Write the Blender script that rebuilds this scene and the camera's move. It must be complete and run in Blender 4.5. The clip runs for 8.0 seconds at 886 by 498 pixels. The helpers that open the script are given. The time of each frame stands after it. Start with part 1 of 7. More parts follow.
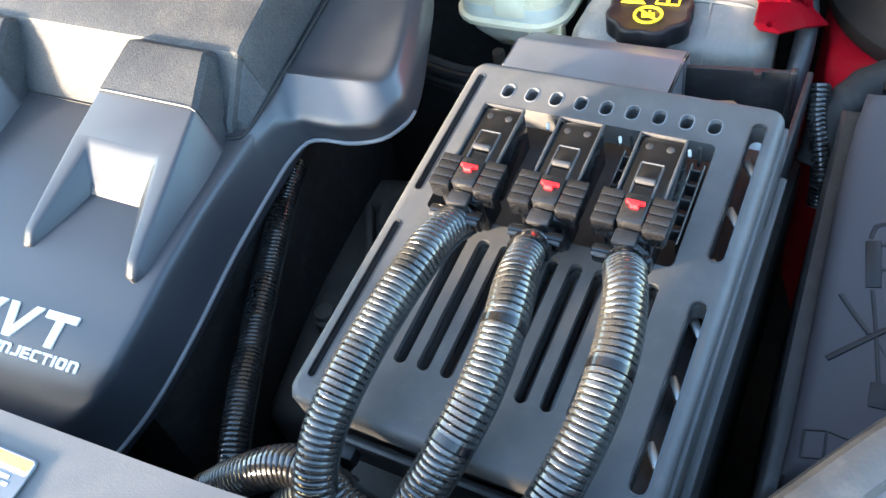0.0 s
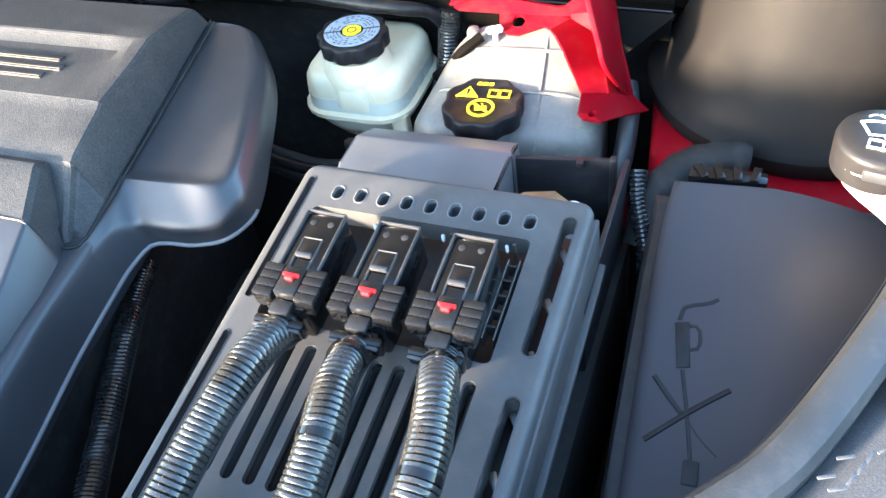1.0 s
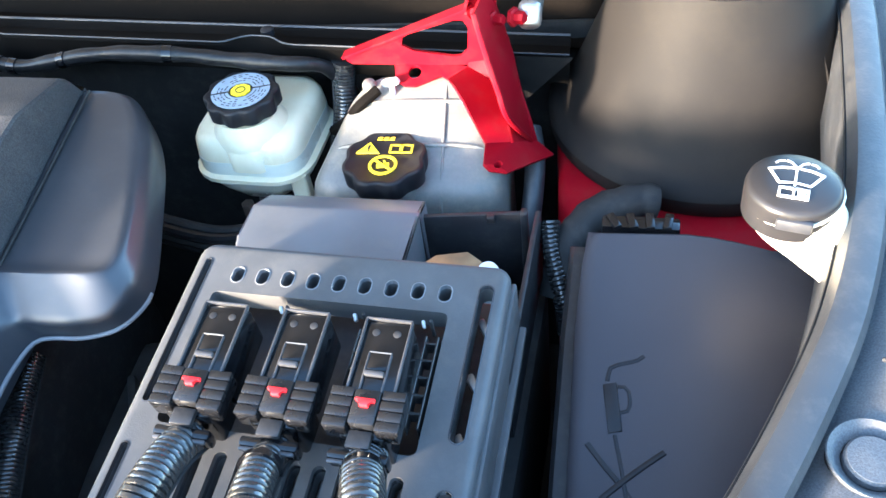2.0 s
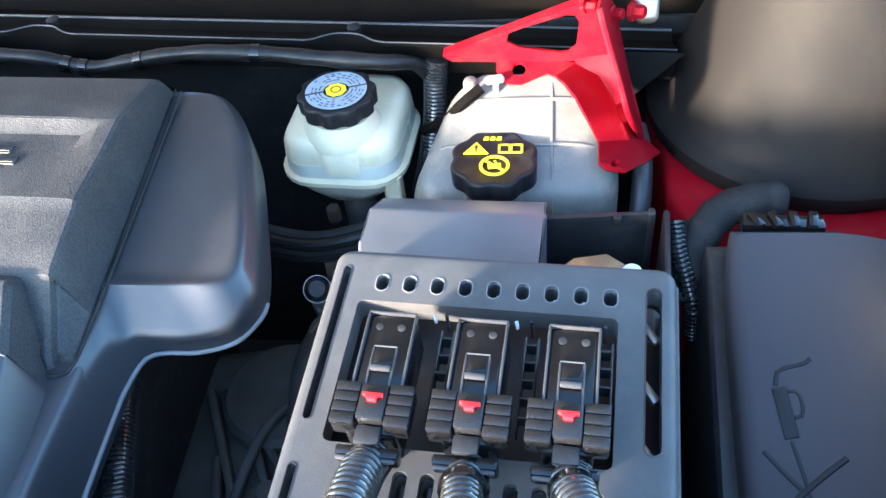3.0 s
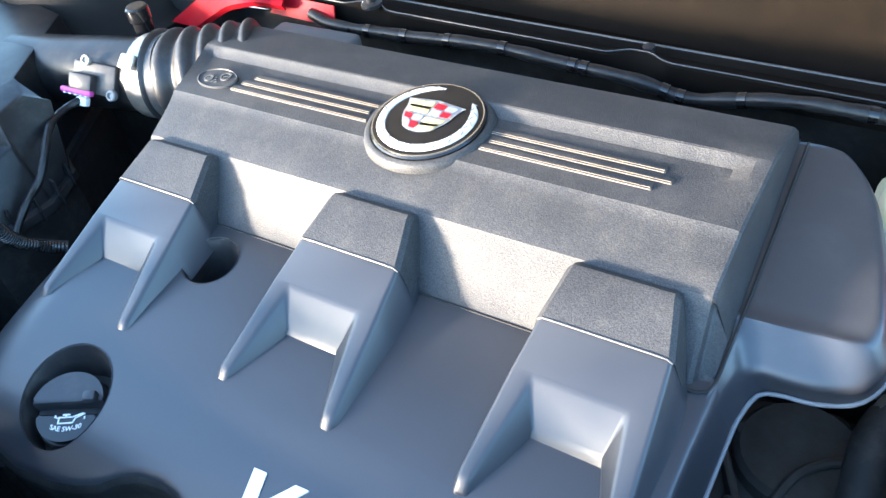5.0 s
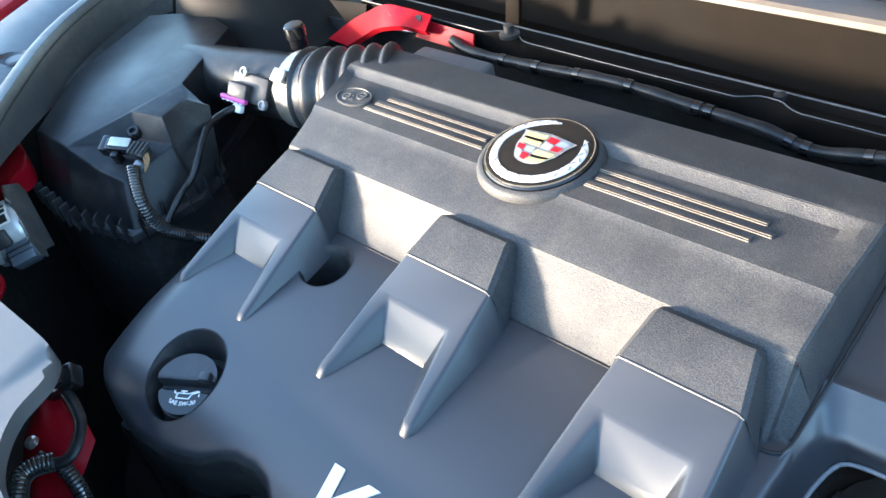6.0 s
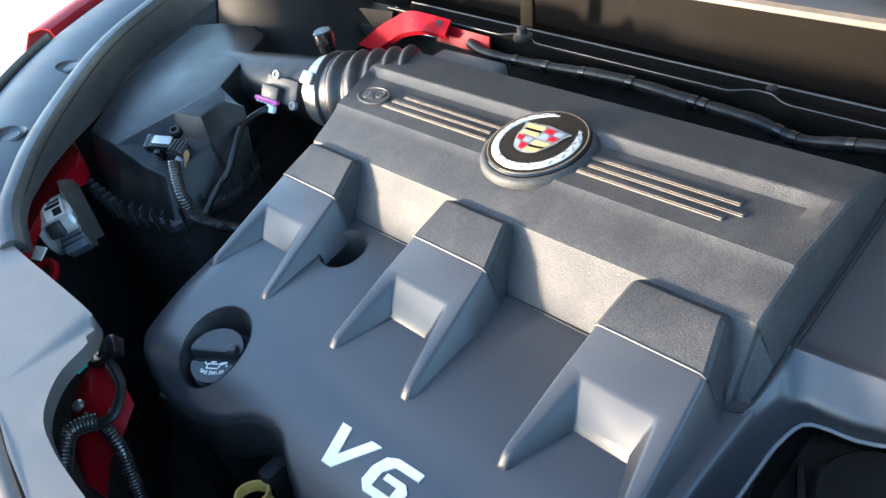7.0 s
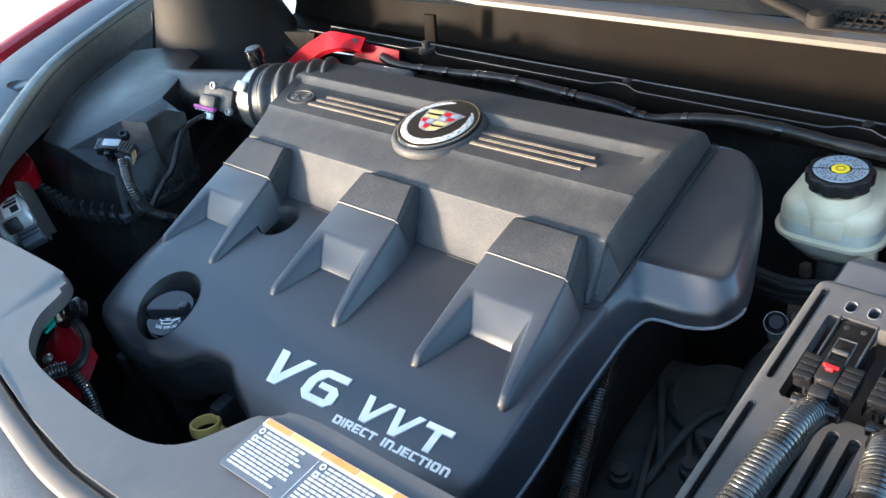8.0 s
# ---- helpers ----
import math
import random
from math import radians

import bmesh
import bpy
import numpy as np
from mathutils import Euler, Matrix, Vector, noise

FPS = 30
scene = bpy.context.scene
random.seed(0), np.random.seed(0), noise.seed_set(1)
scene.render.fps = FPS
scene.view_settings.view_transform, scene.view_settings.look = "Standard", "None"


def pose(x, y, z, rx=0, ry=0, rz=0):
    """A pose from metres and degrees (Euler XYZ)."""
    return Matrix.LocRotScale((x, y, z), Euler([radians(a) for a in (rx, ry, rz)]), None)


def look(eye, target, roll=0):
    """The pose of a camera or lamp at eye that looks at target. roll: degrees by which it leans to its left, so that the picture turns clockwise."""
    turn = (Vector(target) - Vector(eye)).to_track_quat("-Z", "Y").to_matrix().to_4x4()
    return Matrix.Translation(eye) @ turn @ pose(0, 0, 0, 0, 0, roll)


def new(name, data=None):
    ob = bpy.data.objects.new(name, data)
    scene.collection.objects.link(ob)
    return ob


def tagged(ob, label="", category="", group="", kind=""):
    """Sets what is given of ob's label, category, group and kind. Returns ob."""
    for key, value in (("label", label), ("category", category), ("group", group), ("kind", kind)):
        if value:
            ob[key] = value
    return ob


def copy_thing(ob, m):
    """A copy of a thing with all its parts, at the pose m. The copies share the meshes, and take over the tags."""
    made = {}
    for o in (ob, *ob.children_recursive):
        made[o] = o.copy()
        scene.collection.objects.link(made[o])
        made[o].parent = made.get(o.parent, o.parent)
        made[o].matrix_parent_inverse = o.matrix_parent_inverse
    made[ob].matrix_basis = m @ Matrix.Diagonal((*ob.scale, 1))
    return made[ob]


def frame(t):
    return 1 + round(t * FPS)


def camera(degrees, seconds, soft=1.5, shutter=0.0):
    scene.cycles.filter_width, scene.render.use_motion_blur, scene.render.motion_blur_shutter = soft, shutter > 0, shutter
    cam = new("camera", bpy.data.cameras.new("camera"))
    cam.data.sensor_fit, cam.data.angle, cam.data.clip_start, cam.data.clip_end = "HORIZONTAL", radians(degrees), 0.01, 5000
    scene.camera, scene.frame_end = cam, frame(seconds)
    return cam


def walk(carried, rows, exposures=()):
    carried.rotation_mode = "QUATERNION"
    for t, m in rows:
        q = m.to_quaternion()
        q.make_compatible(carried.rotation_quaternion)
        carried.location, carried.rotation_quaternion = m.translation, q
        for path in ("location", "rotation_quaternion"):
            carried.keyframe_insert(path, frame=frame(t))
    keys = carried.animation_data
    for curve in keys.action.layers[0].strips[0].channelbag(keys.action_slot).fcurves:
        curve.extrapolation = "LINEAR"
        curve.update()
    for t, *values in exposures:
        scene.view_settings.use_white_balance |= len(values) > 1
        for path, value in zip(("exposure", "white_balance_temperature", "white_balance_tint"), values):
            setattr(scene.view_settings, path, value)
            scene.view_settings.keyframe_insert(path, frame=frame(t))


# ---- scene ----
cam = camera(55.8, 8.0)
PATH = [
    (0, (0.008, 0.0196, 1.3002), (-0.701, 1.144, -0.1939), -14.14),
    (0.5, (0.036, 0.0393, 1.3142), (-0.591, 1.2529, -0.1462), -11.73),
    (1, (0.057, 0.0489, 1.3191), (-0.48, 1.3362, -0.1141), -10.35),
    (1.5, (0.065, 0.0698, 1.3211), (-0.361, 1.4094, -0.102), -9.18),
    (1.7, (0.062, 0.0808, 1.3222), (-0.324, 1.4333, -0.0997), -8.93),
    (2.8, (-0.038, 0.0992, 1.3189), (-0.288, 1.4681, -0.1175), -7.62),
    (3, (-0.067, 0.0963, 1.3177), (-0.321, 1.4688, -0.1144), -7.31),
    (3.5, (-0.144, 0.0844, 1.3266), (-0.459, 1.4513, -0.099), -6.95),
    (4, (-0.222, 0.0638, 1.3316), (-0.671, 1.4239, -0.0645), -7.35),
    (4.5, (-0.281, 0.0381, 1.3482), (-0.928, 1.3535, -0.012), -8.29),
    (5, (-0.303, 0.0181, 1.3674), (-1.151, 1.2537, 0.0437), -10.13),
    (6.3, (-0.231, 0.0316, 1.3838), (-1.451, 1.0451, 0.1653), -13.7),
    (6.5, (-0.214, 0.0296, 1.3836), (-1.463, 1.0172, 0.1737), -14.62),
    (7, (-0.18, 0.0118, 1.3919), (-1.438, 1.0078, 0.1979), -14.98),
    (7.5, (-0.13, -0.0365, 1.3923), (-1.355, 1.0349, 0.2296), -14.07),
    (8, (-0.05, -0.1192, 1.4064), (-1.207, 1.0575, 0.276), -12.79),
]
walk(cam, [(t, look(eye, target, roll)) for t, eye, target, roll in PATH], [(0.0, 3.90, 5750, 6), (1.5, 3.94, 5300, 6), (3.0, 3.72, 5080, 6), (4.5, 3.82, 5180, 6), (7.0, 3.20, 5430, 6), (8.0, 2.94, 5500, 6)])

# ---- light ----
world = bpy.data.worlds.new("sky")
scene.world = world
world.use_nodes = True
wn = world.node_tree
sky = wn.nodes.new("ShaderNodeTexSky")
sky.sky_type = "NISHITA"
sky.sun_disc = False
sky.sun_elevation = radians(9)
sky.sun_rotation = radians(225)
wn.links.new(sky.outputs[0], wn.nodes["Background"].inputs[0])
wn.nodes["Background"].inputs[1].default_value = 0.15
sun = new("sun", bpy.data.lights.new("sun", "SUN"))
sun.data.energy, sun.data.angle, sun.data.color = 3.4, radians(6), (1.0, 0.72, 0.47)
sun.matrix_world = look((-0.692, -0.708, 0.142), (0, 0, 0))


# ---- materials ----
def material(name, base, rough=0.5, metal=0.0, vary=0.25, scale=30.0, grain=600.0, bump=0.1, coat=0.0, dirt=None, dirt_amount=0.0, spec=0.5, sub=0.0, speck=0.0):
    """A surface with colour and gloss that vary at two scales, fine relief, and thin dirt."""
    m = bpy.data.materials.new(name)
    m.use_nodes = True
    n, l = m.node_tree.nodes, m.node_tree.links
    b = n["Principled BSDF"]
    b.inputs["Metallic"].default_value = metal
    b.inputs["Coat Weight"].default_value = coat
    b.inputs["Coat Roughness"].default_value = 0.08
    b.inputs["Specular IOR Level"].default_value = spec
    if sub:
        b.inputs["Subsurface Weight"].default_value = sub
        b.inputs["Subsurface Radius"].default_value = (0.02, 0.018, 0.012)
    c = n.new("ShaderNodeTexCoord")
    big = n.new("ShaderNodeTexNoise")
    big.inputs["Scale"].default_value = scale
    big.inputs["Detail"].default_value = 6.0
    fine = n.new("ShaderNodeTexNoise")
    fine.inputs["Scale"].default_value = grain
    fine.inputs["Detail"].default_value = 3.0
    l.new(c.outputs["Object"], big.inputs["Vector"])
    l.new(c.outputs["Object"], fine.inputs["Vector"])
    ramp = n.new("ShaderNodeMapRange")
    ramp.inputs["From Min"].default_value, ramp.inputs["From Max"].default_value = 0.3, 0.7
    ramp.inputs["To Min"].default_value, ramp.inputs["To Max"].default_value = 1.0 - vary, 1.0 + vary
    l.new(big.outputs["Fac"], ramp.inputs["Value"])
    shade = n.new("ShaderNodeVectorMath")
    shade.operation = "SCALE"
    shade.inputs[0].default_value = base
    tone = ramp.outputs[0]
    if speck:
        dots = n.new("ShaderNodeMapRange")
        dots.inputs["From Min"].default_value, dots.inputs["From Max"].default_value = 0.35, 0.65
        dots.inputs["To Min"].default_value, dots.inputs["To Max"].default_value = 1.0 - speck, 1.0 + speck
        l.new(fine.outputs["Fac"], dots.inputs["Value"])
        both = n.new("ShaderNodeMath")
        both.operation = "MULTIPLY"
        l.new(tone, both.inputs[0])
        l.new(dots.outputs[0], both.inputs[1])
        tone = both.outputs[0]
    l.new(tone, shade.inputs["Scale"])
    colour = shade.outputs[0]
    if dirt:
        dn = n.new("ShaderNodeTexNoise")
        dn.inputs["Scale"].default_value = scale * 2.3
        dn.inputs["Detail"].default_value = 8.0
        dn.inputs["Roughness"].default_value = 0.7
        l.new(c.outputs["Object"], dn.inputs["Vector"])
        dr = n.new("ShaderNodeMapRange")
        dr.inputs["From Min"].default_value, dr.inputs["From Max"].default_value = 0.48, 0.75
        dr.inputs["To Max"].default_value = dirt_amount
        l.new(dn.outputs["Fac"], dr.inputs["Value"])
        mix = n.new("ShaderNodeMix")
        mix.data_type = "RGBA"
        l.new(dr.outputs[0], mix.inputs["Factor"])
        l.new(colour, mix.inputs[6])
        mix.inputs[7].default_value = (*dirt, 1)
        colour = mix.outputs[2]
    l.new(colour, b.inputs["Base Color"])
    rr = n.new("ShaderNodeMapRange")
    rr.inputs["From Min"].default_value, rr.inputs["From Max"].default_value = 0.3, 0.7
    rr.inputs["To Min"].default_value, rr.inputs["To Max"].default_value = max(rough - 0.07, 0.02), min(rough + 0.07, 1)
    l.new(big.outputs["Fac"], rr.inputs["Value"])
    l.new(rr.outputs[0], b.inputs["Roughness"])
    if bump:
        bp = n.new("ShaderNodeBump")
        bp.inputs["Strength"].default_value = bump
        bp.inputs["Distance"].default_value = 0.0004
        l.new(fine.outputs["Fac"], bp.inputs["Height"])
        l.new(bp.outputs[0], b.inputs["Normal"])
    return m


DUST = (0.22, 0.20, 0.17)
cover_smooth = material("satin_plastic", (0.026, 0.028, 0.034), 0.38, spec=0.60, vary=0.06, scale=9, grain=900, bump=0.03)
cover_grain = material("grained_plastic", (0.031, 0.032, 0.035), 0.54, vary=0.10, scale=18, grain=900, bump=1.0, speck=0.42, spec=0.33, dirt=DUST, dirt_amount=0.10)
wing_plastic = material("wing_plastic", (0.028, 0.030, 0.036), 0.36, spec=0.7, vary=0.10, scale=12, grain=700, bump=0.08, dirt=DUST, dirt_amount=0.06)
tray_plastic = material("tray_plastic", (0.074, 0.074, 0.076), 0.50, spec=0.35, vary=0.12, scale=25, grain=900, bump=0.25, dirt=DUST, dirt_amount=0.15)
lid_plastic = material("lid_plastic", (0.125, 0.127, 0.133), 0.34, vary=0.14, scale=20, grain=900, bump=0.1, spec=0.65, dirt=DUST, dirt_amount=0.2)
black_plastic = material("black_plastic", (0.017, 0.017, 0.019), 0.45, vary=0.2, scale=40, grain=900, bump=0.12, dirt=DUST, dirt_amount=0.12)
gloss_plastic = material("gloss_black_plastic", (0.006, 0.006, 0.007), 0.15, vary=0.2, scale=60, grain=900, bump=0.03, dirt=DUST, dirt_amount=0.03)
conduit_black = material("conduit_plastic", (0.024, 0.024, 0.024), 0.20, vary=0.25, scale=50, grain=700, bump=0.05, coat=0.5, spec=0.6, dirt=DUST, dirt_amount=0.10)
dark_part = material("dark_dusty_plastic", (0.019, 0.019, 0.019), 0.65, spec=0.25, vary=0.3, scale=25, grain=500, bump=0.3, dirt=DUST, dirt_amount=0.12)
mark_plastic = material("polished_mark_plastic", (0.020, 0.019, 0.020), 0.35, vary=0.1, scale=40, bump=0.05, spec=0.3)
fuse_plastic = material("fuse_cover_plastic", (0.046, 0.044, 0.050), 0.60, spec=0.14, vary=0.06, scale=16, grain=900, bump=0.15)
screw_cap_plastic = material("screw_cap_plastic", (0.010, 0.010, 0.012), 0.50, vary=0.15, scale=40, grain=900, bump=0.25, spec=0.3, dirt=DUST, dirt_amount=0.02)
cap_plastic = material("cap_plastic", (0.030, 0.031, 0.036), 0.46, vary=0.10, scale=30, grain=900, bump=0.15, dirt=DUST, dirt_amount=0.10)
rail_plastic = material("rail_plastic", (0.074, 0.077, 0.084), 0.48, vary=0.10, scale=18, grain=1000, bump=0.6, speck=0.25, dirt=DUST, dirt_amount=0.15)
panel_plastic = material("panel_plastic", (0.066, 0.068, 0.074), 0.48, vary=0.10, scale=12, grain=1300, bump=0.25, dirt=DUST, dirt_amount=0.12)
rubber = material("seal_rubber", (0.034, 0.036, 0.040), 0.42, vary=0.12, scale=30, grain=500, bump=0.3, dirt=DUST, dirt_amount=0.15)
shield_plastic = material("shield_plastic", (0.014, 0.0125, 0.0115), 0.68, spec=0.12, vary=0.06, scale=7, grain=900, bump=0.15, dirt=(0.12, 0.10, 0.07), dirt_amount=0.06)
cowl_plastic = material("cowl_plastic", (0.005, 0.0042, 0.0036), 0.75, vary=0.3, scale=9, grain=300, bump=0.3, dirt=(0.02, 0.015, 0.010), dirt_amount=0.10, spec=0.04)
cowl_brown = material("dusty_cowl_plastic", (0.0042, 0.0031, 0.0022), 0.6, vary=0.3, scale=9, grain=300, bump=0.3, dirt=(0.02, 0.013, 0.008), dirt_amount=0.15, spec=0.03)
trim_strip = material("cowl_trim", (0.058, 0.050, 0.043), 0.45, vary=0.12, scale=30, grain=400, bump=0.2, dirt=(0.10, 0.08, 0.06), dirt_amount=0.35)
red_paint = material("red_paint", (0.22, 0.0025, 0.009), 0.45, vary=0.08, scale=20, grain=700, bump=0.04, coat=0.04, spec=0.07, dirt=(0.2, 0.08, 0.06), dirt_amount=0.15)
red_tab = material("red_tab_plastic", (0.75, 0.015, 0.02), 0.35, vary=0.1, scale=80, bump=0.05)
tank_white = material("tank_plastic", (0.16, 0.155, 0.14), 0.38, vary=0.08, scale=22, grain=350, bump=0.2, dirt=(0.40, 0.35, 0.26), dirt_amount=0.4, speck=0.05, sub=0.25)
tank_cream = material("reservoir_plastic", (0.74, 0.67, 0.47), 0.32, vary=0.08, scale=22, grain=350, bump=0.12, dirt=(0.60, 0.50, 0.28), dirt_amount=0.4, sub=0.25)
tank_fluid = material("reservoir_fluid", (0.63, 0.63, 0.53), 0.28, vary=0.10, scale=25, grain=350, bump=0.1, dirt=(0.70, 0.72, 0.62), dirt_amount=0.5, sub=0.2)
neck_cream = material("neck_plastic", (0.80, 0.74, 0.58), 0.38, vary=0.06, scale=25, bump=0.1, sub=0.2)
print_white = material("white_print", (0.84, 0.82, 0.79), 0.45, vary=0.05, scale=60, bump=0.05)
letter_white = material("white_letter", (0.94, 0.87, 0.80), 0.30, vary=0.03, scale=60, bump=0.02)
print_yellow = material("yellow_print", (0.85, 0.66, 0.02), 0.45, vary=0.06, scale=80, bump=0.05)
print_blue = material("pale_blue_print", (0.26, 0.31, 0.37), 0.5, vary=0.12, scale=90, bump=0.1)
label_grey = material("label_grey", (0.10, 0.115, 0.14), 0.35, vary=0.08, scale=60, bump=0.05)
label_print = material("label_print", (0.52, 0.55, 0.60), 0.45, vary=0.08, scale=60, bump=0.03)
label_yellow = material("label_yellow", (0.84, 0.50, 0.16), 0.3, vary=0.06, scale=60, bump=0.05)
label_orange = material("label_orange", (0.78, 0.27, 0.08), 0.3, vary=0.06, scale=60, bump=0.05)
chrome = material("chrome", (0.82, 0.80, 0.76), 0.12, metal=1.0, vary=0.05, scale=60, bump=0.02)
bright_silver = material("silver_enamel", (0.48, 0.485, 0.49), 0.28, metal=0.15, vary=0.05, scale=60, bump=0.02)
enamel_yellow = material("yellow_enamel", (0.84, 0.72, 0.34), 0.2, vary=0.05, scale=80, bump=0.02)
enamel_red = material("red_enamel", (0.62, 0.02, 0.04), 0.2, vary=0.05, scale=80, bump=0.02)
enamel_blue = material("blue_enamel", (0.45, 0.52, 0.70), 0.25, vary=0.05, scale=80, bump=0.02)
silver_housing = material("silver_housing", (0.50, 0.505, 0.51), 0.3, metal=0.3, vary=0.15, scale=40, grain=400, bump=0.1, dirt=(0.2, 0.18, 0.15), dirt_amount=0.3)
steel = material("zinc_steel", (0.50, 0.49, 0.47), 0.38, metal=0.9, vary=0.2, scale=40, grain=400, bump=0.15, dirt=(0.14, 0.11, 0.08), dirt_amount=0.35)
cast_metal = material("cast_aluminium", (0.082, 0.078, 0.072), 0.6, metal=0.2, vary=0.3, scale=30, grain=220, bump=0.6, dirt=(0.08, 0.06, 0.045), dirt_amount=0.7)
rusty = material("rusty_steel", (0.10, 0.07, 0.05), 0.6, metal=0.3, vary=0.4, scale=60, grain=300, bump=0.4, dirt=(0.08, 0.05, 0.03), dirt_amount=0.6)
brown_fibre = material("brown_fibre", (0.22, 0.13, 0.06), 0.7, vary=0.3, scale=60, grain=300, bump=0.5)
yellow_handle = material("yellow_plastic", (0.66, 0.44, 0.12), 0.4, vary=0.1, scale=60, bump=0.05, dirt=(0.2, 0.14, 0.06), dirt_amount=0.3)
white_clip = material("white_clip_plastic", (0.78, 0.78, 0.76), 0.45, vary=0.06, scale=80, bump=0.05)
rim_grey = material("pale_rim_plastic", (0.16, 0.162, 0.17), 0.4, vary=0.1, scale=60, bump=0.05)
grip_plastic = material("grip_plastic", (0.012, 0.012, 0.013), 0.26, vary=0.1, scale=60, bump=0.05)
# lighter than the black plastic beside it: sky sheen put into the colour
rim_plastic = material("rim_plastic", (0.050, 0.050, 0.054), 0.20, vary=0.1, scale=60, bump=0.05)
magenta_clip = material("magenta_clip_plastic", (0.45, 0.06, 0.28), 0.4, vary=0.08, scale=80, bump=0.05)
teal_wire = material("green_wire", (0.06, 0.55, 0.40), 0.4, vary=0.08, scale=80, bump=0.05)
concrete = material("concrete", (0.48, 0.46, 0.43), 0.85, vary=0.15, scale=1.2, grain=60, bump=0.5, dirt=(0.3, 0.28, 0.25), dirt_amount=0.4)
glass_dark = material("dark_glass", (0.012, 0.014, 0.016), 0.06, vary=0.05, scale=3, grain=20, bump=0.0)
gold_line = material("gold_line", (0.30, 0.25, 0.19), 0.35, vary=0.03, scale=80, bump=0.0)
airbox_plastic = material("air_box_plastic", (0.009, 0.009, 0.010), 0.36, spec=0.27, vary=0.15, scale=16, grain=1100, bump=0.15, dirt=DUST, dirt_amount=0.10)
loom_tape = material("loom_tape", (0.009, 0.009, 0.010), 0.34, spec=0.28, vary=0.25, scale=60, grain=500, bump=0.2, dirt=DUST, dirt_amount=0.08)
liner = material("hood_liner", (0.022, 0.022, 0.023), 0.8, vary=0.2, scale=12, grain=250, bump=0.8)


# ---- mesh tools ----
def thing(name, label, category, at=(0, 0, 0), turn=(0, 0, 0), group=""):
    ob = new(name)
    ob.empty_display_size = 0.02
    ob.matrix_world = pose(*at, *turn)
    return tagged(ob, label, category, group)


def part(name, bm, mat, parent=None, label="", sharp=35):
    """Links a bmesh as one mesh object, under a thing or a part."""
    me = bpy.data.meshes.new(name)
    bmesh.ops.recalc_face_normals(bm, faces=bm.faces)
    bm.to_mesh(me)
    bm.free()
    me.materials.append(mat)
    me.shade_smooth()
    me.set_sharp_from_angle(angle=radians(sharp))
    ob = new(name, me)
    if parent is not None:
        ob.parent = parent
    if label:
        ob["label"] = label
    return ob


def fixed(name, bm, mat, label, category):
    return tagged(part(name, bm, mat), label, category, kind="structure")


def smooth_line(points, step):
    """Points at even steps on a smooth curve through the given ones."""
    p = [np.array(q, float) for q in points]
    p = [2 * p[0] - p[1]] + p + [2 * p[-1] - p[-2]]
    dense = []
    for a, b, c, d in zip(p, p[1:], p[2:], p[3:]):
        for u in np.linspace(0, 1, 24, endpoint=False):
            dense.append(0.5 * (2 * b + (c - a) * u + (2 * a - 5 * b + 4 * c - d) * u * u + (3 * b - a - 3 * c + d) * u ** 3))
    dense.append(p[-2])
    dense = np.array(dense)
    s = np.r_[0, np.cumsum(np.linalg.norm(np.diff(dense, axis=0), axis=1))]
    k = max(2, int(s[-1] / step) + 1)
    at = np.linspace(0, s[-1], k)
    return np.stack([np.interp(at, s, dense[:, i]) for i in range(3)], 1), at


def frames_along(pts):
    """Side and up vectors along a curve, without twist."""
    tang = np.gradient(pts, axis=0)
    tang /= np.linalg.norm(tang, axis=1)[:, None]
    up = np.array((0, 0, 1.0)) if abs(tang[0][2]) < 0.9 else np.array((0, 1.0, 0))
    out = []
    for t in tang:
        up = up - t * (up @ t)
        up /= np.linalg.norm(up)
        out.append((np.cross(t, up), up))
    return out


def sweep(bm, points, radius, segs=12, step=0.006, flat=1.0):
    """A round tube along a smooth curve; radius is a number or a function of the way along (metres, whole length)."""
    pts, at = smooth_line(points, step)
    rings = []
    for p, (side, up), s in zip(pts, frames_along(pts), at):
        r = radius(s, at[-1]) if callable(radius) else radius
        rings.append([bm.verts.new(p + r * (math.cos(a) * side + flat * math.sin(a) * up)) for a in np.linspace(0, 2 * math.pi, segs, endpoint=False)])
    for a, b in zip(rings, rings[1:]):
        for i in range(segs):
            bm.faces.new((a[i], a[(i + 1) % segs], b[(i + 1) % segs], b[i]))
    bm.faces.new(rings[0][::-1])
    bm.faces.new(rings[-1])
    return bm


def ribbed(bm, points, r, pitch=0.0034, depth=0.0012, segs=16, ends=None):
    """Corrugated conduit: rounded ribs on a tube."""
    wob = random.random() * 6

    def radius(s, whole):
        base = r * (ends(s / whole) if ends else 1.0)
        ph = (s / pitch) % 1.0
        return base - (depth if ph > 0.70 else depth * 0.15 * math.cos(s * 90 + wob))
    return sweep(bm, points, radius, segs, pitch / 5.0)


def profile_sweep(bm, points, profile, step=0.012):
    """Sweeps a closed outline (side, up), kept upright, along a curve."""
    pts, _ = smooth_line(points, step)
    tang = np.gradient(pts, axis=0)
    rings = []
    for p, t in zip(pts, tang):
        side = np.cross(t, (0, 0, 1.0))
        side /= np.linalg.norm(side)
        rings.append([bm.verts.new(p + a * side + np.array((0, 0, b))) for a, b in profile])
    k = len(profile)
    for a, b in zip(rings, rings[1:]):
        for i in range(k):
            bm.faces.new((a[i], a[(i + 1) % k], b[(i + 1) % k], b[i]))
    bm.faces.new(rings[0][::-1])
    bm.faces.new(rings[-1])
    return bm


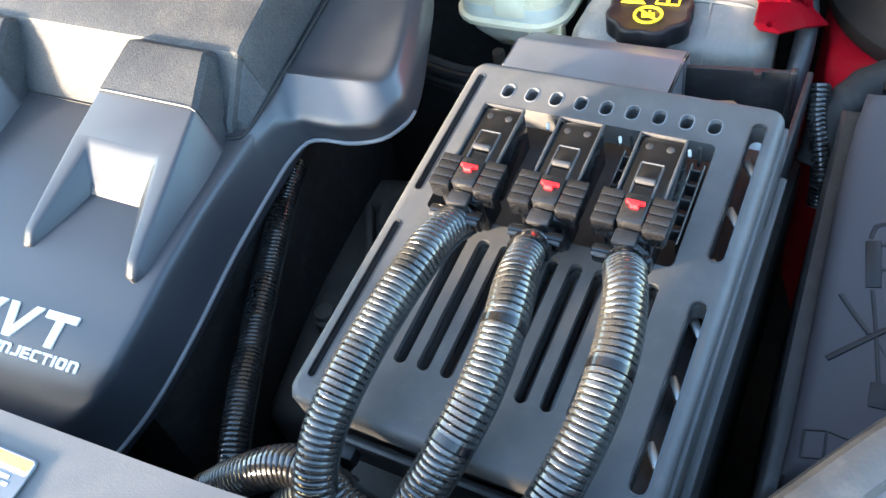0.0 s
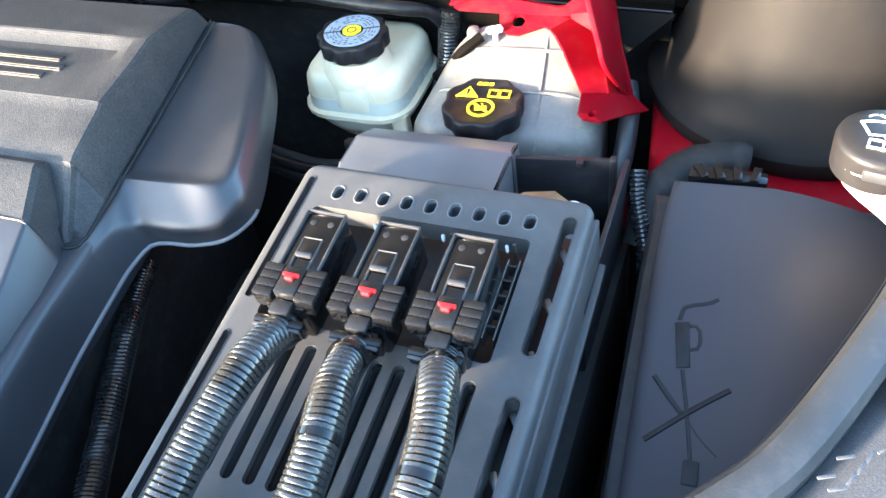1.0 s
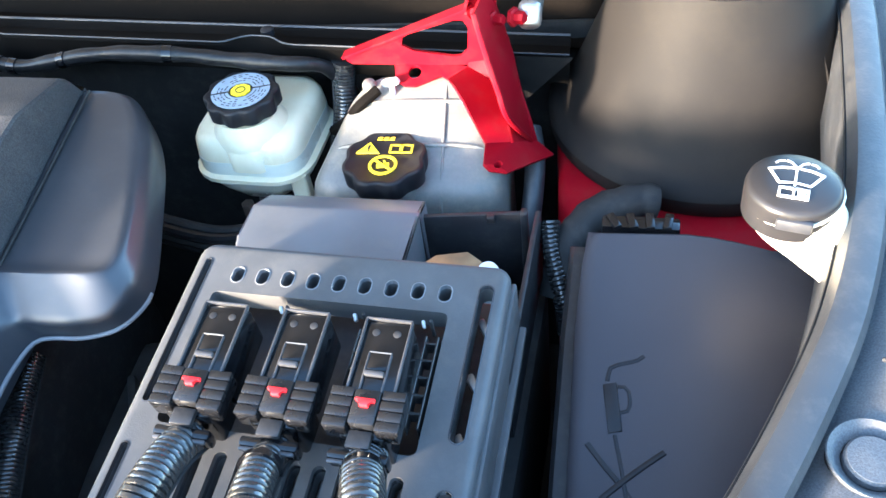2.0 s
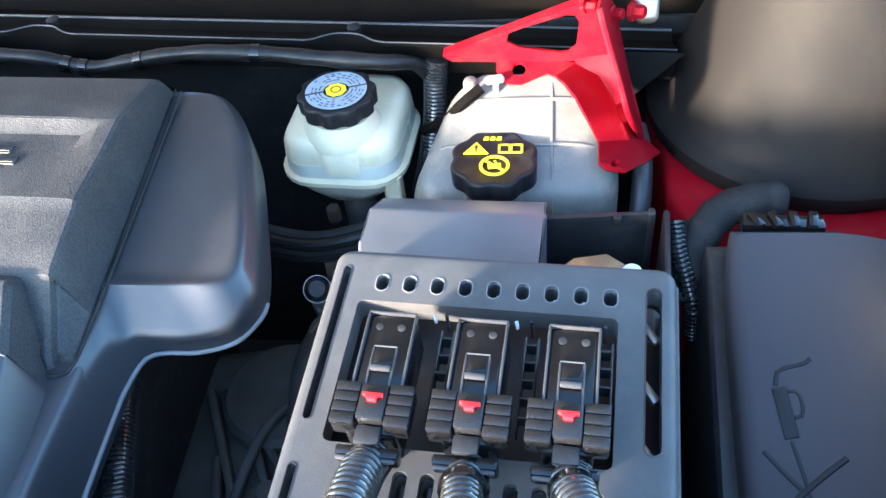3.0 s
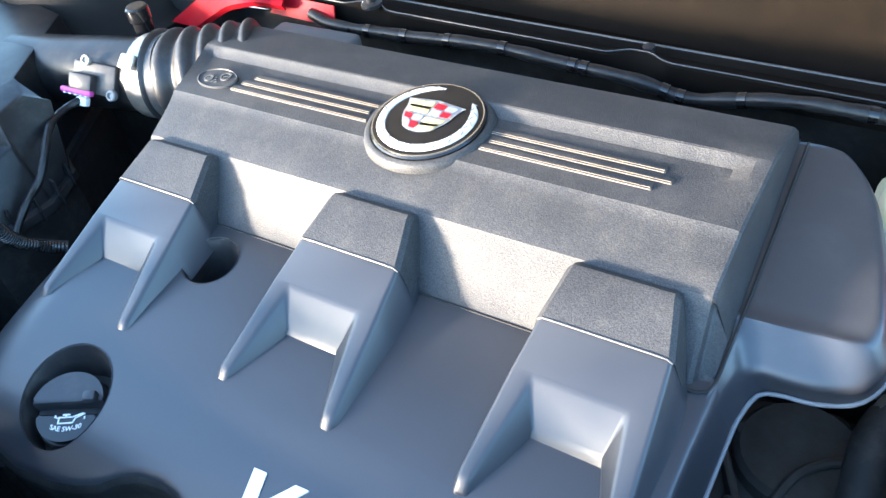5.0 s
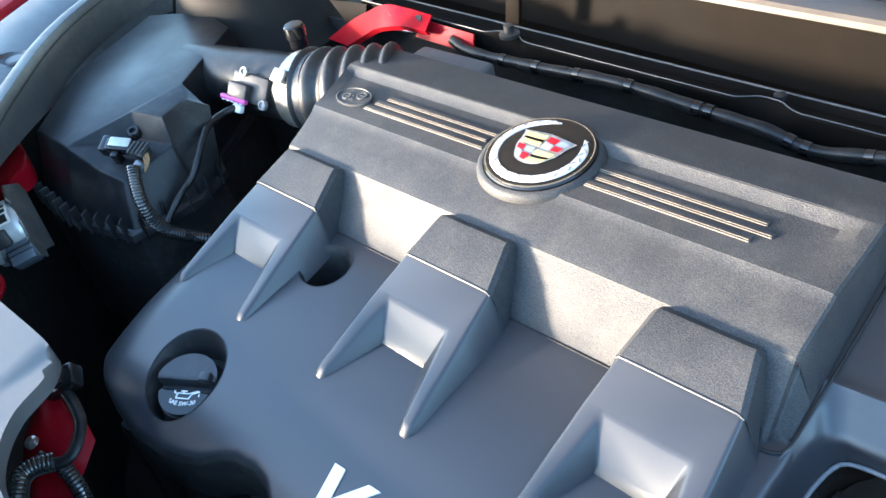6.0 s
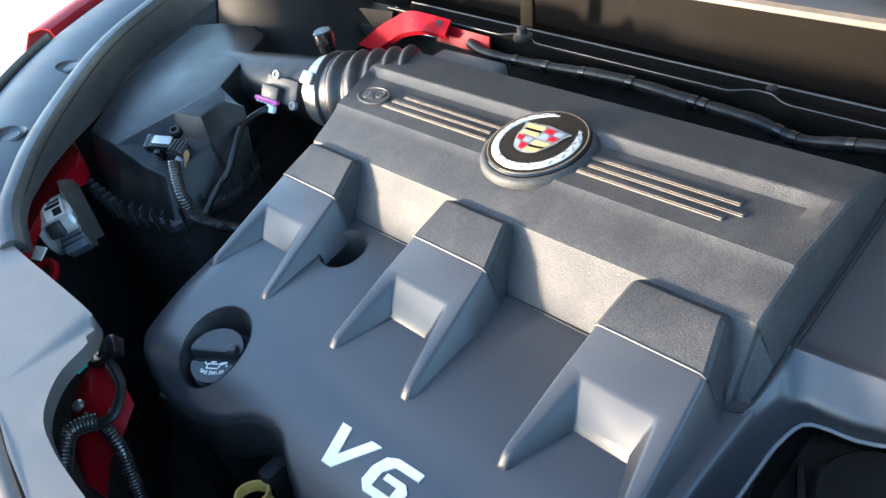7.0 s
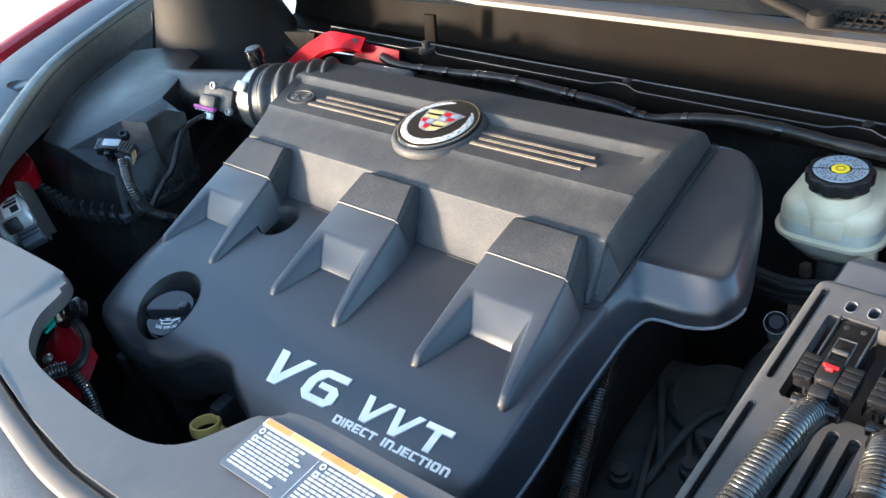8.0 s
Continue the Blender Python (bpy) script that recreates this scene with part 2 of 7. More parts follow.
def lathe(bm, profile, segs=32, at=(0, 0, 0), lobes=0, lobe=0.0, closed=False):
    """Turns (radius, height) pairs round z; lobes make a scalloped grip."""
    rings = []
    for r, z in profile:
        ring = []
        for a in np.linspace(0, 2 * math.pi, segs, endpoint=False):
            rr = r
            if lobes and r > 0:
                rr = r * (1 - lobe * (0.5 + 0.5 * math.cos(lobes * a)) ** 1.4)
            ring.append(bm.verts.new((at[0] + rr * math.cos(a), at[1] + rr * math.sin(a), at[2] + z)))
        rings.append(ring)
    for a, b in zip(rings, rings[1:] + ([rings[0]] if closed else [])):
        for i in range(segs):
            bm.faces.new((a[i], a[(i + 1) % segs], b[(i + 1) % segs], b[i]))
    if not closed:
        bm.faces.new(rings[0][::-1])
        bm.faces.new(rings[-1])
    return bm


def rbox(bm, size, at=(0, 0, 0), r=0.002, turn=None, seg=2):
    """A block with rounded edges."""
    geo = bmesh.ops.create_cube(bm, size=1.0)
    vs = geo["verts"]
    for v in vs:
        v.co = Vector((v.co.x * size[0], v.co.y * size[1], v.co.z * size[2]))
    if turn:
        bmesh.ops.rotate(bm, verts=vs, matrix=Euler([radians(a) for a in turn]).to_matrix())
    bmesh.ops.translate(bm, verts=vs, vec=at)
    if r:
        es = list({e for v in vs for e in v.link_edges})
        bmesh.ops.bevel(bm, geom=es, offset=min(r, min(size) * 0.45), segments=seg, affect="EDGES", profile=0.5)
    return bm


def shell(bm, t):
    """Gives an open sheet an even thickness."""
    bmesh.ops.remove_doubles(bm, verts=bm.verts, dist=1e-5)
    bmesh.ops.recalc_face_normals(bm, faces=bm.faces)
    bmesh.ops.solidify(bm, geom=bm.faces[:], thickness=t)
    return bm


def prism(bm, outline, z0, z1, r=0.0, seg=2):
    """A plan outline raised from z0 to z1 (numbers, or functions of x, y), its upper rim rounded."""
    top = z1 if callable(z1) else (lambda x, y: z1)
    low = z0 if callable(z0) else (lambda x, y: z0)
    a = [bm.verts.new((x, y, low(x, y))) for x, y in outline]
    b = [bm.verts.new((x, y, top(x, y))) for x, y in outline]
    k = len(outline)
    sides = [bm.faces.new((a[i], a[(i + 1) % k], b[(i + 1) % k], b[i])) for i in range(k)]
    f = bm.faces.new(b)
    bm.faces.new(a[::-1])
    if r:
        es = [e for e in f.edges]
        bmesh.ops.bevel(bm, geom=es, offset=r, segments=seg, affect="EDGES", profile=0.5)
    return bm


def stadium(u, v, w, h, k=6):
    """Plan outline of a slot with round ends, w across and h along."""
    r = min(w, h) / 2
    out = []
    for cx, cy, a0 in ((u + w / 2 - r, v + h / 2 - r, 0), (u - w / 2 + r, v + h / 2 - r, 90), (u - w / 2 + r, v - h / 2 + r, 180), (u + w / 2 - r, v - h / 2 + r, 270)):
        for j in range(k):
            a = radians(a0 + 90 * j / (k - 1))
            out.append((cx + r * math.cos(a), cy + r * math.sin(a)))
    return out


def rounded(u0, v0, u1, v1, r, k=5):
    out = []
    for cx, cy, a0 in ((u1 - r, v1 - r, 0), (u0 + r, v1 - r, 90), (u0 + r, v0 + r, 180), (u1 - r, v0 + r, 270)):
        for j in range(k):
            a = radians(a0 + 90 * j / (k - 1))
            out.append((cx + r * math.cos(a), cy + r * math.sin(a)))
    return out


def carve(bm, cutter):
    """Takes the cutter's volume away from bm; returns a new bmesh."""
    obs = []
    for b in (bm, cutter):
        bmesh.ops.recalc_face_normals(b, faces=b.faces)
        me = bpy.data.meshes.new("carving")
        b.to_mesh(me)
        b.free()
        obs.append(new("carving", me))
    mod = obs[0].modifiers.new("cut", "BOOLEAN")
    mod.operation, mod.object, mod.solver = "DIFFERENCE", obs[1], "EXACT"
    dg = bpy.context.evaluated_depsgraph_get()
    dg.update()
    me = bpy.data.meshes.new_from_object(obs[0].evaluated_get(dg))
    out = bmesh.new()
    out.from_mesh(me)
    for o in obs:
        d = o.data
        bpy.data.objects.remove(o)
        bpy.data.meshes.remove(d)
    bpy.data.meshes.remove(me)
    return out


def lettering(text, height, depth=0.0008, slant=0.0, bold=0.0):
    """A bmesh of raised letters in the built-in font, from x = 0 on, baseline at y = 0."""
    cu = bpy.data.curves.new("letters", "FONT")
    cu.body, cu.size, cu.extrude, cu.shear, cu.offset = text, height / 0.72, depth, slant, bold
    ob = new("letters", cu)
    dg = bpy.context.evaluated_depsgraph_get()
    dg.update()
    me = bpy.data.meshes.new_from_object(ob.evaluated_get(dg))
    bm = bmesh.new()
    bm.from_mesh(me)
    bpy.data.objects.remove(ob)
    bpy.data.curves.remove(cu)
    bpy.data.meshes.remove(me)
    return bm


def moved(bm, m, start=0):
    bm.verts.ensure_lookup_table()
    for v in bm.verts[start:]:
        v.co = m @ v.co
    return bm


def flat_shape(bm, outline, z=0.0, t=0.0006):
    """A thin raised print of the given outline."""
    return prism(bm, outline, z - 0.0004, z + t)


def ring_shape(bm, r0, r1, z=0.0, t=0.0006, segs=36, at=(0, 0)):
    return lathe(bm, [(r0, z - 0.0004), (r1, z - 0.0004), (r1, z + t), (r0, z + t)], segs, (at[0], at[1], 0), closed=True)


def stroke(bm, pts, w, z):
    for (xa, ya), (xb, yb) in zip(pts, pts[1:]):
        d = math.hypot(xb - xa, yb - ya)
        rbox(bm, (d + w * 0.6, w, 0.0009), ((xa + xb) / 2, (ya + yb) / 2, z), 0, (0, 0, math.degrees(math.atan2(yb - ya, xb - xa))))


def knot(table, v):
    return float(np.interp(v, [a for a, _ in table], [b for _, b in table]))


# ---- setting: ground, body shell, rails ----
bm = bmesh.new()
bmesh.ops.create_grid(bm, x_segments=4, y_segments=4, size=400)
fixed("ground", bm, concrete, "pale sunlit concrete ground under the car", "ground")

# seal lines, outlines of the bay's rim
SEAL_R = [(0.020, 0.150, 0.970), (0.072, 0.216, 0.970), (0.113, 0.260, 0.970), (0.158, 0.338, 0.970), (0.187, 0.402, 0.971), (0.212, 0.487, 0.972), (0.230, 0.590, 0.974), (0.243, 0.690, 0.977), (0.25, 0.82, 0.98)]
SEAL_L = [(-1.045, 0.148, 0.970), (-1.097, 0.172, 0.982), (-1.155, 0.219, 0.991), (-1.202, 0.259, 0.994), (-1.278, 0.329, 0.994), (-1.368, 0.423, 0.994), (-1.424, 0.499, 0.994), (-1.466, 0.592, 0.996), (-1.505, 0.709, 1.0), (-1.53, 0.82, 1.0)]


def seal(name, line, sign, label):
    # rounded bulb on top, flange dropping on the inner side
    prof = [(0.011, 0.001), (0.008, 0.006), (0.0, 0.008), (-0.008, 0.006), (-0.012, -0.001), (-0.014, -0.018), (-0.016, -0.060), (-0.012, -0.060), (-0.009, -0.020), (0.010, -0.012)]
    b = profile_sweep(bmesh.new(), line, [(sign * p, q) for p, q in prof])
    ob = fixed(name, b, rubber, label, "rubber seal")
    g = profile_sweep(bmesh.new(), line, [(sign * p, q) for p, q in ((-0.0125, -0.0035), (-0.0135, -0.0030), (-0.0140, -0.0050), (-0.0130, -0.0055))])
    part("groove", g, dark_part, ob, "dark groove below the bulb")
    return ob


seal("seal_right", SEAL_R, 1, "dark grey rubber hood seal along the fender rail")
left_seal = seal("seal_left", SEAL_L, -1, "dark grey rubber hood seal along the fender rail")
# its flange grows deeper towards the windscreen
for i, v in enumerate(left_seal.data.vertices):
    deep = min(0.060, max(0.014, 0.012 + 0.19 * (-1.10 - v.co.x)))
    if i % 10 in (6, 7):
        v.co.z += 0.060 - deep
    elif i % 10 in (5, 8):
        v.co.z += max(0.0, 0.028 - deep)


def rail(name, line, sign, width, label, z_in=-0.012, rise=0.0):
    """The moulded panel outside a seal, in a curve, with a turned-down outer edge."""
    pts, _ = smooth_line(line, 0.02)
    tang = np.gradient(pts, axis=0)
    b = bmesh.new()
    rows = []
    for p, t in zip(pts, tang):
        side = np.cross(t, (0, 0, 1.0))
        side = sign * side / np.linalg.norm(side)
        row = []
        for d, h in ((-0.014, z_in - 0.006), (0.0, z_in), (0.010, -0.004), (width * 0.4, rise * 0.5), (width * 0.8, rise), (width, rise - 0.006), (width + 0.004, rise - 0.03)):
            row.append(b.verts.new(p + d * side + np.array((0, 0, h))))
        rows.append(row)
    for r, q in zip(rows, rows[1:]):
        for i in range(len(r) - 1):
            b.faces.new((r[i], r[i + 1], q[i + 1], q[i]))
    shell(b, 0.003)
    return fixed(name, b, rail_plastic, label, "fender panel")


right_panel = rail("rail_panel_right", [(p[0] + 0.012, p[1] - 0.004, p[2]) for p in SEAL_R], 1, 0.16, "grained grey plastic panel on the fender rail", rise=0.006)
left_panel = rail("rail_panel_left", [(p[0] - 0.012, p[1] + 0.004, p[2]) for p in SEAL_L], -1, 0.10, "grained grey plastic panel on the fender rail", rise=0.012)
PINS = ((0.1790, 0.3060, 0.9690), (-1.254, 0.251, 0.9970), (-1.382, 0.399, 0.9960))
for ob, (x, y, z) in zip((right_panel, left_panel, left_panel), PINS):
    sheet_bm, drill = bmesh.new(), bmesh.new()
    sheet_bm.from_mesh(ob.data)
    lathe(drill, [(0.0200, -0.05), (0.0200, 0.05)], 36, (x, y, z))
    sheet_bm = carve(sheet_bm, drill)
    sheet_bm.to_mesh(ob.data)
    sheet_bm.free()
    ob.data.set_sharp_from_angle(angle=radians(35))


def fender(name, line, sign, off, label, mat=red_paint, spread=1.0):
    pts, _ = smooth_line(line, 0.03)
    tang = np.gradient(pts, axis=0)
    b = bmesh.new()
    rows = []
    for p, t in zip(pts, tang):
        side = np.cross(t, (0, 0, 1.0))
        side = sign * side / np.linalg.norm(side)
        rows.append([b.verts.new(p + (off + d * spread) * side + np.array((0, 0, h))) for d, h in ((0.0, 0.0), (0.004, 0.012), (0.02, 0.016), (0.05, 0.010), (0.10, -0.05), (0.13, -0.2), (0.14, -0.55))])
    for r, q in zip(rows, rows[1:]):
        for i in range(len(r) - 1):
            b.faces.new((r[i], r[i + 1], q[i + 1], q[i]))
    shell(b, 0.002)
    return fixed(name, b, mat, label, "fender")


fender("fender_right", SEAL_R, 1, 0.18, "glossy red painted fender of the car")
fender("fender_left", SEAL_L[6:], -1, 0.122, "glossy red painted fender of the car")

fender("lamp_trim_left", SEAL_L[:7], -1, 0.112, "black plastic trim outside the front rail panel", black_plastic, 0.12)

# inner walls and floor of the bay, nearly black
bm = bmesh.new()
prism(bm, [(-1.5, 0.0), (0.30, 0.0), (0.30, 0.8), (-1.5, 0.8)], 0.44, 0.46)
fixed("bay_floor", bm, dark_part, "sooty black undertray below the engine", "undertray")
bm = bmesh.new()
loop = [(p[0] + (0.03 if p[1] > 0.4 else -0.09), p[1] + 0.01) for p in SEAL_L] + [(-1.5, 0.75), (0.30, 0.75)] + [(p[0] + 0.035, p[1] - 0.01) for p in SEAL_R[::-1]] + [(-0.05, 0.02), (-0.75, 0.02), (-0.86, 0.06)]
a = [bm.verts.new((x, y, 0.44)) for x, y in loop]
c = [bm.verts.new((x, y, 0.925)) for x, y in loop]
for i in range(len(loop)):
    bm.faces.new((a[i], a[(i + 1) % len(loop)], c[(i + 1) % len(loop)], c[i]))
shell(bm, 0.004)
fixed("bay_wall", bm, dark_part, "sooty black walls round the engine bay", "bulkhead")


def apron(name, line, sign, mat, label):
    """The inner fender, falling from under the seal into the bay."""
    pts, _ = smooth_line(line, 0.03)
    tang = np.gradient(pts, axis=0)
    b = bmesh.new()
    rows = []
    for p, t in zip(pts, tang):
        side = np.cross(t, (0, 0, 1.0))
        side = sign * side / np.linalg.norm(side)
        rows.append([b.verts.new(p - d * side + np.array((0, 0, h))) for d, h in ((0.0, -0.04), (0.015, -0.055), (0.03, -0.075), (0.036, -0.11), (0.05, -0.2), (0.06, -0.5))])
    for r, q in zip(rows, rows[1:]):
        for i in range(len(r) - 1):
            b.faces.new((r[i], r[i + 1], q[i + 1], q[i]))
    shell(b, 0.002)
    return fixed(name, b, mat, label, "inner fender")


apron("inner_fender_left", SEAL_L[5:], -1, dark_part, "black inner fender liner below the seal")

# red shelf behind the fuse box, round the strut tower
bm = bmesh.new()
shelf = [(0.026, 0.60), (0.040, 0.555), (0.09, 0.525), (0.16, 0.52), (0.235, 0.53), (0.25, 0.73), (0.020, 0.73)]
prism(bm, shelf, 0.60, lambda x, y: 0.864 - 0.12 * max(0.0, 0.58 - y), r=0.012, seg=3)
fixed("strut_shelf_right", bm, red_paint, "red painted sheet metal round the strut tower", "sheet metal")
bm = bmesh.new()
prism(bm, [(-1.47, 0.56), (-1.15, 0.62), (-1.03, 0.64), (-1.0, 0.73), (-1.5, 0.73)], 0.60, 0.885, r=0.012, seg=3)
fixed("strut_shelf_left", bm, dark_part, "dark sheet metal round the strut tower", "sheet metal")

# front panel over the radiator
REAR_EDGE = [(-1.118, 0.172), (-1.069, 0.154), (-1.02, 0.149), (-0.93, 0.146), (-0.85, 0.142), (-0.828, 0.134), (-0.815, 0.118), (-0.806, 0.092), (-0.790, 0.072), (-0.765, 0.055), (-0.73, 0.046), (-0.685, 0.041), (-0.62, 0.037), (-0.572, 0.038), (-0.543, 0.045),
             (-0.525, 0.058), (-0.512, 0.078), (-0.500, 0.098), (-0.486, 0.112), (-0.465, 0.118), (-0.43, 0.119), (-0.37, 0.116), (-0.28, 0.114), (-0.18, 0.113), (-0.08, 0.118), (-0.03, 0.132), (0.03, 0.170), (0.075, 0.205), (0.085, 0.195)]
FRONT_EDGE = [(0.10, 0.10), (0.04, 0.055), (-0.05, 0.030), (-0.15, 0.012), (-0.30, 0.002), (-0.45, -0.002), (-0.60, -0.002), (-0.68, 0.008), (-0.76, 0.023), (-0.84, 0.043), (-0.92, 0.072), (-1.0, 0.108), (-1.10, 0.155)]


def panel_z(x, y):
    return 0.972 - 0.25 * max(0.0, 0.02 - y)


bm = bmesh.new()
rear_line = [(p[0], p[1]) for p in smooth_line([(x, y, 0) for x, y in REAR_EDGE[:-1]], 0.008)[0]] + REAR_EDGE[-1:]
prism(bm, rear_line[::-1] + FRONT_EDGE[::-1], lambda x, y: panel_z(x, y) - 0.014, panel_z, r=0.006, seg=3)
front_panel = fixed("front_panel", bm, panel_plastic, "matt grey plastic cover over the radiator support", "radiator cover")
bm = bmesh.new()
sweep(bm, [(x, y - 0.012, 0.958) for x, y in FRONT_EDGE], 0.010, 10, 0.02, 0.7)
fixed("front_trim", bm, trim_strip, "pale trim along the front edge", "trim")
bm = bmesh.new()
pts, _ = smooth_line([(x, y - 0.03, 0.945) for x, y in FRONT_EDGE], 0.03)
rows = []
for p in pts:
    rows.append([bm.verts.new(p + np.array(d)) for d in ((0, 0.012, 0.0), (0, -0.02, 0.004), (-0.02, -0.09, -0.03), (-0.03, -0.16, -0.12), (-0.03, -0.19, -0.45))])
for r, q in zip(rows, rows[1:]):
    for i in range(4):
        bm.faces.new((r[i], r[i + 1], q[i + 1], q[i]))
shell(bm, 0.003)
fixed("bumper", bm, rail_plastic, "grey upper bumper cover in front of the bay", "bumper")

# cowl at the rear
def ledge(x):
    """Front edge and crest of the ledge, foot of the trim strip, as (y, z)."""
    return (0.6828 - 0.0535 * x, 0.9364 - 0.0276 * x), (0.7243 - 0.0589 * x, 0.9290 - 0.0226 * x), (0.7750 - 0.0850 * x, 0.9895)


def notch(x):
    return 0.012 * (math.exp(-((x + 0.520) / 0.022) ** 4) + math.exp(-((x + 0.240) / 0.022) ** 4) + math.exp(-((x + 0.835) / 0.022) ** 4))


bm = bmesh.new()
XS = [(-1.08 + 0.0108 * i) for i in range(104)]
rows = []
for x in XS:
    (ye, ze), (yc, zc), _s = ledge(x)
    d = notch(x)
    rows.append([bm.verts.new(v) for v in ((x, ye + 0.004, ze - 0.03), (x, ye + d, ze - 0.0030), (x, ye + 0.002 + d, ze), (x, yc - 0.010, zc - 0.004), (x, yc - 0.004, zc - 0.002), (x, yc - 0.002, zc), (x, yc + 0.003, zc + 0.0005), (x, yc + 0.007, zc - 0.006), (x, yc + 0.018, zc - 0.018))])
for r, q in zip(rows, rows[1:]):
    for i in range(8):
        bm.faces.new((r[i], r[i + 1], q[i + 1], q[i]))
shell(bm, 0.002)
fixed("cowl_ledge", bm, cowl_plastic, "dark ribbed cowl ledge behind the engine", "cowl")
for nm, k in (("ledge_edge", 0), ("ledge_crest", 1)):
    bm = bmesh.new()
    sweep(bm, [(x, ledge(x)[k][0] + (notch(x) + 0.0006 if k == 0 else 0.0), ledge(x)[k][1] + 0.0003) for x in XS], 0.0008 if k == 0 else 0.0014, 6, 0.006)
    fixed(nm, bm, cap_plastic, "thin paler edge along the cowl ledge", "trim")
bm = bmesh.new()
rows = []
for x in [(-1.25 + 0.05 * i) for i in range(31)]:
    _e, (yc, zc), (ys, zs) = ledge(x)
    rows.append([bm.verts.new(v) for v in ((x, yc + 0.016, zc - 0.022), (x, ys - 0.022, zc - 0.020), (x, ys - 0.012, zc - 0.006), (x, ys - 0.006, zc + 0.020), (x, ys, zs - 0.001), (x, ys + 0.004, zs))])
for r, q in zip(rows, rows[1:]):
    for i in range(5):
        bm.faces.new((r[i], r[i + 1], q[i + 1], q[i]))
shell(bm, 0.002)
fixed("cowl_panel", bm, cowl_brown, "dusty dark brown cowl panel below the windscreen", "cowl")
bm = bmesh.new()
profile_sweep(bm, [(-1.25 + 0.15 * i, ledge(-1.25 + 0.15 * i)[2][0], 0.990) for i in range(11)], [(0.001, -0.004), (0.000, 0.002), (-0.004, 0.0055), (-0.040, 0.0060), (-0.046, 0.0040), (-0.046, -0.004)], 0.03)
fixed("cowl_trim", bm, trim_strip, "pale weathered trim strip along the cowl top", "trim")
bm = bmesh.new()
prism(bm, [(-1.3, 0.85), (0.25, 0.83), (0.25, 1.6), (-1.3, 1.6)], lambda x, y: 0.985 + 0.55 * (y - 0.85), lambda x, y: 0.990 + 0.55 * (y - 0.85))
fixed("windscreen", bm, glass_dark, "dark tinted windscreen glass behind the cowl", "windscreen")
bm = bmesh.new()
rows = []
for x in [(-1.25 + 0.1 * i) for i in range(16)]:
    ys = ledge(x)[2][0]
    rows.append([bm.verts.new(v) for v in ((x, ys + 0.044, 0.990), (x, ys + 0.052, 0.984), (x, ys + 0.12, 0.988), (x, ys + 0.24, 1.030))])
for r, q in zip(rows, rows[1:]):
    for i in range(3):
        bm.faces.new((r[i], r[i + 1], q[i + 1], q[i]))
shell(bm, 0.003)
fixed("cowl_top", bm, shield_plastic, "black plastic cowl top at the foot of the windscreen", "cowl")
grille = thing("cowl_grille", "black plastic air intake grille in front of the windscreen", "grille", (-0.208, 0.874, 0.998), (6, 0, -3.5))
for i in range(20):
    part("slat", rbox(bmesh.new(), (0.0022, 0.105, 0.006), (-0.100 + 0.0105 * i, 0, 0.001), 0), shield_plastic, grille)
for i in range(9):
    part("crossbar", rbox(bmesh.new(), (0.215, 0.0024, 0.0055), (0, -0.050 + 0.0125 * i, 0.0012), 0), shield_plastic, grille)
part("rim", rbox(bmesh.new(), (0.222, 0.006, 0.008), (0, -0.056, 0.001), 0.0015), shield_plastic, grille, "smooth front rim")
part("backing", rbox(bmesh.new(), (0.22, 0.112, 0.003), (0, 0, -0.005), 0.001), dark_part, grille)
wiper = thing("wiper_arm", "black painted wiper arm resting at the windscreen", "wiper", (-0.390, 0.828, 0.994), (0, 0, 0))
bm = bmesh.new()
sweep(bm, [(0.060, 0.010, 0.004), (0.040, 0.014, 0.012), (0.000, 0.030, 0.020), (-0.060, 0.070, 0.030), (-0.16, 0.15, 0.055)], lambda s, w: 0.011 - 0.005 * s / w, 12, 0.01, 0.6)
part("arm", bm, shield_plastic, wiper)
part("pivot_cap", lathe(bmesh.new(), [(0.016, -0.008), (0.016, 0.010), (0.013, 0.015), (0.0005, 0.017)], 24, (0.066, 0.010, 0.0)), shield_plastic, wiper)

# raised hood, hinged at the cowl, over the rear of the bay
bm = bmesh.new()
HOOD = [(-1.42, 0.93, 1.07), (0.22, 0.93, 1.07), (0.16, 0.52, 1.89), (-0.576, 0.46, 1.94), (-1.34, 0.52, 1.89)]
vs = [bm.verts.new(v) for v in HOOD]
bm.faces.new(vs)
shell(bm, 0.03)
fixed("hood", bm, liner, "raised hood with a dark felt liner", "hood")


# ---- strut tower shields ----
def tower_shield(at, sign, label):
    t = thing("tower_shield", label, "plastic shield", at, (0, 0, 0))
    b = bmesh.new()
    if sign > 0:
        prof = [(0.120, -0.024), (0.127, -0.022), (0.131, -0.016), (0.132, -0.004), (0.129, 0.001), (0.124, 0.004), (0.119, 0.009), (0.107, 0.035), (0.091, 0.075), (0.078, 0.110), (0.070, 0.128), (0.058, 0.134), (0.02, 0.135)]
    else:
        prof = [(0.146, -0.022), (0.153, -0.020), (0.155, 0.0), (0.146, 0.003), (0.138, 0.008), (0.126, 0.035), (0.112, 0.075), (0.102, 0.105), (0.095, 0.130), (0.088, 0.140), (0.02, 0.143)]
    lathe(b, prof, 72)
    part("cone", b, shield_plastic, t)
    b = bmesh.new()
    rbox(b, (0.004, 0.004, 0.1), (0, 0, 0), 0.0015)
    moved(b, pose(sign * 0.076, -0.062, 0.055, -16, -sign * 20, 0) if sign > 0 else pose(sign * 0.096, -0.082, 0.055, -13, -sign * 13, 0))
    part("seam", b, shield_plastic, t)
    return t


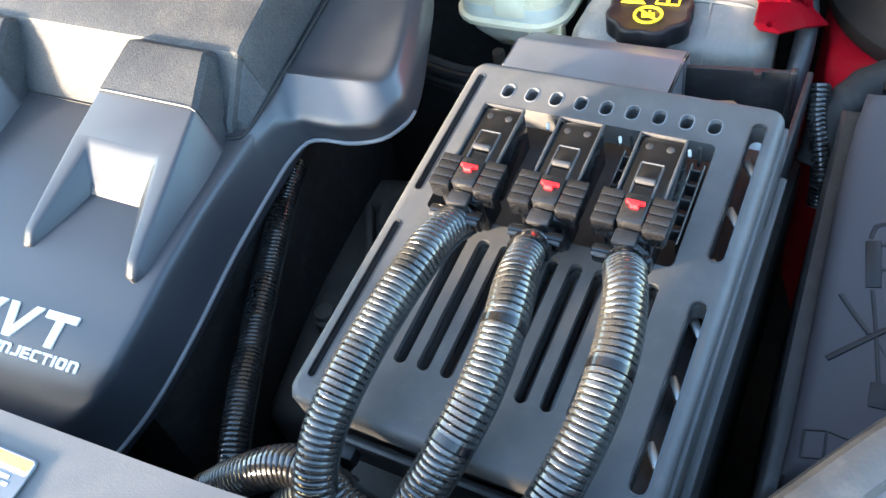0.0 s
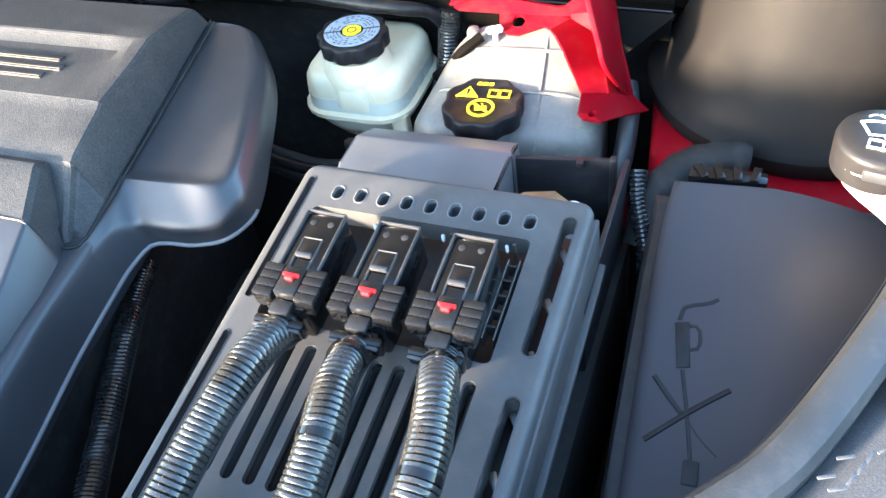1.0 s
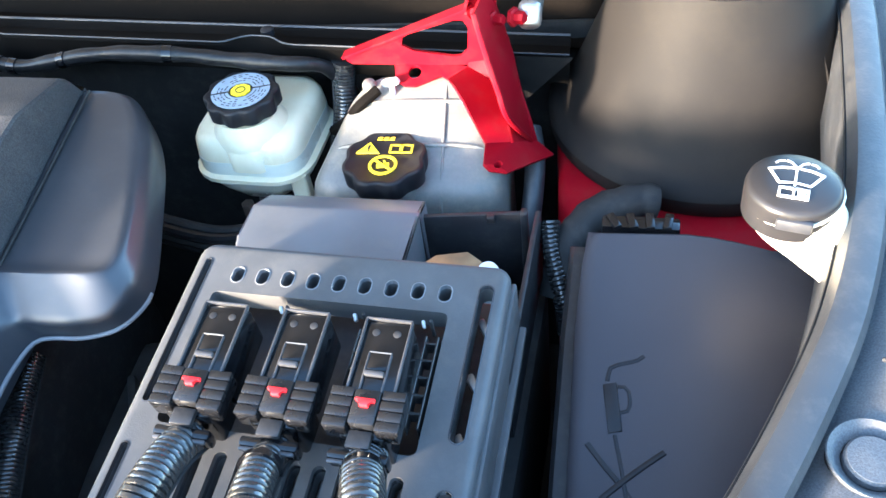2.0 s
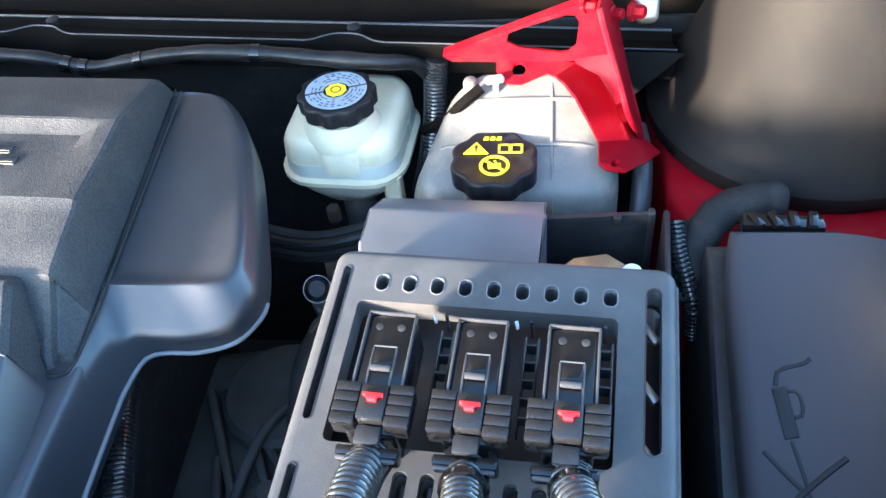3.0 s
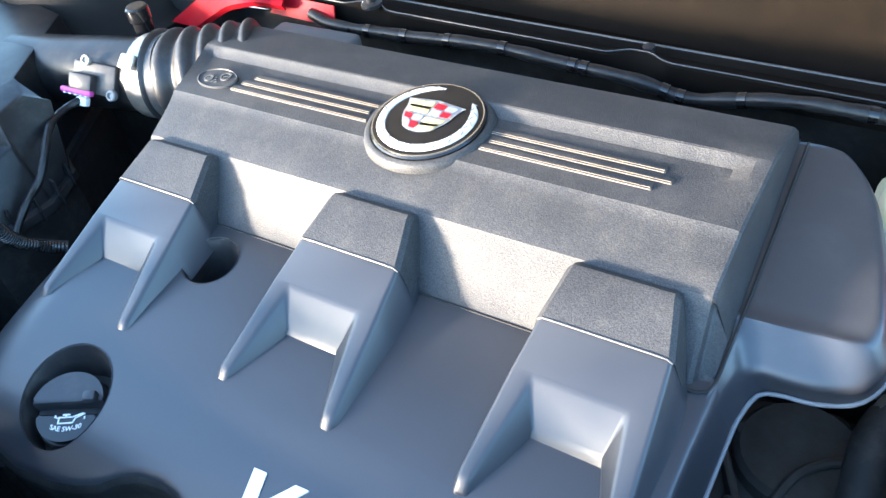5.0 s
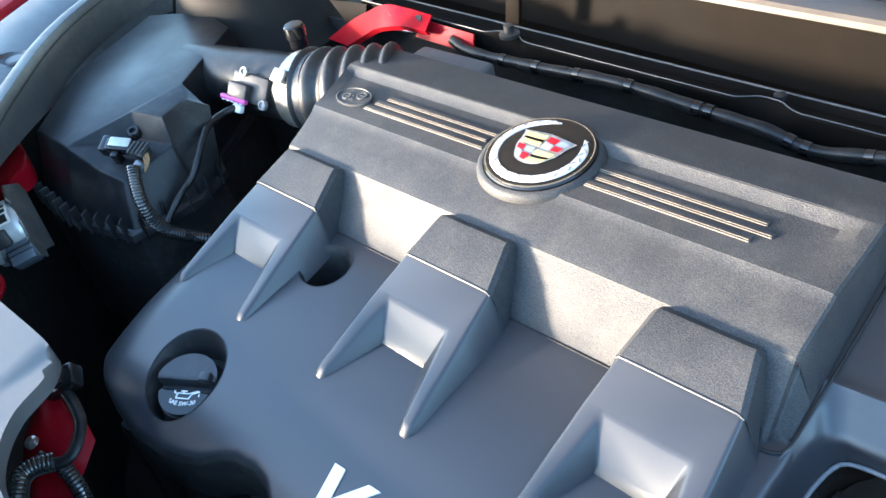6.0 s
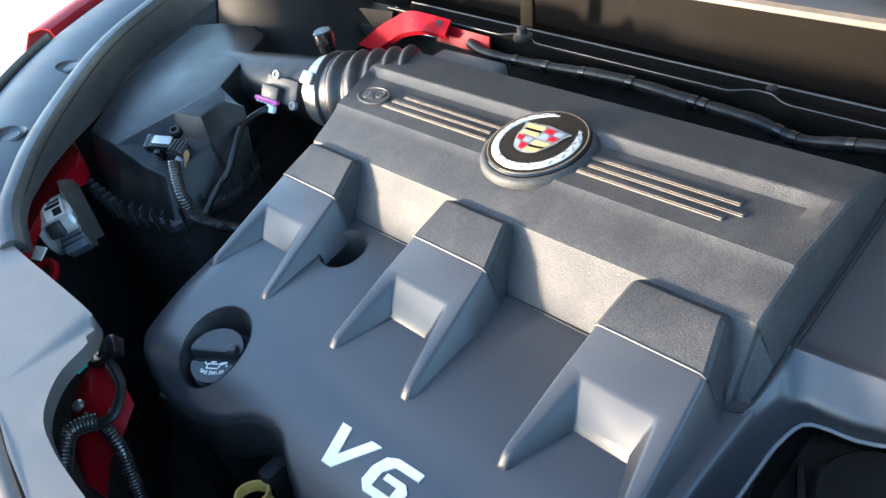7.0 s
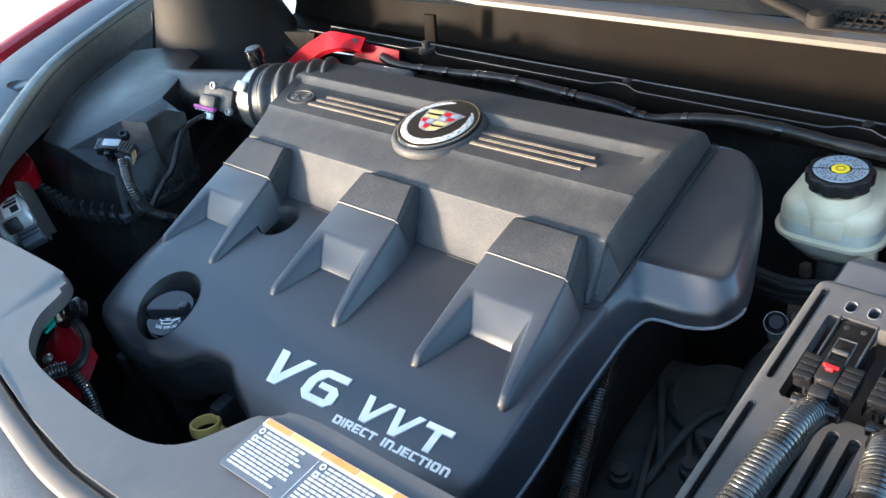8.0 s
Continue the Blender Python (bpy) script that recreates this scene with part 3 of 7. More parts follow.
tower_shield((0.146, 0.700, 0.882), 1, "dusty grey plastic shield over the strut tower")
tower_shield((-1.30, 0.735, 0.905), -1, "smooth grey plastic shield over the strut tower beside the air box")


def gusset(at, sign):
    b = bmesh.new()
    vs = [(0, 0, 0), (0.0665 * sign, -0.006, 0.0), (0.012 * sign, -0.014, -0.050)]
    f = b.faces.new([b.verts.new(v) for v in vs])
    bmesh.ops.solidify(b, geom=[f], thickness=0.004)
    o = part("cowl_gusset", b, shield_plastic)
    o.matrix_world = pose(*at)
    return tagged(o, "small triangular grey plastic gusset beside the cowl", "gusset")


gusset((-0.030, 0.672, 0.943), 1)
gusset((-1.0643, 0.735, 0.9654), -1)


# ---- engine cover ----
FRONT = [(0.09, 0.75), (0.105, 0.775), (0.125, 0.806), (0.145, 0.834), (0.165, 0.855), (0.19, 0.8725), (0.22, 0.885), (0.255, 0.896), (0.31, 0.906), (0.38, 0.916)]


def front_z(x, y):
    z = knot(FRONT, y)
    z = 0.25 * (knot(FRONT, y - 0.012) + knot(FRONT, y + 0.012)) + 0.5 * z
    if x < -0.893:
        z -= 0.085 * ((-0.893 - x) / 0.107) ** 2
    return z


SHOULDER = [(0.10, -0.470), (0.135, -0.450), (0.150, -0.425), (0.160, -0.402), (0.170, -0.388), (0.190, -0.3775), (0.22, -0.3715), (0.28, -0.3675), (0.33, -0.3650), (0.374, -0.3612), (0.45, -0.3600)]
SILL = [(0.10, -0.435, 0.775), (0.135, -0.400, 0.800), (0.150, -0.382, 0.812), (0.19, -0.360, 0.834), (0.24, -0.351, 0.851), (0.31, -0.3495, 0.866), (0.372, -0.3445, 0.878), (0.45, -0.3440, 0.884)]


def yaw_rear(x, y):
    """How far the rear half lies back, from its slight turn."""
    return -0.062 * (x - float(np.interp(y, (0.42, 0.55), (-0.37, -0.58))))


def yaw_rib(bm):
    for v in bm.verts:
        v.co.y -= 0.062 * (v.co.x - float(np.interp(v.co.y, (0.335, 0.375, 0.42), (-0.495, -0.52, -0.60))))
    return bm


EDGE = [(-1.005, 0.27), (-0.99, 0.225), (-0.96, 0.200), (-0.92, 0.178), (-0.88, 0.165), (-0.84, 0.158), (-0.80, 0.160), (-0.775, 0.164), (-0.755, 0.170), (-0.738, 0.180), (-0.722, 0.186), (-0.70, 0.188), (-0.682, 0.184), (-0.670, 0.175), (-0.658, 0.168), (-0.640, 0.160), (-0.62, 0.145), (-0.60, 0.132), (-0.45, 0.124), (-0.40, 0.128), (-0.372, 0.138), (-0.352, 0.185), (-0.340, 0.23), (-0.336, 0.30)]
engine_cover = thing("engine_cover", "dark grey moulded plastic engine cover with three ribs and a crest", "engine cover")


def cover_front():
    """The smooth front half: a curved sheet with a turned-down rim and two openings."""
    b = bmesh.new()
    ny = 56
    xs = list(np.linspace(-1.003, -0.372, 140))
    wall = [(0.12, 0.010), (0.22, 0.045), (0.32, 0.12), (0.42, 0.25), (0.62, 0.52), (0.82, 0.80), (0.97, 0.985), (1.0, 1.02)]
    nx = len(xs) + len(wall)
    top = []
    for x in xs + wall:
        main = not isinstance(x, tuple)
        y0 = knot(EDGE, x if main else -0.372)
        col = []
        for j in range(ny):
            u = (j / (ny - 1)) ** 1.9
            y = y0 + (0.450 - y0) * u
            xr = knot(SHOULDER, y)
            if main:
                px = x if x < -0.62 else -0.62 + (x + 0.62) * (xr + 0.62) / 0.248
                pz = front_z(x, y)
            else:
                xm = float(np.interp(y, [p[0] for p in SILL], [p[1] for p in SILL]))
                zm = float(np.interp(y, [p[0] for p in SILL], [p[2] for p in SILL]))
                px, pz = xr + (xm - xr) * x[0], front_z(-0.5, y) + (zm - front_z(-0.5, y)) * x[1]
            d = y - y0
            pz -= 0.007 * max(0.0, 1 - d / 0.007) ** 2 + 0.012 * max(0.0, 1 - (px + 1.003) / 0.012) ** 2
            col.append(b.verts.new((px, y, pz)))
        top.append(col)
    low = [[b.verts.new((v.co.x, v.co.y + (0.003 if j == 0 else 0), v.co.z - (0.006 if i == nx - 1 else 0.05 if j == 0 or i == 0 else 0.012))) for j, v in enumerate(col)] for i, col in enumerate(top)]
    for i in range(nx - 1):
        for j in range(ny - 1):
            b.faces.new((top[i][j], top[i + 1][j], top[i + 1][j + 1], top[i][j + 1]))
            b.faces.new((low[i][j], low[i][j + 1], low[i + 1][j + 1], low[i + 1][j]))
    for i in range(nx - 1):
        b.faces.new((top[i][0], low[i][0], low[i + 1][0], top[i + 1][0]))
        b.faces.new((top[i][-1], top[i + 1][-1], low[i + 1][-1], low[i][-1]))
    for j in range(ny - 1):
        b.faces.new((top[0][j], top[0][j + 1], low[0][j + 1], low[0][j]))
        b.faces.new((top[-1][j], low[-1][j], low[-1][j + 1], top[-1][j + 1]))
    cutter = bmesh.new()
    lathe(cutter, [(0.0405, -0.09), (0.0405, 0.06)], 40, (-0.8215, 0.217, 0.87))
    lathe(cutter, [(0.0250, -0.09), (0.0250, 0.06)], 32, (-0.7785, 0.3625, 0.915))
    return carve(b, cutter)


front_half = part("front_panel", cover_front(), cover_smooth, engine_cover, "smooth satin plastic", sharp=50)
# shade on the turned-down front rim is put into a darker material
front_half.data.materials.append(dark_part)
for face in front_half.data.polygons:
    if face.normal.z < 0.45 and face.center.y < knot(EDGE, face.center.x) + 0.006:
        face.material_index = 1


def well(x, y, r, deep, flare):
    b = bmesh.new()
    segs = 40
    rings = []
    for rr, dz, follow in ((r + flare, 0.0008, 1), (r, -0.001, 1), (r - 0.002, -0.006, 1), (r - 0.005, -deep, 0), (r - 0.009, -deep, 0)):
        ring = []
        for a in np.linspace(0, 2 * math.pi, segs, endpoint=False):
            px, py = x + rr * math.cos(a), y + rr * math.sin(a)
            ring.append(b.verts.new((px, py, (front_z(px, py) if follow else front_z(x, y)) + dz)))
        rings.append(ring)
    for p, q in zip(rings, rings[1:]):
        for i in range(segs):
            b.faces.new((p[i], p[(i + 1) % segs], q[(i + 1) % segs], q[i]))
    return b


part("oil_well", well(-0.8215, 0.217, 0.0405, 0.045, 0.0006), black_plastic, engine_cover, "round recess for the oil cap")
part("dipstick_well", well(-0.7785, 0.3625, 0.0250, 0.055, 0.0008), black_plastic, engine_cover, "round recess")

# rear half: a grained shell with a slanted front face
REAR = [(0.6200, 0.930), (0.6170, 0.962), (0.6120, 0.976), (0.6060, 0.9805), (0.570, 0.9855), (0.5490, 0.9882), (0.5470, 0.9876), (0.5460, 0.9868), (0.5388, 0.9812), (0.5370, 0.9805), (0.5200, 0.9802), (0.4800, 0.9800), (0.4690, 0.9790), (0.4640, 0.9760), (0.4580, 0.9740), (0.4400, 0.9690),
        (0.4200, 0.9630), (0.4150, 0.9605), (0.4115, 0.9560), (0.3800, 0.9230), (0.3755, 0.9150), (0.3740, 0.9000)]


def left_x(y):
    return -0.905 - 0.18 * max(0.0, y - 0.43)


def cover_rear():
    b = bmesh.new()
    rows = []
    inner = list(np.linspace(0.022, 0.978, 40))
    for u in [0.0, 0.003] + inner + [0.990, 0.9965, 1.0]:
        row = []
        for y, z in REAR:
            x0, x1 = left_x(y), -0.371 + 0.075 * max(0.0, y - 0.42)
            x = x0 + (x1 - x0) * u
            dz = 0.0022 if u in (0.0, 1.0) else 0.0005 if u in (0.003, 0.9965) else 0.0
            if 0.50 < y < 0.548 and (u > 0.963 or u < 0.02):
                dz -= 0.9810 + 0.0072 * (y - 0.50) / 0.048 - z
            back = (0.009 if u == 0.0 else 0.0055 if u == 1.0 else 0.0018 if u == 0.9965 else 0.0) if y < 0.4125 else 0.0
            row.append(b.verts.new((x, y + back, z - dz)))
        rows.append(row)
    # chamfered skirts at both ends; the one beside the wing ends on a straight seam
    base = []
    for v in rows[0]:
        y = v.co.y + (0.006 if v.co.y > 0.6 else 0.0)
        w = min(1.0, max(0.0, (y - 0.375) / 0.235))
        z = min(0.912 + 0.021 * w, v.co.z - 0.004)
        base.append(b.verts.new((v.co.x - 0.030 * (0.38 + 0.62 * w) * min(1.0, max(0.1, (v.co.z - z) / 0.030)), y, z)))
    rows.insert(0, base)
    base = []
    for v in rows[-1]:
        y = v.co.y + (0.008 if v.co.y > 0.6 else 0.0)
        back = y + yaw_rear(-0.36, y)
        z = 0.9150 + 0.187 * (back - 0.374)
        if v.co.z < z + 0.003:
            z = v.co.z - 0.001
        base.append(b.verts.new((max(v.co.x + 0.001, -0.3600 + 0.022 * (back - 0.374)), y, z)))
    mid = [b.verts.new(p.co.lerp(q.co, 0.10) + Vector((0.0004, 0, 0.0004))) for p, q in zip(rows[-1], base)]
    rows.append(mid)
    rows.append(base)
    for r, q in zip(rows, rows[1:]):
        for i in range(len(r) - 1):
            b.faces.new((r[i], r[i + 1], q[i + 1], q[i]))
    for v in b.verts:
        v.co.y += yaw_rear(v.co.x, v.co.y)
    return b


part("rear_panel", cover_rear(), cover_grain, engine_cover, "leather-grained plastic", sharp=20)


def rib(cx):
    """A raised rib: grained cap, smooth front, and two legs round a scoop."""
    b = bmesh.new()

    def q(*names):
        b.faces.new([V[n] for n in names])
    V = {}
    # the left leg splays outward
    LEFT = dict(kout=0.0520, fout=0.0605, ftip=0.0605, kin=0.0365, fin=0.0505, fitip=0.0508, kb=0.0290, kf=0.0290, fib=0.0485, bseam=0.0540, bkout=0.0575, bfout=0.0635, bftip=0.0620)
    for s, n in ((-1, "l"), (1, "r")):
        for key, (x, y, z) in dict(rear=(0.0390, 0.450, 0.9520), brk=(0.0395, 0.417, 0.9620), seam=(0.0465, 0.372, 0.9475), kout=(0.0475, 0.334, 0.9335), fout=(0.0490, 0.262, 0.9045), ftip=(0.0485, 0.2535, 0.8960),
                                   kin=(0.0305, 0.334, 0.9325), fin=(0.0390, 0.262, 0.9045), fitip=(0.0392, 0.2535, 0.8960), kb=(0.0240, 0.3105, 0.9100), kf=(0.0240, 0.3035, 0.9000), fib=(0.0370, 0.256, 0.890),
                                   brear=(0.0460, 0.440, 0.90), bbrk=(0.0470, 0.400, 0.905), bseam=(0.0620, 0.368, 0.905), bkout=(0.0630, 0.330, 0.900), bfout=(0.0560, 0.262, 0.890), bftip=(0.0500, 0.2520, 0.888)).items():
            if n == "l":
                x = LEFT.get(key, x)
            V[key + n] = b.verts.new((cx + s * x, y, z))
    q("rearl", "rearr", "brkr", "brkl")
    q("brkl", "brkr", "seamr", "seaml")
    q("seaml", "seamr", "koutr", "kinr", "kinl", "koutl")
    q("kinl", "kinr", "kbr", "kbl")
    q("kbl", "kbr", "kfr", "kfl")
    for n in "lr":
        q("kout" + n, "kin" + n, "fin" + n, "fout" + n)
        q("fout" + n, "fin" + n, "fitip" + n, "ftip" + n)
        q("kin" + n, "kb" + n, "kf" + n, "fib" + n, "fitip" + n, "fin" + n)
        q("fitip" + n, "fib" + n, "bftip" + n, "ftip" + n)
        q("rear" + n, "brk" + n, "bbrk" + n, "brear" + n)
        q("brk" + n, "seam" + n, "bseam" + n, "bbrk" + n)
        q("seam" + n, "kout" + n, "bkout" + n, "bseam" + n)
        q("kout" + n, "fout" + n, "bfout" + n, "bkout" + n)
        q("fout" + n, "ftip" + n, "bftip" + n, "bfout" + n)
    bmesh.ops.recalc_face_normals(b, faces=b.faces)
    es = [e for e in b.edges if len(e.link_faces) == 2]
    bmesh.ops.bevel(b, geom=es, offset=0.0028, segments=3, affect="EDGES", profile=0.5, clamp_overlap=True)
    body = part("rib", yaw_rib(b), cover_smooth, engine_cover, "smooth raised rib with a scoop", sharp=40)
    c = bmesh.new()
    W = [(0.0385, 0.4310, 0.9570), (0.0388, 0.4190, 0.9650), (0.0392, 0.4150, 0.9648), (0.0472, 0.3735, 0.9495)]
    rows = []
    for (x, y, z) in W:
        rows.append([c.verts.new((cx + s * xx, y, zz)) for s, xx, zz in ((-1, x + 0.0085, z - 0.030), (-1, x + 0.0012, z - 0.004), (-1, x - 0.003, z), (1, x - 0.003, z), (1, x + 0.0012, z - 0.004), (1, x + 0.0085, z - 0.030))])
    lip = [c.verts.new(v.co + Vector((0, 0.0, -0.0045))) for v in rows[-1]]
    rows.append(lip)
    for r, p in zip(rows, rows[1:]):
        for i in range(5):
            c.faces.new((r[i], r[i + 1], p[i + 1], p[i]))
    part("cap", yaw_rib(c), cover_grain, body, "grained cap with a stitched seam edge", sharp=25)
    d = bmesh.new()
    sweep(d, [(cx - 0.0472, 0.3725, 0.9462), (cx - 0.043, 0.3722, 0.9492), (cx, 0.3722, 0.9494), (cx + 0.043, 0.3722, 0.9492), (cx + 0.0472, 0.3725, 0.9462)], 0.0008, 6, 0.006)
    part("seam", yaw_rib(d), rail_plastic, body, "pale seam line")


for cx in (-0.855, -0.6405, -0.4305):
    rib(cx)


def wing():
    """Side wing: a flat sloping shoulder with a wide front chamfer and an upright rim."""
    # foot of the wall, head of the wall, edge of the flat top
    keys = [((-0.362, 0.616, 0.925), (-0.360, 0.614, 0.950), (-0.3555, 0.606, 0.9585)),
            ((-0.335, 0.619, 0.922), (-0.334, 0.617, 0.948), (-0.3330, 0.607, 0.9575)),
            ((-0.311, 0.611, 0.919), (-0.312, 0.609, 0.944), (-0.3165, 0.601, 0.9550)),
            ((-0.288, 0.572, 0.912), (-0.289, 0.571, 0.937), (-0.2965, 0.568, 0.9500)),
            ((-0.270, 0.510, 0.902), (-0.2715, 0.510, 0.924), (-0.2795, 0.509, 0.9395)),
            ((-0.2595, 0.464, 0.894), (-0.2625, 0.464, 0.913), (-0.2715, 0.466, 0.9310)),
            ((-0.2615, 0.442, 0.890), (-0.2620, 0.441, 0.911), (-0.2745, 0.448, 0.9275)),
            ((-0.274, 0.425, 0.887), (-0.2730, 0.4205, 0.9050), (-0.2825, 0.4385, 0.9280)),
            ((-0.298, 0.417, 0.885), (-0.2970, 0.4120, 0.9035), (-0.3020, 0.4365, 0.9280)),
            ((-0.320, 0.4155, 0.886), (-0.3220, 0.4105, 0.9040), (-0.3300, 0.4360, 0.9280)),
            ((-0.3325, 0.4130, 0.886), (-0.3375, 0.4110, 0.9050), (-0.3480, 0.4355, 0.9275)),
            ((-0.3390, 0.4050, 0.8845), (-0.3445, 0.4065, 0.9065), (-0.3548, 0.4270, 0.9240)),
            ((-0.3425, 0.3920, 0.882), (-0.3500, 0.3960, 0.9110), (-0.3568, 0.4100, 0.9212)),
            ((-0.3450, 0.3780, 0.879), (-0.3535, 0.3810, 0.9085), (-0.3588, 0.3880, 0.9180)),
            ((-0.3475, 0.3620, 0.876), (-0.3565, 0.3650, 0.9065), (-0.3610, 0.3700, 0.9145))]
    dense = []
    for row in range(3):
        pts = np.array([k[row] for k in keys])
        ext = np.vstack([2 * pts[0] - pts[1], pts, 2 * pts[-1] - pts[-2]])
        line = []
        for i in range(len(keys) - 1):
            a, p, q, d = ext[i:i + 4]
            for u in np.linspace(0, 1, 7, endpoint=False):
                line.append(0.5 * (2 * p + (q - a) * u + (2 * a - 5 * p + 4 * q - d) * u * u + (3 * p - a - 3 * q + d) * u ** 3))
        line.append(pts[-1])
        dense.append(np.array(line))
    foot, head, edge = dense
    core = edge.copy()
    core[:, 0] = np.minimum(edge[:, 0] - 0.0005, -0.3620 + 0.02 * (edge[:, 1] - 0.374))
    inward = (core - edge) * np.minimum(1.0, 0.012 / np.maximum(1e-6, np.linalg.norm(core - edge, axis=1)))[:, None]
    corner = lambda p, q, r, u: (1 - u) ** 2 * p + 2 * u * (1 - u) * q + u * u * r
    rings = [foot + (0, 0, -0.003), foot, foot + (head - foot) * 0.10]
    low, high = head + (foot - head) * 0.22, head + (edge - head) * 0.22
    rings += [corner(low, head, high, u) for u in (0.0, 0.25, 0.5, 0.75, 1.0)]
    low, high = edge + (head - edge) * 0.28, edge + inward * 0.6
    rings += [corner(low, edge, high, u) for u in (0.0, 0.2, 0.4, 0.6, 0.8, 1.0)]
    rings.append(edge + (core - edge) * 0.6 + (inward * 0.0))
    rings.append(core)
    b = bmesh.new()
    rows = [[b.verts.new(p) for p in ring] for ring in rings]
    for r, q in zip(rows, rows[1:]):
        for i in range(len(r) - 1):
            b.faces.new((r[i], r[i + 1], q[i + 1], q[i]))
    bmesh.ops.remove_doubles(b, verts=b.verts, dist=0.0002)
    return b


part("side_wing", wing(), wing_plastic, engine_cover, "smooth lowered side wing", sharp=65)
bm = bmesh.new()
sweep(bm, [(-0.2590, 0.452, 0.8915), (-0.2610, 0.4410, 0.8895), (-0.2740, 0.4235, 0.8860), (-0.298, 0.4155, 0.8840), (-0.320, 0.4138, 0.8848), (-0.3320, 0.4110, 0.8845), (-0.3375, 0.4035, 0.8832), (-0.3412, 0.3910, 0.8808), (-0.3440, 0.374, 0.8775), (-0.3485, 0.31, 0.8650), (-0.3500, 0.24, 0.8500), (-0.359, 0.19, 0.8330), (-0.381, 0.150, 0.8110)], 0.0017, 8, 0.006)
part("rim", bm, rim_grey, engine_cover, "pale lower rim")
bm = bmesh.new()
sweep(bm, [(-0.385, 0.3730, 0.9160), (-0.372, 0.3715, 0.9160), (-0.3625, 0.3735, 0.9165), (-0.3585, 0.385, 0.9185), (-0.3570, 0.410, 0.9232), (-0.3530, 0.4905, 0.9380), (-0.3480, 0.605, 0.9595)], 0.0012, 6, 0.008)
sweep(bm, [(x, 0.3745 - 0.062 * (x + 0.37), 0.9160) for x in (-0.90, -0.80, -0.70, -0.60, -0.50, -0.385)], 0.0009, 6, 0.03)
part("seam_gap", bm, dark_part, engine_cover, "dark gap between rear panel and wing")


# trim bars, crest and badge on the rear half
def rear_z(y):
    return knot(sorted((p, q) for p, q in REAR[3:-1]), y)


for x0, x1, y in ((-0.838, -0.690, 0.5115), (-0.846, -0.694, 0.499), (-0.851, -0.690, 0.4865), (-0.580, -0.432, 0.5115), (-0.576, -0.424, 0.499), (-0.580, -0.436, 0.4865)):
    xm = (x0 + x1) / 2
    pitch = math.atan((rear_z(y + 0.010) - rear_z(y)) / 0.010)
    at = Matrix.Translation((xm, y + yaw_rear(xm, y) + 0.0015, rear_z(y + 0.0015))) @ Euler((pitch, 0, -0.062)).to_matrix().to_4x4()
    bm = bmesh.new()
    rbox(bm, (x1 - x0, 0.0080, 0.0040), (0, 0.0042, -0.0006), 0.0010)
    bar = part("trim_bar", moved(bm, at), cover_grain, engine_cover, "slim raised bar with gold lines")
    for dy, dz in ((0.0004, 0.0007), (0.0020, 0.0014)):
        bm = bmesh.new()
        rbox(bm, (x1 - x0 - 0.003, 0.00030, 0.0005), (0, dy, dz), 0)
        part("gold_line", moved(bm, at), gold_line, bar, "thin gold metal line")

crest = thing("crest_emblem", "round crest emblem with a silver wreath on black enamel", "emblem", (-0.6345, 0.5130, 0.9822), (4.5, 0, -3.5))
bm = bmesh.new()
lathe(bm, [(0.0490, -0.006), (0.0572, -0.006), (0.0568, -0.002), (0.0548, 0.0010), (0.0530, 0.0022), (0.0508, 0.0024), (0.0490, 0.0010)], 64, closed=True)
part("bezel", bm, cover_grain, crest, "grained grey surround")
bm = bmesh.new()
lathe(bm, [(0.0495, -0.004), (0.0495, 0.0030), (0.047, 0.0058), (0.036, 0.0072), (0.02, 0.0080), (0.0005, 0.0083)], 64)
part("disc", bm, gloss_plastic, crest, "domed black enamel disc")
bm = bmesh.new()
ring_shape(bm, 0.0470, 0.0482, 0.0045, 0.0012, 64)
part("chrome_ring", bm, chrome, crest)


def dome(x, y):
    return knot([(0, 0.0083), (0.02, 0.0080), (0.036, 0.0072), (0.047, 0.0058)], math.hypot(x, y))


bm = bmesh.new()
N = 80
rows = []
for i in range(N + 1):
    a = radians(96 + 308 * i / N)
    wv = 0.0034 * max(0.0, 1 - min(i, N - i) / 9.0) ** 2
    rows.append([bm.verts.new((r * math.cos(a), r * math.sin(a), dome(r * math.cos(a), r * math.sin(a)) + h)) for r, h in ((0.0358 + wv, 0.0), (0.0364 + wv, 0.0009), (0.0430 - wv, 0.0009), (0.0436 - wv, 0.0))])
for r, q in zip(rows, rows[1:]):
    for i in range(3):
        bm.faces.new((r[i], r[i + 1], q[i + 1], q[i]))
part("wreath", bm, bright_silver, crest, "silver wreath")


def shield_row(u, v):
    """A place on the shield: u from -1 to 1 across, v from 0 at the foot to 1 at the top."""
    half = 0.0255 * (0.50 + 0.38 * min(1.0, v / 0.45) ** 0.8 + 0.22 * v ** 4)
    return u * half, -0.0185 + 0.0360 * v - 0.0040 * (1 - u * u) * (1 - v) + 0.0030 * (1 - abs(u)) * v * v


def shield_patch(u0, u1, v0, v1, lift):
    b = bmesh.new()
    k = 6
    g = [[b.verts.new((*shield_row(u0 + (u1 - u0) * i / k, v0 + (v1 - v0) * j / k), dome(*shield_row(u0 + (u1 - u0) * i / k, v0 + (v1 - v0) * j / k)) + lift)) for j in range(k + 1)] for i in range(k + 1)]
    for i in range(k):
        for j in range(k):
            b.faces.new((g[i][j], g[i + 1][j], g[i + 1][j + 1], g[i][j + 1]))
    bmesh.ops.solidify(b, geom=b.faces[:], thickness=-0.0005)
    return b


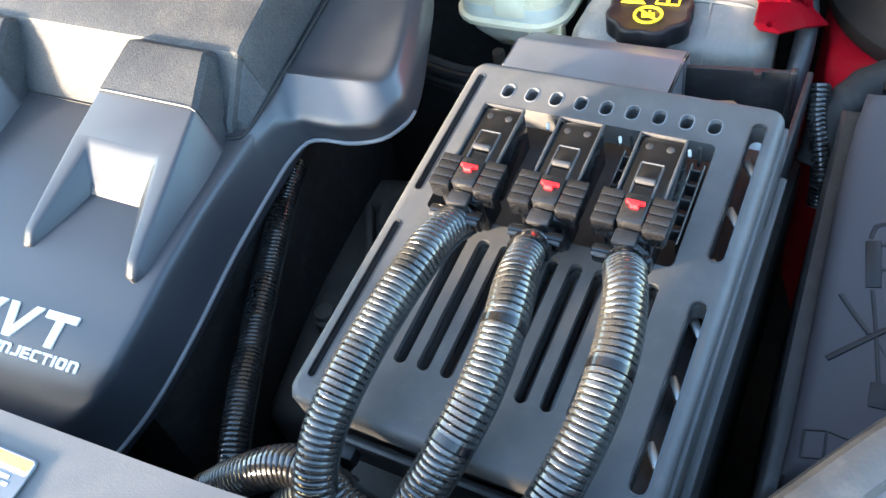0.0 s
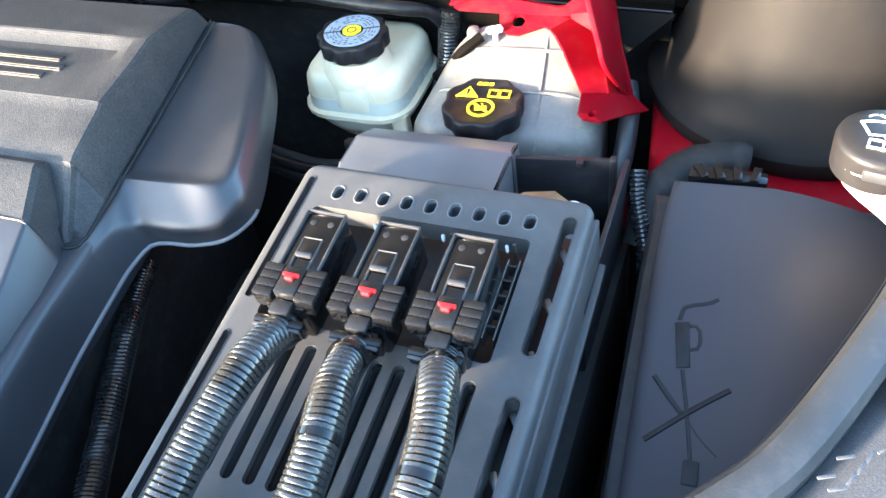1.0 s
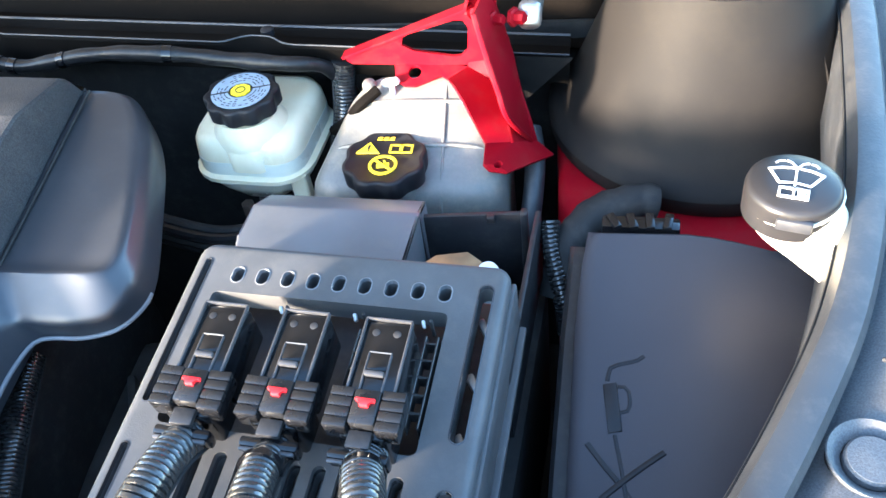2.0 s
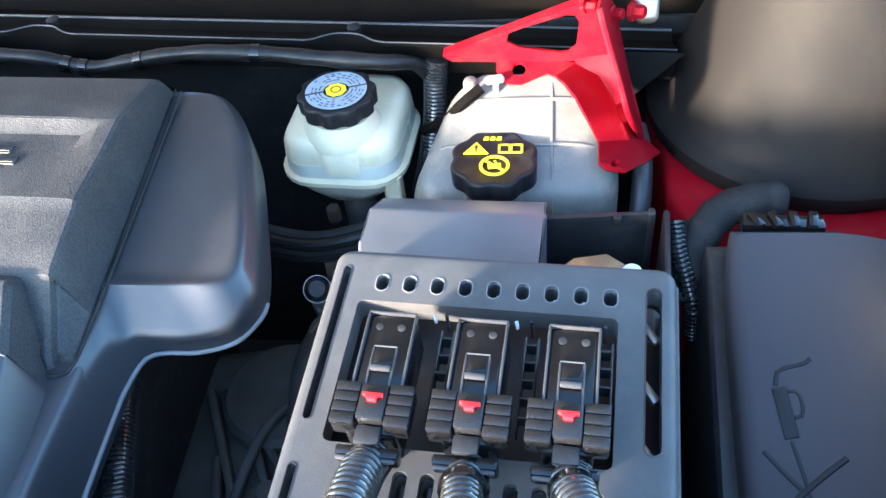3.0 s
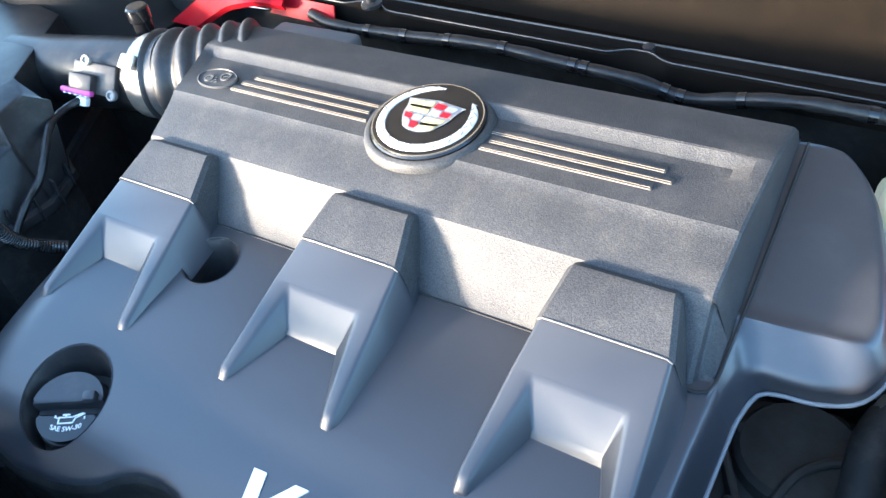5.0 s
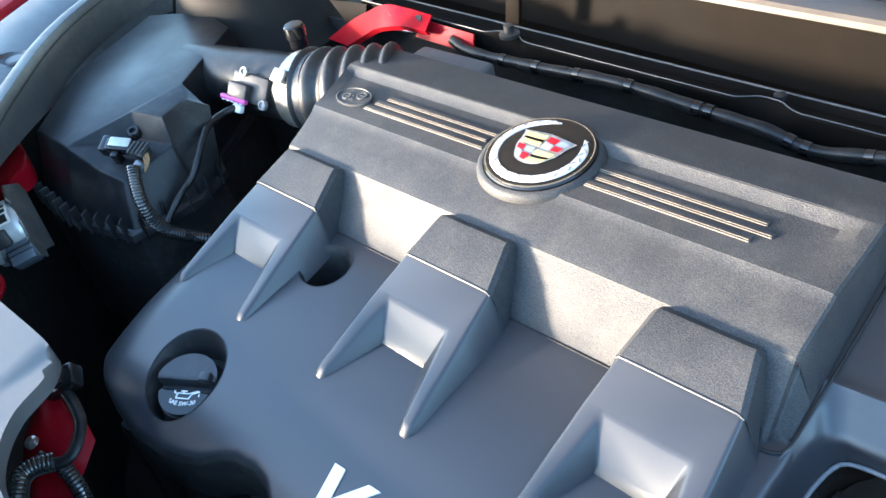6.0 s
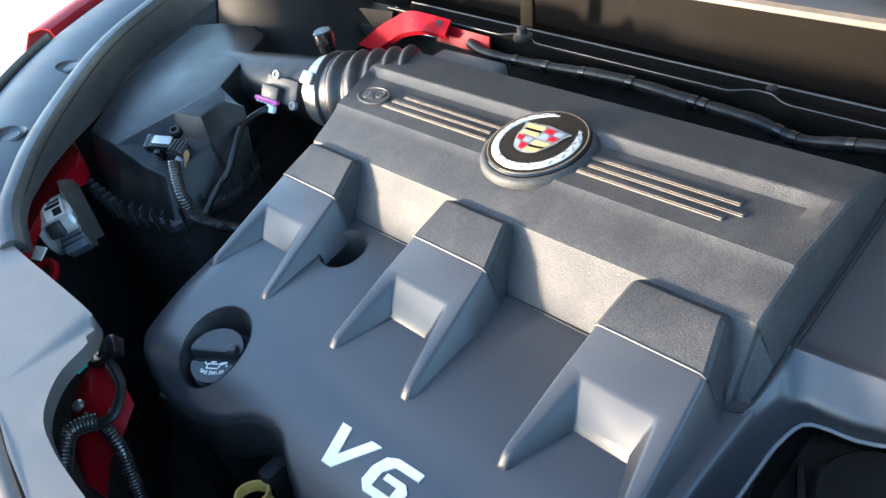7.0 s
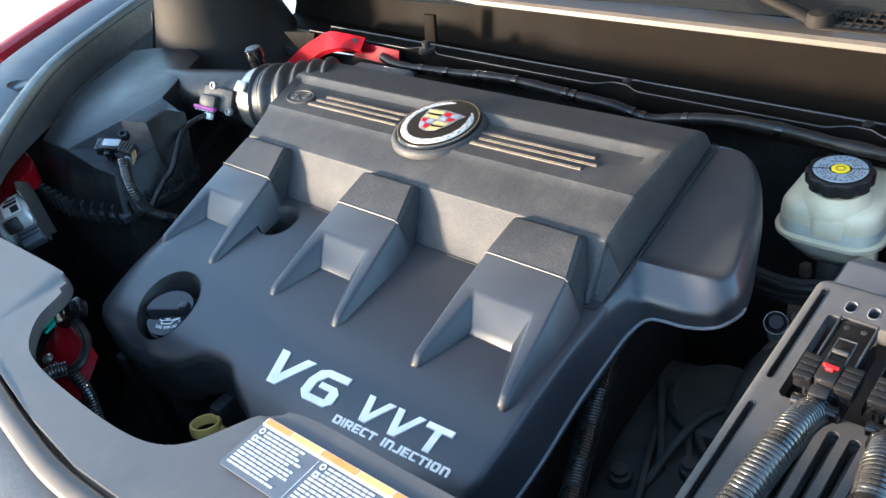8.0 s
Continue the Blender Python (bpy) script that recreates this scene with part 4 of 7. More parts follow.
bm = bmesh.new()
for i in range(34):
    a = radians(100 + 300 * i / 33)
    s = 1 if i % 2 else -1
    rr = 0.0394 + 0.0014 * s
    rbox(bm, (0.0056, 0.0009, 0.0004), (rr * math.cos(a), rr * math.sin(a), dome(rr * math.cos(a), rr * math.sin(a)) + 0.0010), 0, (0, 0, math.degrees(a) + 90 + 32 * s))
part("leaf_line", bm, label_grey, crest, "fine leaf lines in the wreath")
shield = part("shield", shield_patch(-1, 1, 0, 1, 0.0010), bright_silver, crest, "silver edged shield")
for nm, mt, u0, u1, v0, v1 in (("band", enamel_yellow, -0.87, -0.04, 0.78, 0.92), ("band", enamel_yellow, -0.87, -0.04, 0.55, 0.68), ("band", enamel_yellow, 0.04, 0.87, 0.30, 0.46), ("band", enamel_yellow, 0.04, 0.88, 0.06, 0.20),
                           ("stripe", gloss_plastic, -0.87, -0.04, 0.695, 0.765), ("stripe", gloss_plastic, 0.04, 0.90, 0.215, 0.285),
                           ("square", enamel_red, 0.06, 0.46, 0.75, 0.91), ("square", enamel_blue, 0.52, 0.87, 0.75, 0.91), ("square", enamel_red, 0.52, 0.87, 0.54, 0.71), ("square", enamel_blue, 0.06, 0.46, 0.54, 0.71),
                           ("square", enamel_red, -0.87, -0.52, 0.32, 0.48), ("square", enamel_blue, -0.46, -0.06, 0.32, 0.48), ("square", enamel_red, -0.46, -0.06, 0.08, 0.28), ("square", enamel_blue, -0.90, -0.52, 0.10, 0.28)):
    part(nm, shield_patch(u0, u1, v0, v1, 0.0018), mt, shield)

badge = thing("oval_badge", "small oval badge with raised emblems in grey plastic", "badge", (-0.875, 0.5235, rear_z(0.5235) + 0.0005), (4, 0, -3.5))
bm = bmesh.new()
lathe(bm, [(0.021, -0.002), (0.021, 0.0015), (0.0195, 0.0022), (0.0185, 0.0012), (0.0005, 0.0012)], 40)
moved(bm, Matrix.Diagonal((1.15, 0.72, 1, 1)))
part("plate", bm, cover_grain, badge)
for px, py, rr in ((0.008, 0.004, 0.006), (-0.0085, -0.003, 0.005)):
    bm = bmesh.new()
    ring_shape(bm, rr - 0.0018, rr, 0.0012, 0.0014, 20, (px, py))
    rbox(bm, (rr, 0.0016, 0.0012), (px, py, 0.0018), 0.0003, (0, 0, 30))
    part("emblem", bm, tray_plastic, badge)
bm = bmesh.new()
for px, py in ((-0.002, 0.0), (0.0005, -0.0035), (0.003, -0.006), (-0.001, -0.006)):
    rbox(bm, (0.003, 0.0016, 0.001), (px, py, 0.0017), 0.0003, (0, 0, 40))
part("mark", bm, tray_plastic, badge)


GLYPHS = {
    "V": (1.05, [[(0.0, 1.0), (0.24, 1.0), (0.40, 0.32), (0.46, 0.0), (0.20, 0.0)], [(0.40, 0.32), (0.80, 1.0), (1.05, 1.0), (0.46, 0.0)]]),
    "6": (1.0, [[(0.34, 1.0), (0.95, 1.0), (0.95, 0.80), (0.40, 0.80)], [(0.34, 1.0), (0.40, 0.80), (0.24, 0.56), (0.0, 0.55), (0.12, 0.88)], [(0.0, 0.55), (0.24, 0.56), (0.24, 0.19), (0.0, 0.18)],
                [(0.0, 0.18), (0.24, 0.19), (0.70, 0.19), (0.94, 0.16), (0.78, 0.0), (0.16, 0.0)], [(0.70, 0.19), (0.94, 0.16), (0.94, 0.46), (0.70, 0.44)], [(0.36, 0.60), (0.80, 0.60), (0.94, 0.46), (0.70, 0.44), (0.36, 0.44)]]),
    " ": (0.55, []),
    "D": (0.95, [[(0.0, 1.0), (0.85, 1.0), (0.95, 0.78), (0.0, 0.78)], [(0.0, 0.22), (0.95, 0.22), (0.85, 0.0), (0.0, 0.0)], [(0.0, 0.78), (0.28, 0.78), (0.28, 0.22), (0.0, 0.22)], [(0.67, 0.78), (0.95, 0.78), (0.95, 0.22), (0.67, 0.22)]]),
    "O": (0.95, [[(0.1, 1.0), (0.85, 1.0), (0.95, 0.78), (0.0, 0.78)], [(0.0, 0.22), (0.95, 0.22), (0.85, 0.0), (0.1, 0.0)], [(0.0, 0.78), (0.28, 0.78), (0.28, 0.22), (0.0, 0.22)], [(0.67, 0.78), (0.95, 0.78), (0.95, 0.22), (0.67, 0.22)]]),
    "I": (0.28, [[(0.0, 1.0), (0.28, 1.0), (0.28, 0.0), (0.0, 0.0)]]),
    "R": (0.95, [[(0.0, 1.0), (0.85, 1.0), (0.95, 0.80), (0.0, 0.80)], [(0.0, 0.80), (0.28, 0.80), (0.28, 0.0), (0.0, 0.0)], [(0.67, 0.80), (0.95, 0.80), (0.95, 0.54), (0.67, 0.54)], [(0.28, 0.54), (0.95, 0.54), (0.85, 0.32), (0.28, 0.32)], [(0.45, 0.32), (0.75, 0.32), (0.98, 0.0), (0.66, 0.0)]]),
    "E": (0.85, [[(0.0, 1.0), (0.28, 1.0), (0.28, 0.0), (0.0, 0.0)], [(0.28, 1.0), (0.85, 1.0), (0.85, 0.80), (0.28, 0.80)], [(0.28, 0.60), (0.80, 0.60), (0.80, 0.40), (0.28, 0.40)], [(0.28, 0.20), (0.85, 0.20), (0.85, 0.0), (0.28, 0.0)]]),
    "C": (0.85, [[(0.0, 0.88), (0.28, 0.80), (0.28, 0.20), (0.0, 0.12)], [(0.0, 0.88), (0.12, 1.0), (0.85, 1.0), (0.85, 0.80), (0.28, 0.80)], [(0.0, 0.12), (0.28, 0.20), (0.85, 0.20), (0.85, 0.0), (0.12, 0.0)]]),
    "N": (0.95, [[(0.0, 1.0), (0.80, 1.0), (0.95, 0.80), (0.0, 0.78)], [(0.0, 0.78), (0.28, 0.78), (0.28, 0.0), (0.0, 0.0)], [(0.67, 0.79), (0.95, 0.80), (0.95, 0.0), (0.67, 0.0)]]),
    "J": (0.80, [[(0.52, 1.0), (0.80, 1.0), (0.80, 0.22), (0.52, 0.22)], [(0.0, 0.22), (0.80, 0.22), (0.68, 0.0), (0.0, 0.0)]]),
    "T": (0.95, [[(0.0, 1.0), (0.95, 1.0), (0.95, 0.78), (0.60, 0.78), (0.36, 0.78), (0.0, 0.78)], [(0.36, 0.78), (0.60, 0.78), (0.60, 0.0), (0.36, 0.0)]]),
}


def block_letters(name, text, x0, y0, width, height, slant, proud=0.0016, gap=0.12):
    """Square-cut raised white letters that follow the curve of the cover."""
    t = thing(name, f"raised white block letters {text} on the engine cover", "lettering")
    whole = sum(GLYPHS[c][0] + gap for c in text) - gap + slant
    f = width / whole
    at = 0.0
    for c in text:
        adv, loops = GLYPHS[c]
        b = bmesh.new()
        for loop in loops:
            low, top = [], []
            for u, v in loop:
                x, y = x0 + (at + u + slant * (v - 0.0)) * f, y0 + v * height
                low.append(b.verts.new((x, y, front_z(x, y) - 0.001)))
                top.append(b.verts.new((x, y, front_z(x, y) + proud)))
            b.faces.new(top)
            for i in range(len(loop)):
                b.faces.new((low[i], low[(i + 1) % len(loop)], top[(i + 1) % len(loop)], top[i]))
        if loops:
            part("letter", b, letter_white, t, sharp=30)
        else:
            b.free()
        at += adv + gap
    return t


block_letters("letters_engine", "V6", -0.6385, 0.1890, 0.1040, 0.0318, 0.16)
block_letters("letters_engine", "VVT", -0.5140, 0.1925, 0.1020, 0.0228, 0.16)
block_letters("letters_injection", "DIRECT INJECTION", -0.5345, 0.1828, 0.1350, 0.0066, 0.22, 0.0010, 0.16)


# oil filler cap in its well
oil_cap = thing("oil_cap", "black twist oil filler cap with a white oil can symbol", "oil cap", (-0.8215, 0.214, 0.866), (12, 0, 26))
bm = bmesh.new()
lathe(bm, [(0.031, -0.03), (0.031, -0.006), (0.0295, -0.0035), (0.0005, -0.003)], 40)
part("base", bm, black_plastic, oil_cap)
bm = bmesh.new()
prism(bm, [(0.0300 * math.cos(radians(a)), 0.002 + 0.0270 * math.sin(radians(a))) for a in range(0, 181, 9)], -0.004, 0.0095, 0.0025)
part("grip", bm, cap_plastic, oil_cap, "raised grey rear half of the cap")
bm = bmesh.new()
rbox(bm, (0.011, 0.009, 0.0085), (0.0205, 0.0045, 0.0115), 0.0022)
part("tab", bm, cap_plastic, oil_cap)
bm = bmesh.new()
prism(bm, [(0.0285 * math.cos(radians(a)), -0.001 + 0.0270 * math.sin(radians(a))) for a in range(184, 357, 8)], -0.004, 0.0015, 0.002)
face = part("face", bm, gloss_plastic, oil_cap)
bm = bmesh.new()
stroke(bm, [(-0.0075, -0.0125), (0.0050, -0.0125), (0.0065, -0.0085), (0.0135, -0.0050)], 0.0011, 0.0017)
stroke(bm, [(-0.0075, -0.0125), (-0.0075, -0.0075), (0.0040, -0.0075), (0.0120, -0.0045)], 0.0011, 0.0017)
stroke(bm, [(-0.0075, -0.0085), (-0.0110, -0.0070), (-0.0110, -0.0055)], 0.0011, 0.0017)
stroke(bm, [(-0.0020, -0.0075), (-0.0020, -0.0055)], 0.0011, 0.0017)
stroke(bm, [(-0.0045, -0.0052), (0.0008, -0.0052)], 0.0012, 0.0017)
stroke(bm, [(0.0140, -0.0075), (0.0142, -0.0095)], 0.0012, 0.0017)
part("oil_can_symbol", bm, print_white, face)
bm = lettering("SAE 5W-30", 0.0042, 0.0002, 0.0, 0.0001)
wide = max(v.co.x for v in bm.verts)
for v in bm.verts:
    x = v.co.x - wide / 2
    v.co = Vector((0.95 * x, v.co.y - 0.0195 + 14.0 * x * x, v.co.z + 0.0018))
part("grade_print", bm, print_white, face)

# dark engine mass under the cover
engine_block = thing("engine_block", "sooty dark engine block below the plastic cover", "engine")
part("block", rbox(bmesh.new(), (0.56, 0.42, 0.32), (-0.66, 0.40, 0.70), 0.03), dark_part, engine_block)
part("front_case", rbox(bmesh.new(), (0.30, 0.16, 0.28), (-0.80, 0.26, 0.66), 0.03), dark_part, engine_block)
for i in range(6):
    part("runner", rbox(bmesh.new(), (0.02, 0.05, 0.26), (-0.90 + 0.09 * i, 0.19, 0.68), 0.006), dark_part, engine_block)


# ---- module tray with three plugs ----
tray = thing("module_tray", "grey slotted plastic tray over the control modules beside the engine", "module tray", (-0.192, 0.4435, 0.952), (5.5, 0, -4.5))
bm = bmesh.new()
prism(bm, rounded(-0.005, -0.262, 0.198, 0.004, 0.010), -0.016, 0.0, 0.005, 3)
cut = bmesh.new()
for i in range(9):
    prism(cut, stadium(0.0278 + 0.01668 * i, -0.0205, 0.0078, 0.0120), -0.03, 0.02)
for u, w, v0, v1 in ((0.0045, 0.0048, -0.113, -0.010), (0.0045, 0.0048, -0.248, -0.138), (0.1855, 0.0085, -0.114, -0.012), (0.1855, 0.0085, -0.248, -0.140)):
    prism(cut, stadium(u, (v0 + v1) / 2, w, v1 - v0), -0.03, 0.02)
prism(cut, rounded(0.016, -0.124, 0.166, -0.034, 0.004), -0.03, 0.02)
prism(cut, rounded(0.024, -0.229, 0.170, -0.1285, 0.004), -0.0045, 0.02)
for i in range(10):
    prism(cut, stadium(0.0335 + 0.0140 * i, -0.180, 0.0075, 0.088), -0.03, 0.02)
part("lid", carve(bm, cut), tray_plastic, tray, "slotted grey plastic lid", sharp=40)
def slot_lip(u, v, w, h, t=0.0008, z0=0.0):
    """A thin raised rim round an oval hole."""
    b = bmesh.new()
    inner, outer = stadium(u, v, w, h), stadium(u, v, w + 2 * t, h + 2 * t)
    loops = [[b.verts.new((x, y, z0 + z)) for x, y in o] for o, z in ((inner, -0.003), (inner, 0.0004), (outer, 0.0002), (outer, -0.003))]
    k = len(inner)
    for p, q in zip(loops, loops[1:] + loops[:1]):
        for i in range(k):
            b.faces.new((p[i], p[(i + 1) % k], q[(i + 1) % k], q[i]))
    bmesh.ops.recalc_face_normals(b, faces=b.faces)
    return b


# lips paler than the lid: edge glints put into their colour
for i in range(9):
    part("slot_lip", slot_lip(0.0278 + 0.01668 * i, -0.0205, 0.0076, 0.0118, 0.0006), rim_grey, tray, "lip of the hole, its glint put into the pale colour")
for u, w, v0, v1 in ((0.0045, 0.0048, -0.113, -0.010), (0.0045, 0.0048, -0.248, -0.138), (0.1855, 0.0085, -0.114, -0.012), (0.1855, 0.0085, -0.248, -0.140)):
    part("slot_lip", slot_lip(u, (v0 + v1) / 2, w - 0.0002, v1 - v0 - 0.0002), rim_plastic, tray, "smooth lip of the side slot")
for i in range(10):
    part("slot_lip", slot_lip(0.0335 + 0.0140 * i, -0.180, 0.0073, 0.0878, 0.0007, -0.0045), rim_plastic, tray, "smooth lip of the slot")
bm = bmesh.new()
prism(bm, rounded(0.0, -0.255, 0.193, 0.0, 0.008), -0.16, -0.034, 0.004)
part("body", bm, black_plastic, tray, "black box below the lid")
for i in range(10):
    part("fin", rbox(bmesh.new(), (0.0024, 0.080, 0.012), (0.0345 + 0.0140 * i, -0.180, -0.0135), 0.0008), rim_plastic, tray, "glossy fin below the slots")
for i in range(6):
    part("clip", rbox(bmesh.new(), (0.005, 0.014, 0.004), (0.185, -0.03 - 0.038 * i, -0.020), 0.001, (0, 0, 35)), steel, tray, "bright metal clip in the slot")
# side flange with a lower rail
for u, nm in ((0.1985, "side_rail"), (-0.0055, "side_rail")):
    bm = bmesh.new()
    rbox(bm, (0.0035, 0.258, 0.050), (u, -0.129, -0.037), 0.0012)
    rbox(bm, (0.007, 0.250, 0.005), (u + (0.003 if u > 0 else -0.003), -0.129, -0.055), 0.0015)
    part(nm, bm, tray_plastic if u > 0 else black_plastic, tray)
bm = bmesh.new()
for u, h in ((0.02, -0.045), (0.075, -0.05), (0.14, -0.05)):
    rbox(bm, (0.022, 0.010, 0.012), (u, -0.268, h), 0.002)
rbox(bm, (0.17, 0.006, 0.03), (0.098, -0.262, -0.050), 0.002)
part("front_bracket", bm, black_plastic, tray)


plug = thing("connector_plug", "glossy black connector plug with a red lock on the tray", "connector plug", group="plugs on the module tray")
part("housing", rbox(bmesh.new(), (0.0262, 0.046, 0.032), (0, -0.086, 0.016), 0.003), gloss_plastic, plug)
part("neck", rbox(bmesh.new(), (0.026, 0.020, 0.03), (0, -0.120, 0.012), 0.002), gloss_plastic, plug)
# rims and latches get their bright edges from a lighter colour
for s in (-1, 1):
    part("rim", rbox(bmesh.new(), (0.0015, 0.045, 0.0030), (s * 0.0126, -0.0860, 0.0324), 0.0010), rim_plastic, plug, "raised rim, sky sheen put into its pale colour")
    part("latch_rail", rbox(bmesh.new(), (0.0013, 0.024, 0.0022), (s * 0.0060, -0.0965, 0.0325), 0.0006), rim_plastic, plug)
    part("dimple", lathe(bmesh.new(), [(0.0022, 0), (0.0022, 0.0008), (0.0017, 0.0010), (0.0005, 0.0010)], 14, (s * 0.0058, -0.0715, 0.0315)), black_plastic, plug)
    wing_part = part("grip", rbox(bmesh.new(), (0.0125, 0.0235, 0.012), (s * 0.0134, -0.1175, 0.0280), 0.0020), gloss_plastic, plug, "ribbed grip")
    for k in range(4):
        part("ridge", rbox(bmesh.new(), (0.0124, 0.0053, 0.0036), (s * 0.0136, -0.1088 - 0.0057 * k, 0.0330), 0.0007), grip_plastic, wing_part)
part("rim", rbox(bmesh.new(), (0.0262, 0.0014, 0.0030), (0, -0.0634, 0.0324), 0.0006), rim_plastic, plug, "raised rim, sky sheen put into its pale colour")
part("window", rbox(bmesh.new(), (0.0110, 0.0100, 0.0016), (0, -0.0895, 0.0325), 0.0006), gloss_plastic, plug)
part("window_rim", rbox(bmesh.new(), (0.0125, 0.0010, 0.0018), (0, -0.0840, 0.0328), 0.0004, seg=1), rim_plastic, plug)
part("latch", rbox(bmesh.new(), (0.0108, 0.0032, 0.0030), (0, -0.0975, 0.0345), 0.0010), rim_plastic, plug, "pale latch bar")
part("bridge", rbox(bmesh.new(), (0.0145, 0.0200, 0.011), (0, -0.1165, 0.0300), 0.002), grip_plastic, plug)
bm = bmesh.new()
prism(bm, [(-0.0050, -0.1128), (0.0050, -0.1128), (0.0050, -0.1143), (0.0026, -0.1150), (0.0022, -0.1172), (-0.0022, -0.1172), (-0.0026, -0.1150), (-0.0050, -0.1143)], 0.034, 0.0378, 0.0005)
part("lock", bm, red_tab, plug, "red locking tab")
part("clip", rbox(bmesh.new(), (0.0125, 0.0095, 0.0035), (0, -0.1320, 0.0290), 0.001), black_plastic, plug)
part("collar", rbox(bmesh.new(), (0.0320, 0.0060, 0.0120), (0, -0.1385, 0.0200), 0.002), gloss_plastic, plug)
part("collar_lip", rbox(bmesh.new(), (0.0300, 0.0024, 0.0026), (0, -0.1425, 0.0245), 0.001), rim_plastic, plug)
TRAY = pose(-0.192, 0.4435, 0.952, 5.5, 0, -4.5)
plug.matrix_world = TRAY @ pose(0.0483, 0, 0)
for u in (0.0965, 0.1436):
    copy_thing(plug, TRAY @ pose(u, 0, 0))
for u in (0.0725, 0.1200, 0.1600):
    bm = bmesh.new()
    for s in (-1, 1):
        rbox(bm, (0.0012, 0.058, 0.010), (u + s * 0.0035, -0.080, -0.004), 0.0004, seg=1)
    for k in range(5):
        rbox(bm, (0.0075, 0.0014, 0.010), (u, -0.056 - 0.011 * k, -0.004), 0.0004, seg=1)
    rbox(bm, (0.002, 0.002, 0.016), (u - 0.001, -0.046, 0.001), 0.0006)
    part("guide", bm, black_plastic, tray)
for u in (0.063, 0.110, 0.152):
    bm = bmesh.new()
    rbox(bm, (0.0022, 0.005, 0.006), (u, -0.041, -0.004), 0.0008, (30, 0, 20))
    part("pin", bm, steel, tray, "bright metal pin")
for i in (2, 4, 6, 7):
    part("contact", rbox(bmesh.new(), (0.0022, 0.009, 0.003), (0.0278 + 0.01668 * i + 0.001, -0.0215, -0.012), 0.0006, (35, 0, -20)), steel, tray)


def conduit(name, pts, r, label, tape=(), ends=None):
    t = thing(name, label, "cable conduit")
    b = ribbed(bmesh.new(), pts, r, ends=ends)
    part("sleeve", b, conduit_black, t, sharp=60)
    line, at = smooth_line(pts, 0.002)
    slit = [tuple(p - 0.93 * r * sd - 0.30 * r * up) for p, (sd, up) in zip(line, frames_along(line))]
    part("slit", sweep(bmesh.new(), slit[::6] + slit[-1:], 0.0011, 6, 0.005), dark_part, t, "dark slit along the conduit")
    for c in tape:
        k = int(c * (len(line) - 1))
        seg = line[max(0, k - 1):k + 2]
        bb = sweep(bmesh.new(), [tuple(q) for q in seg], r + 0.0005, 18, 0.002)
        part("tape", bb, gloss_plastic, t, "wrapped black tape")
    return t


conduit("ribbed_conduit", [(-0.1545, 0.303, 0.953), (-0.157, 0.288, 0.961), (-0.1605, 0.262, 0.966), (-0.168, 0.222, 0.961), (-0.1745, 0.185, 0.951), (-0.178, 0.158, 0.937), (-0.176, 0.138, 0.915), (-0.170, 0.128, 0.88)], 0.0112, "glossy black ribbed cable conduit arching over the tray")
conduit("ribbed_conduit", [(-0.1065, 0.300, 0.952), (-0.107, 0.286, 0.961), (-0.1055, 0.262, 0.968), (-0.1030, 0.230, 0.966), (-0.1055, 0.196, 0.957), (-0.115, 0.166, 0.941), (-0.126, 0.146, 0.920), (-0.132, 0.138, 0.88)], 0.0112, "taped black ribbed cable conduit arching over the tray", (0.10, 0.34, 0.62), lambda q: 0.82 + 0.18 * min(1.0, q / 0.25))
conduit("ribbed_conduit", [(-0.0575, 0.298, 0.952), (-0.056, 0.284, 0.961), (-0.0505, 0.262, 0.970), (-0.0475, 0.232, 0.967), (-0.0500, 0.200, 0.959), (-0.058, 0.170, 0.945), (-0.068, 0.146, 0.925), (-0.074, 0.134, 0.88)], 0.0112, "taped black ribbed cable conduit arching over the tray", (0.08, 0.38))
conduit("ribbed_conduit", [(-0.205, 0.140, 0.886), (-0.180, 0.150, 0.905), (-0.160, 0.142, 0.908), (-0.12, 0.138, 0.895), (-0.07, 0.13, 0.885)], 0.0115, "black ribbed cable conduit lying across the tray's front")
conduit("ribbed_conduit", [(-0.27, 0.140, 0.860), (-0.235, 0.148, 0.890), (-0.200, 0.156, 0.905), (-0.170, 0.150, 0.900)], 0.0120, "black ribbed cable conduit bending down towards the engine")

# rear lid and open pocket behind the tray
pocket = thing("battery_box", "black battery box with a sloping grey lid and an open pocket", "battery box")
bm = bmesh.new()
TOPF, TOPR = 0.946, 0.906


def lid_z(x, y):
    return 0.9125 - 0.055 * (x + 0.07) - 0.34 * max(0.0, y - 0.517)


o = [(-0.1905, 0.4490), (-0.0745, 0.4450), (-0.0695, 0.5170), (-0.0690, 0.5400), (-0.1880, 0.5370), (-0.1945, 0.5170), (-0.1965, 0.4850)]
a = [bm.verts.new((x, y, lid_z(x, y))) for x, y in o]
c = [bm.verts.new((x, y, 0.80)) for x, y in o]
for i in range(len(o)):
    bm.faces.new((a[i], a[(i + 1) % len(o)], c[(i + 1) % len(o)], c[i]))
bm.faces.new((a[0], a[1], a[2], a[5], a[6]))
bm.faces.new((a[2], a[3], a[4], a[5]))
bm.faces.new(c[::-1])
bmesh.ops.bevel(bm, geom=[e for e in bm.edges if max(v.co.z for v in e.verts) > 0.85], offset=0.002, segments=2, affect="EDGES", profile=0.5)
part("lid", bm, lid_plastic, pocket, "smooth grey sloping lid")
bm = bmesh.new()
rbox(bm, (0.0045, 0.150, 0.13), (0.0085, 0.460, 0.8365), 0.0018, (0, 0, -4.5))
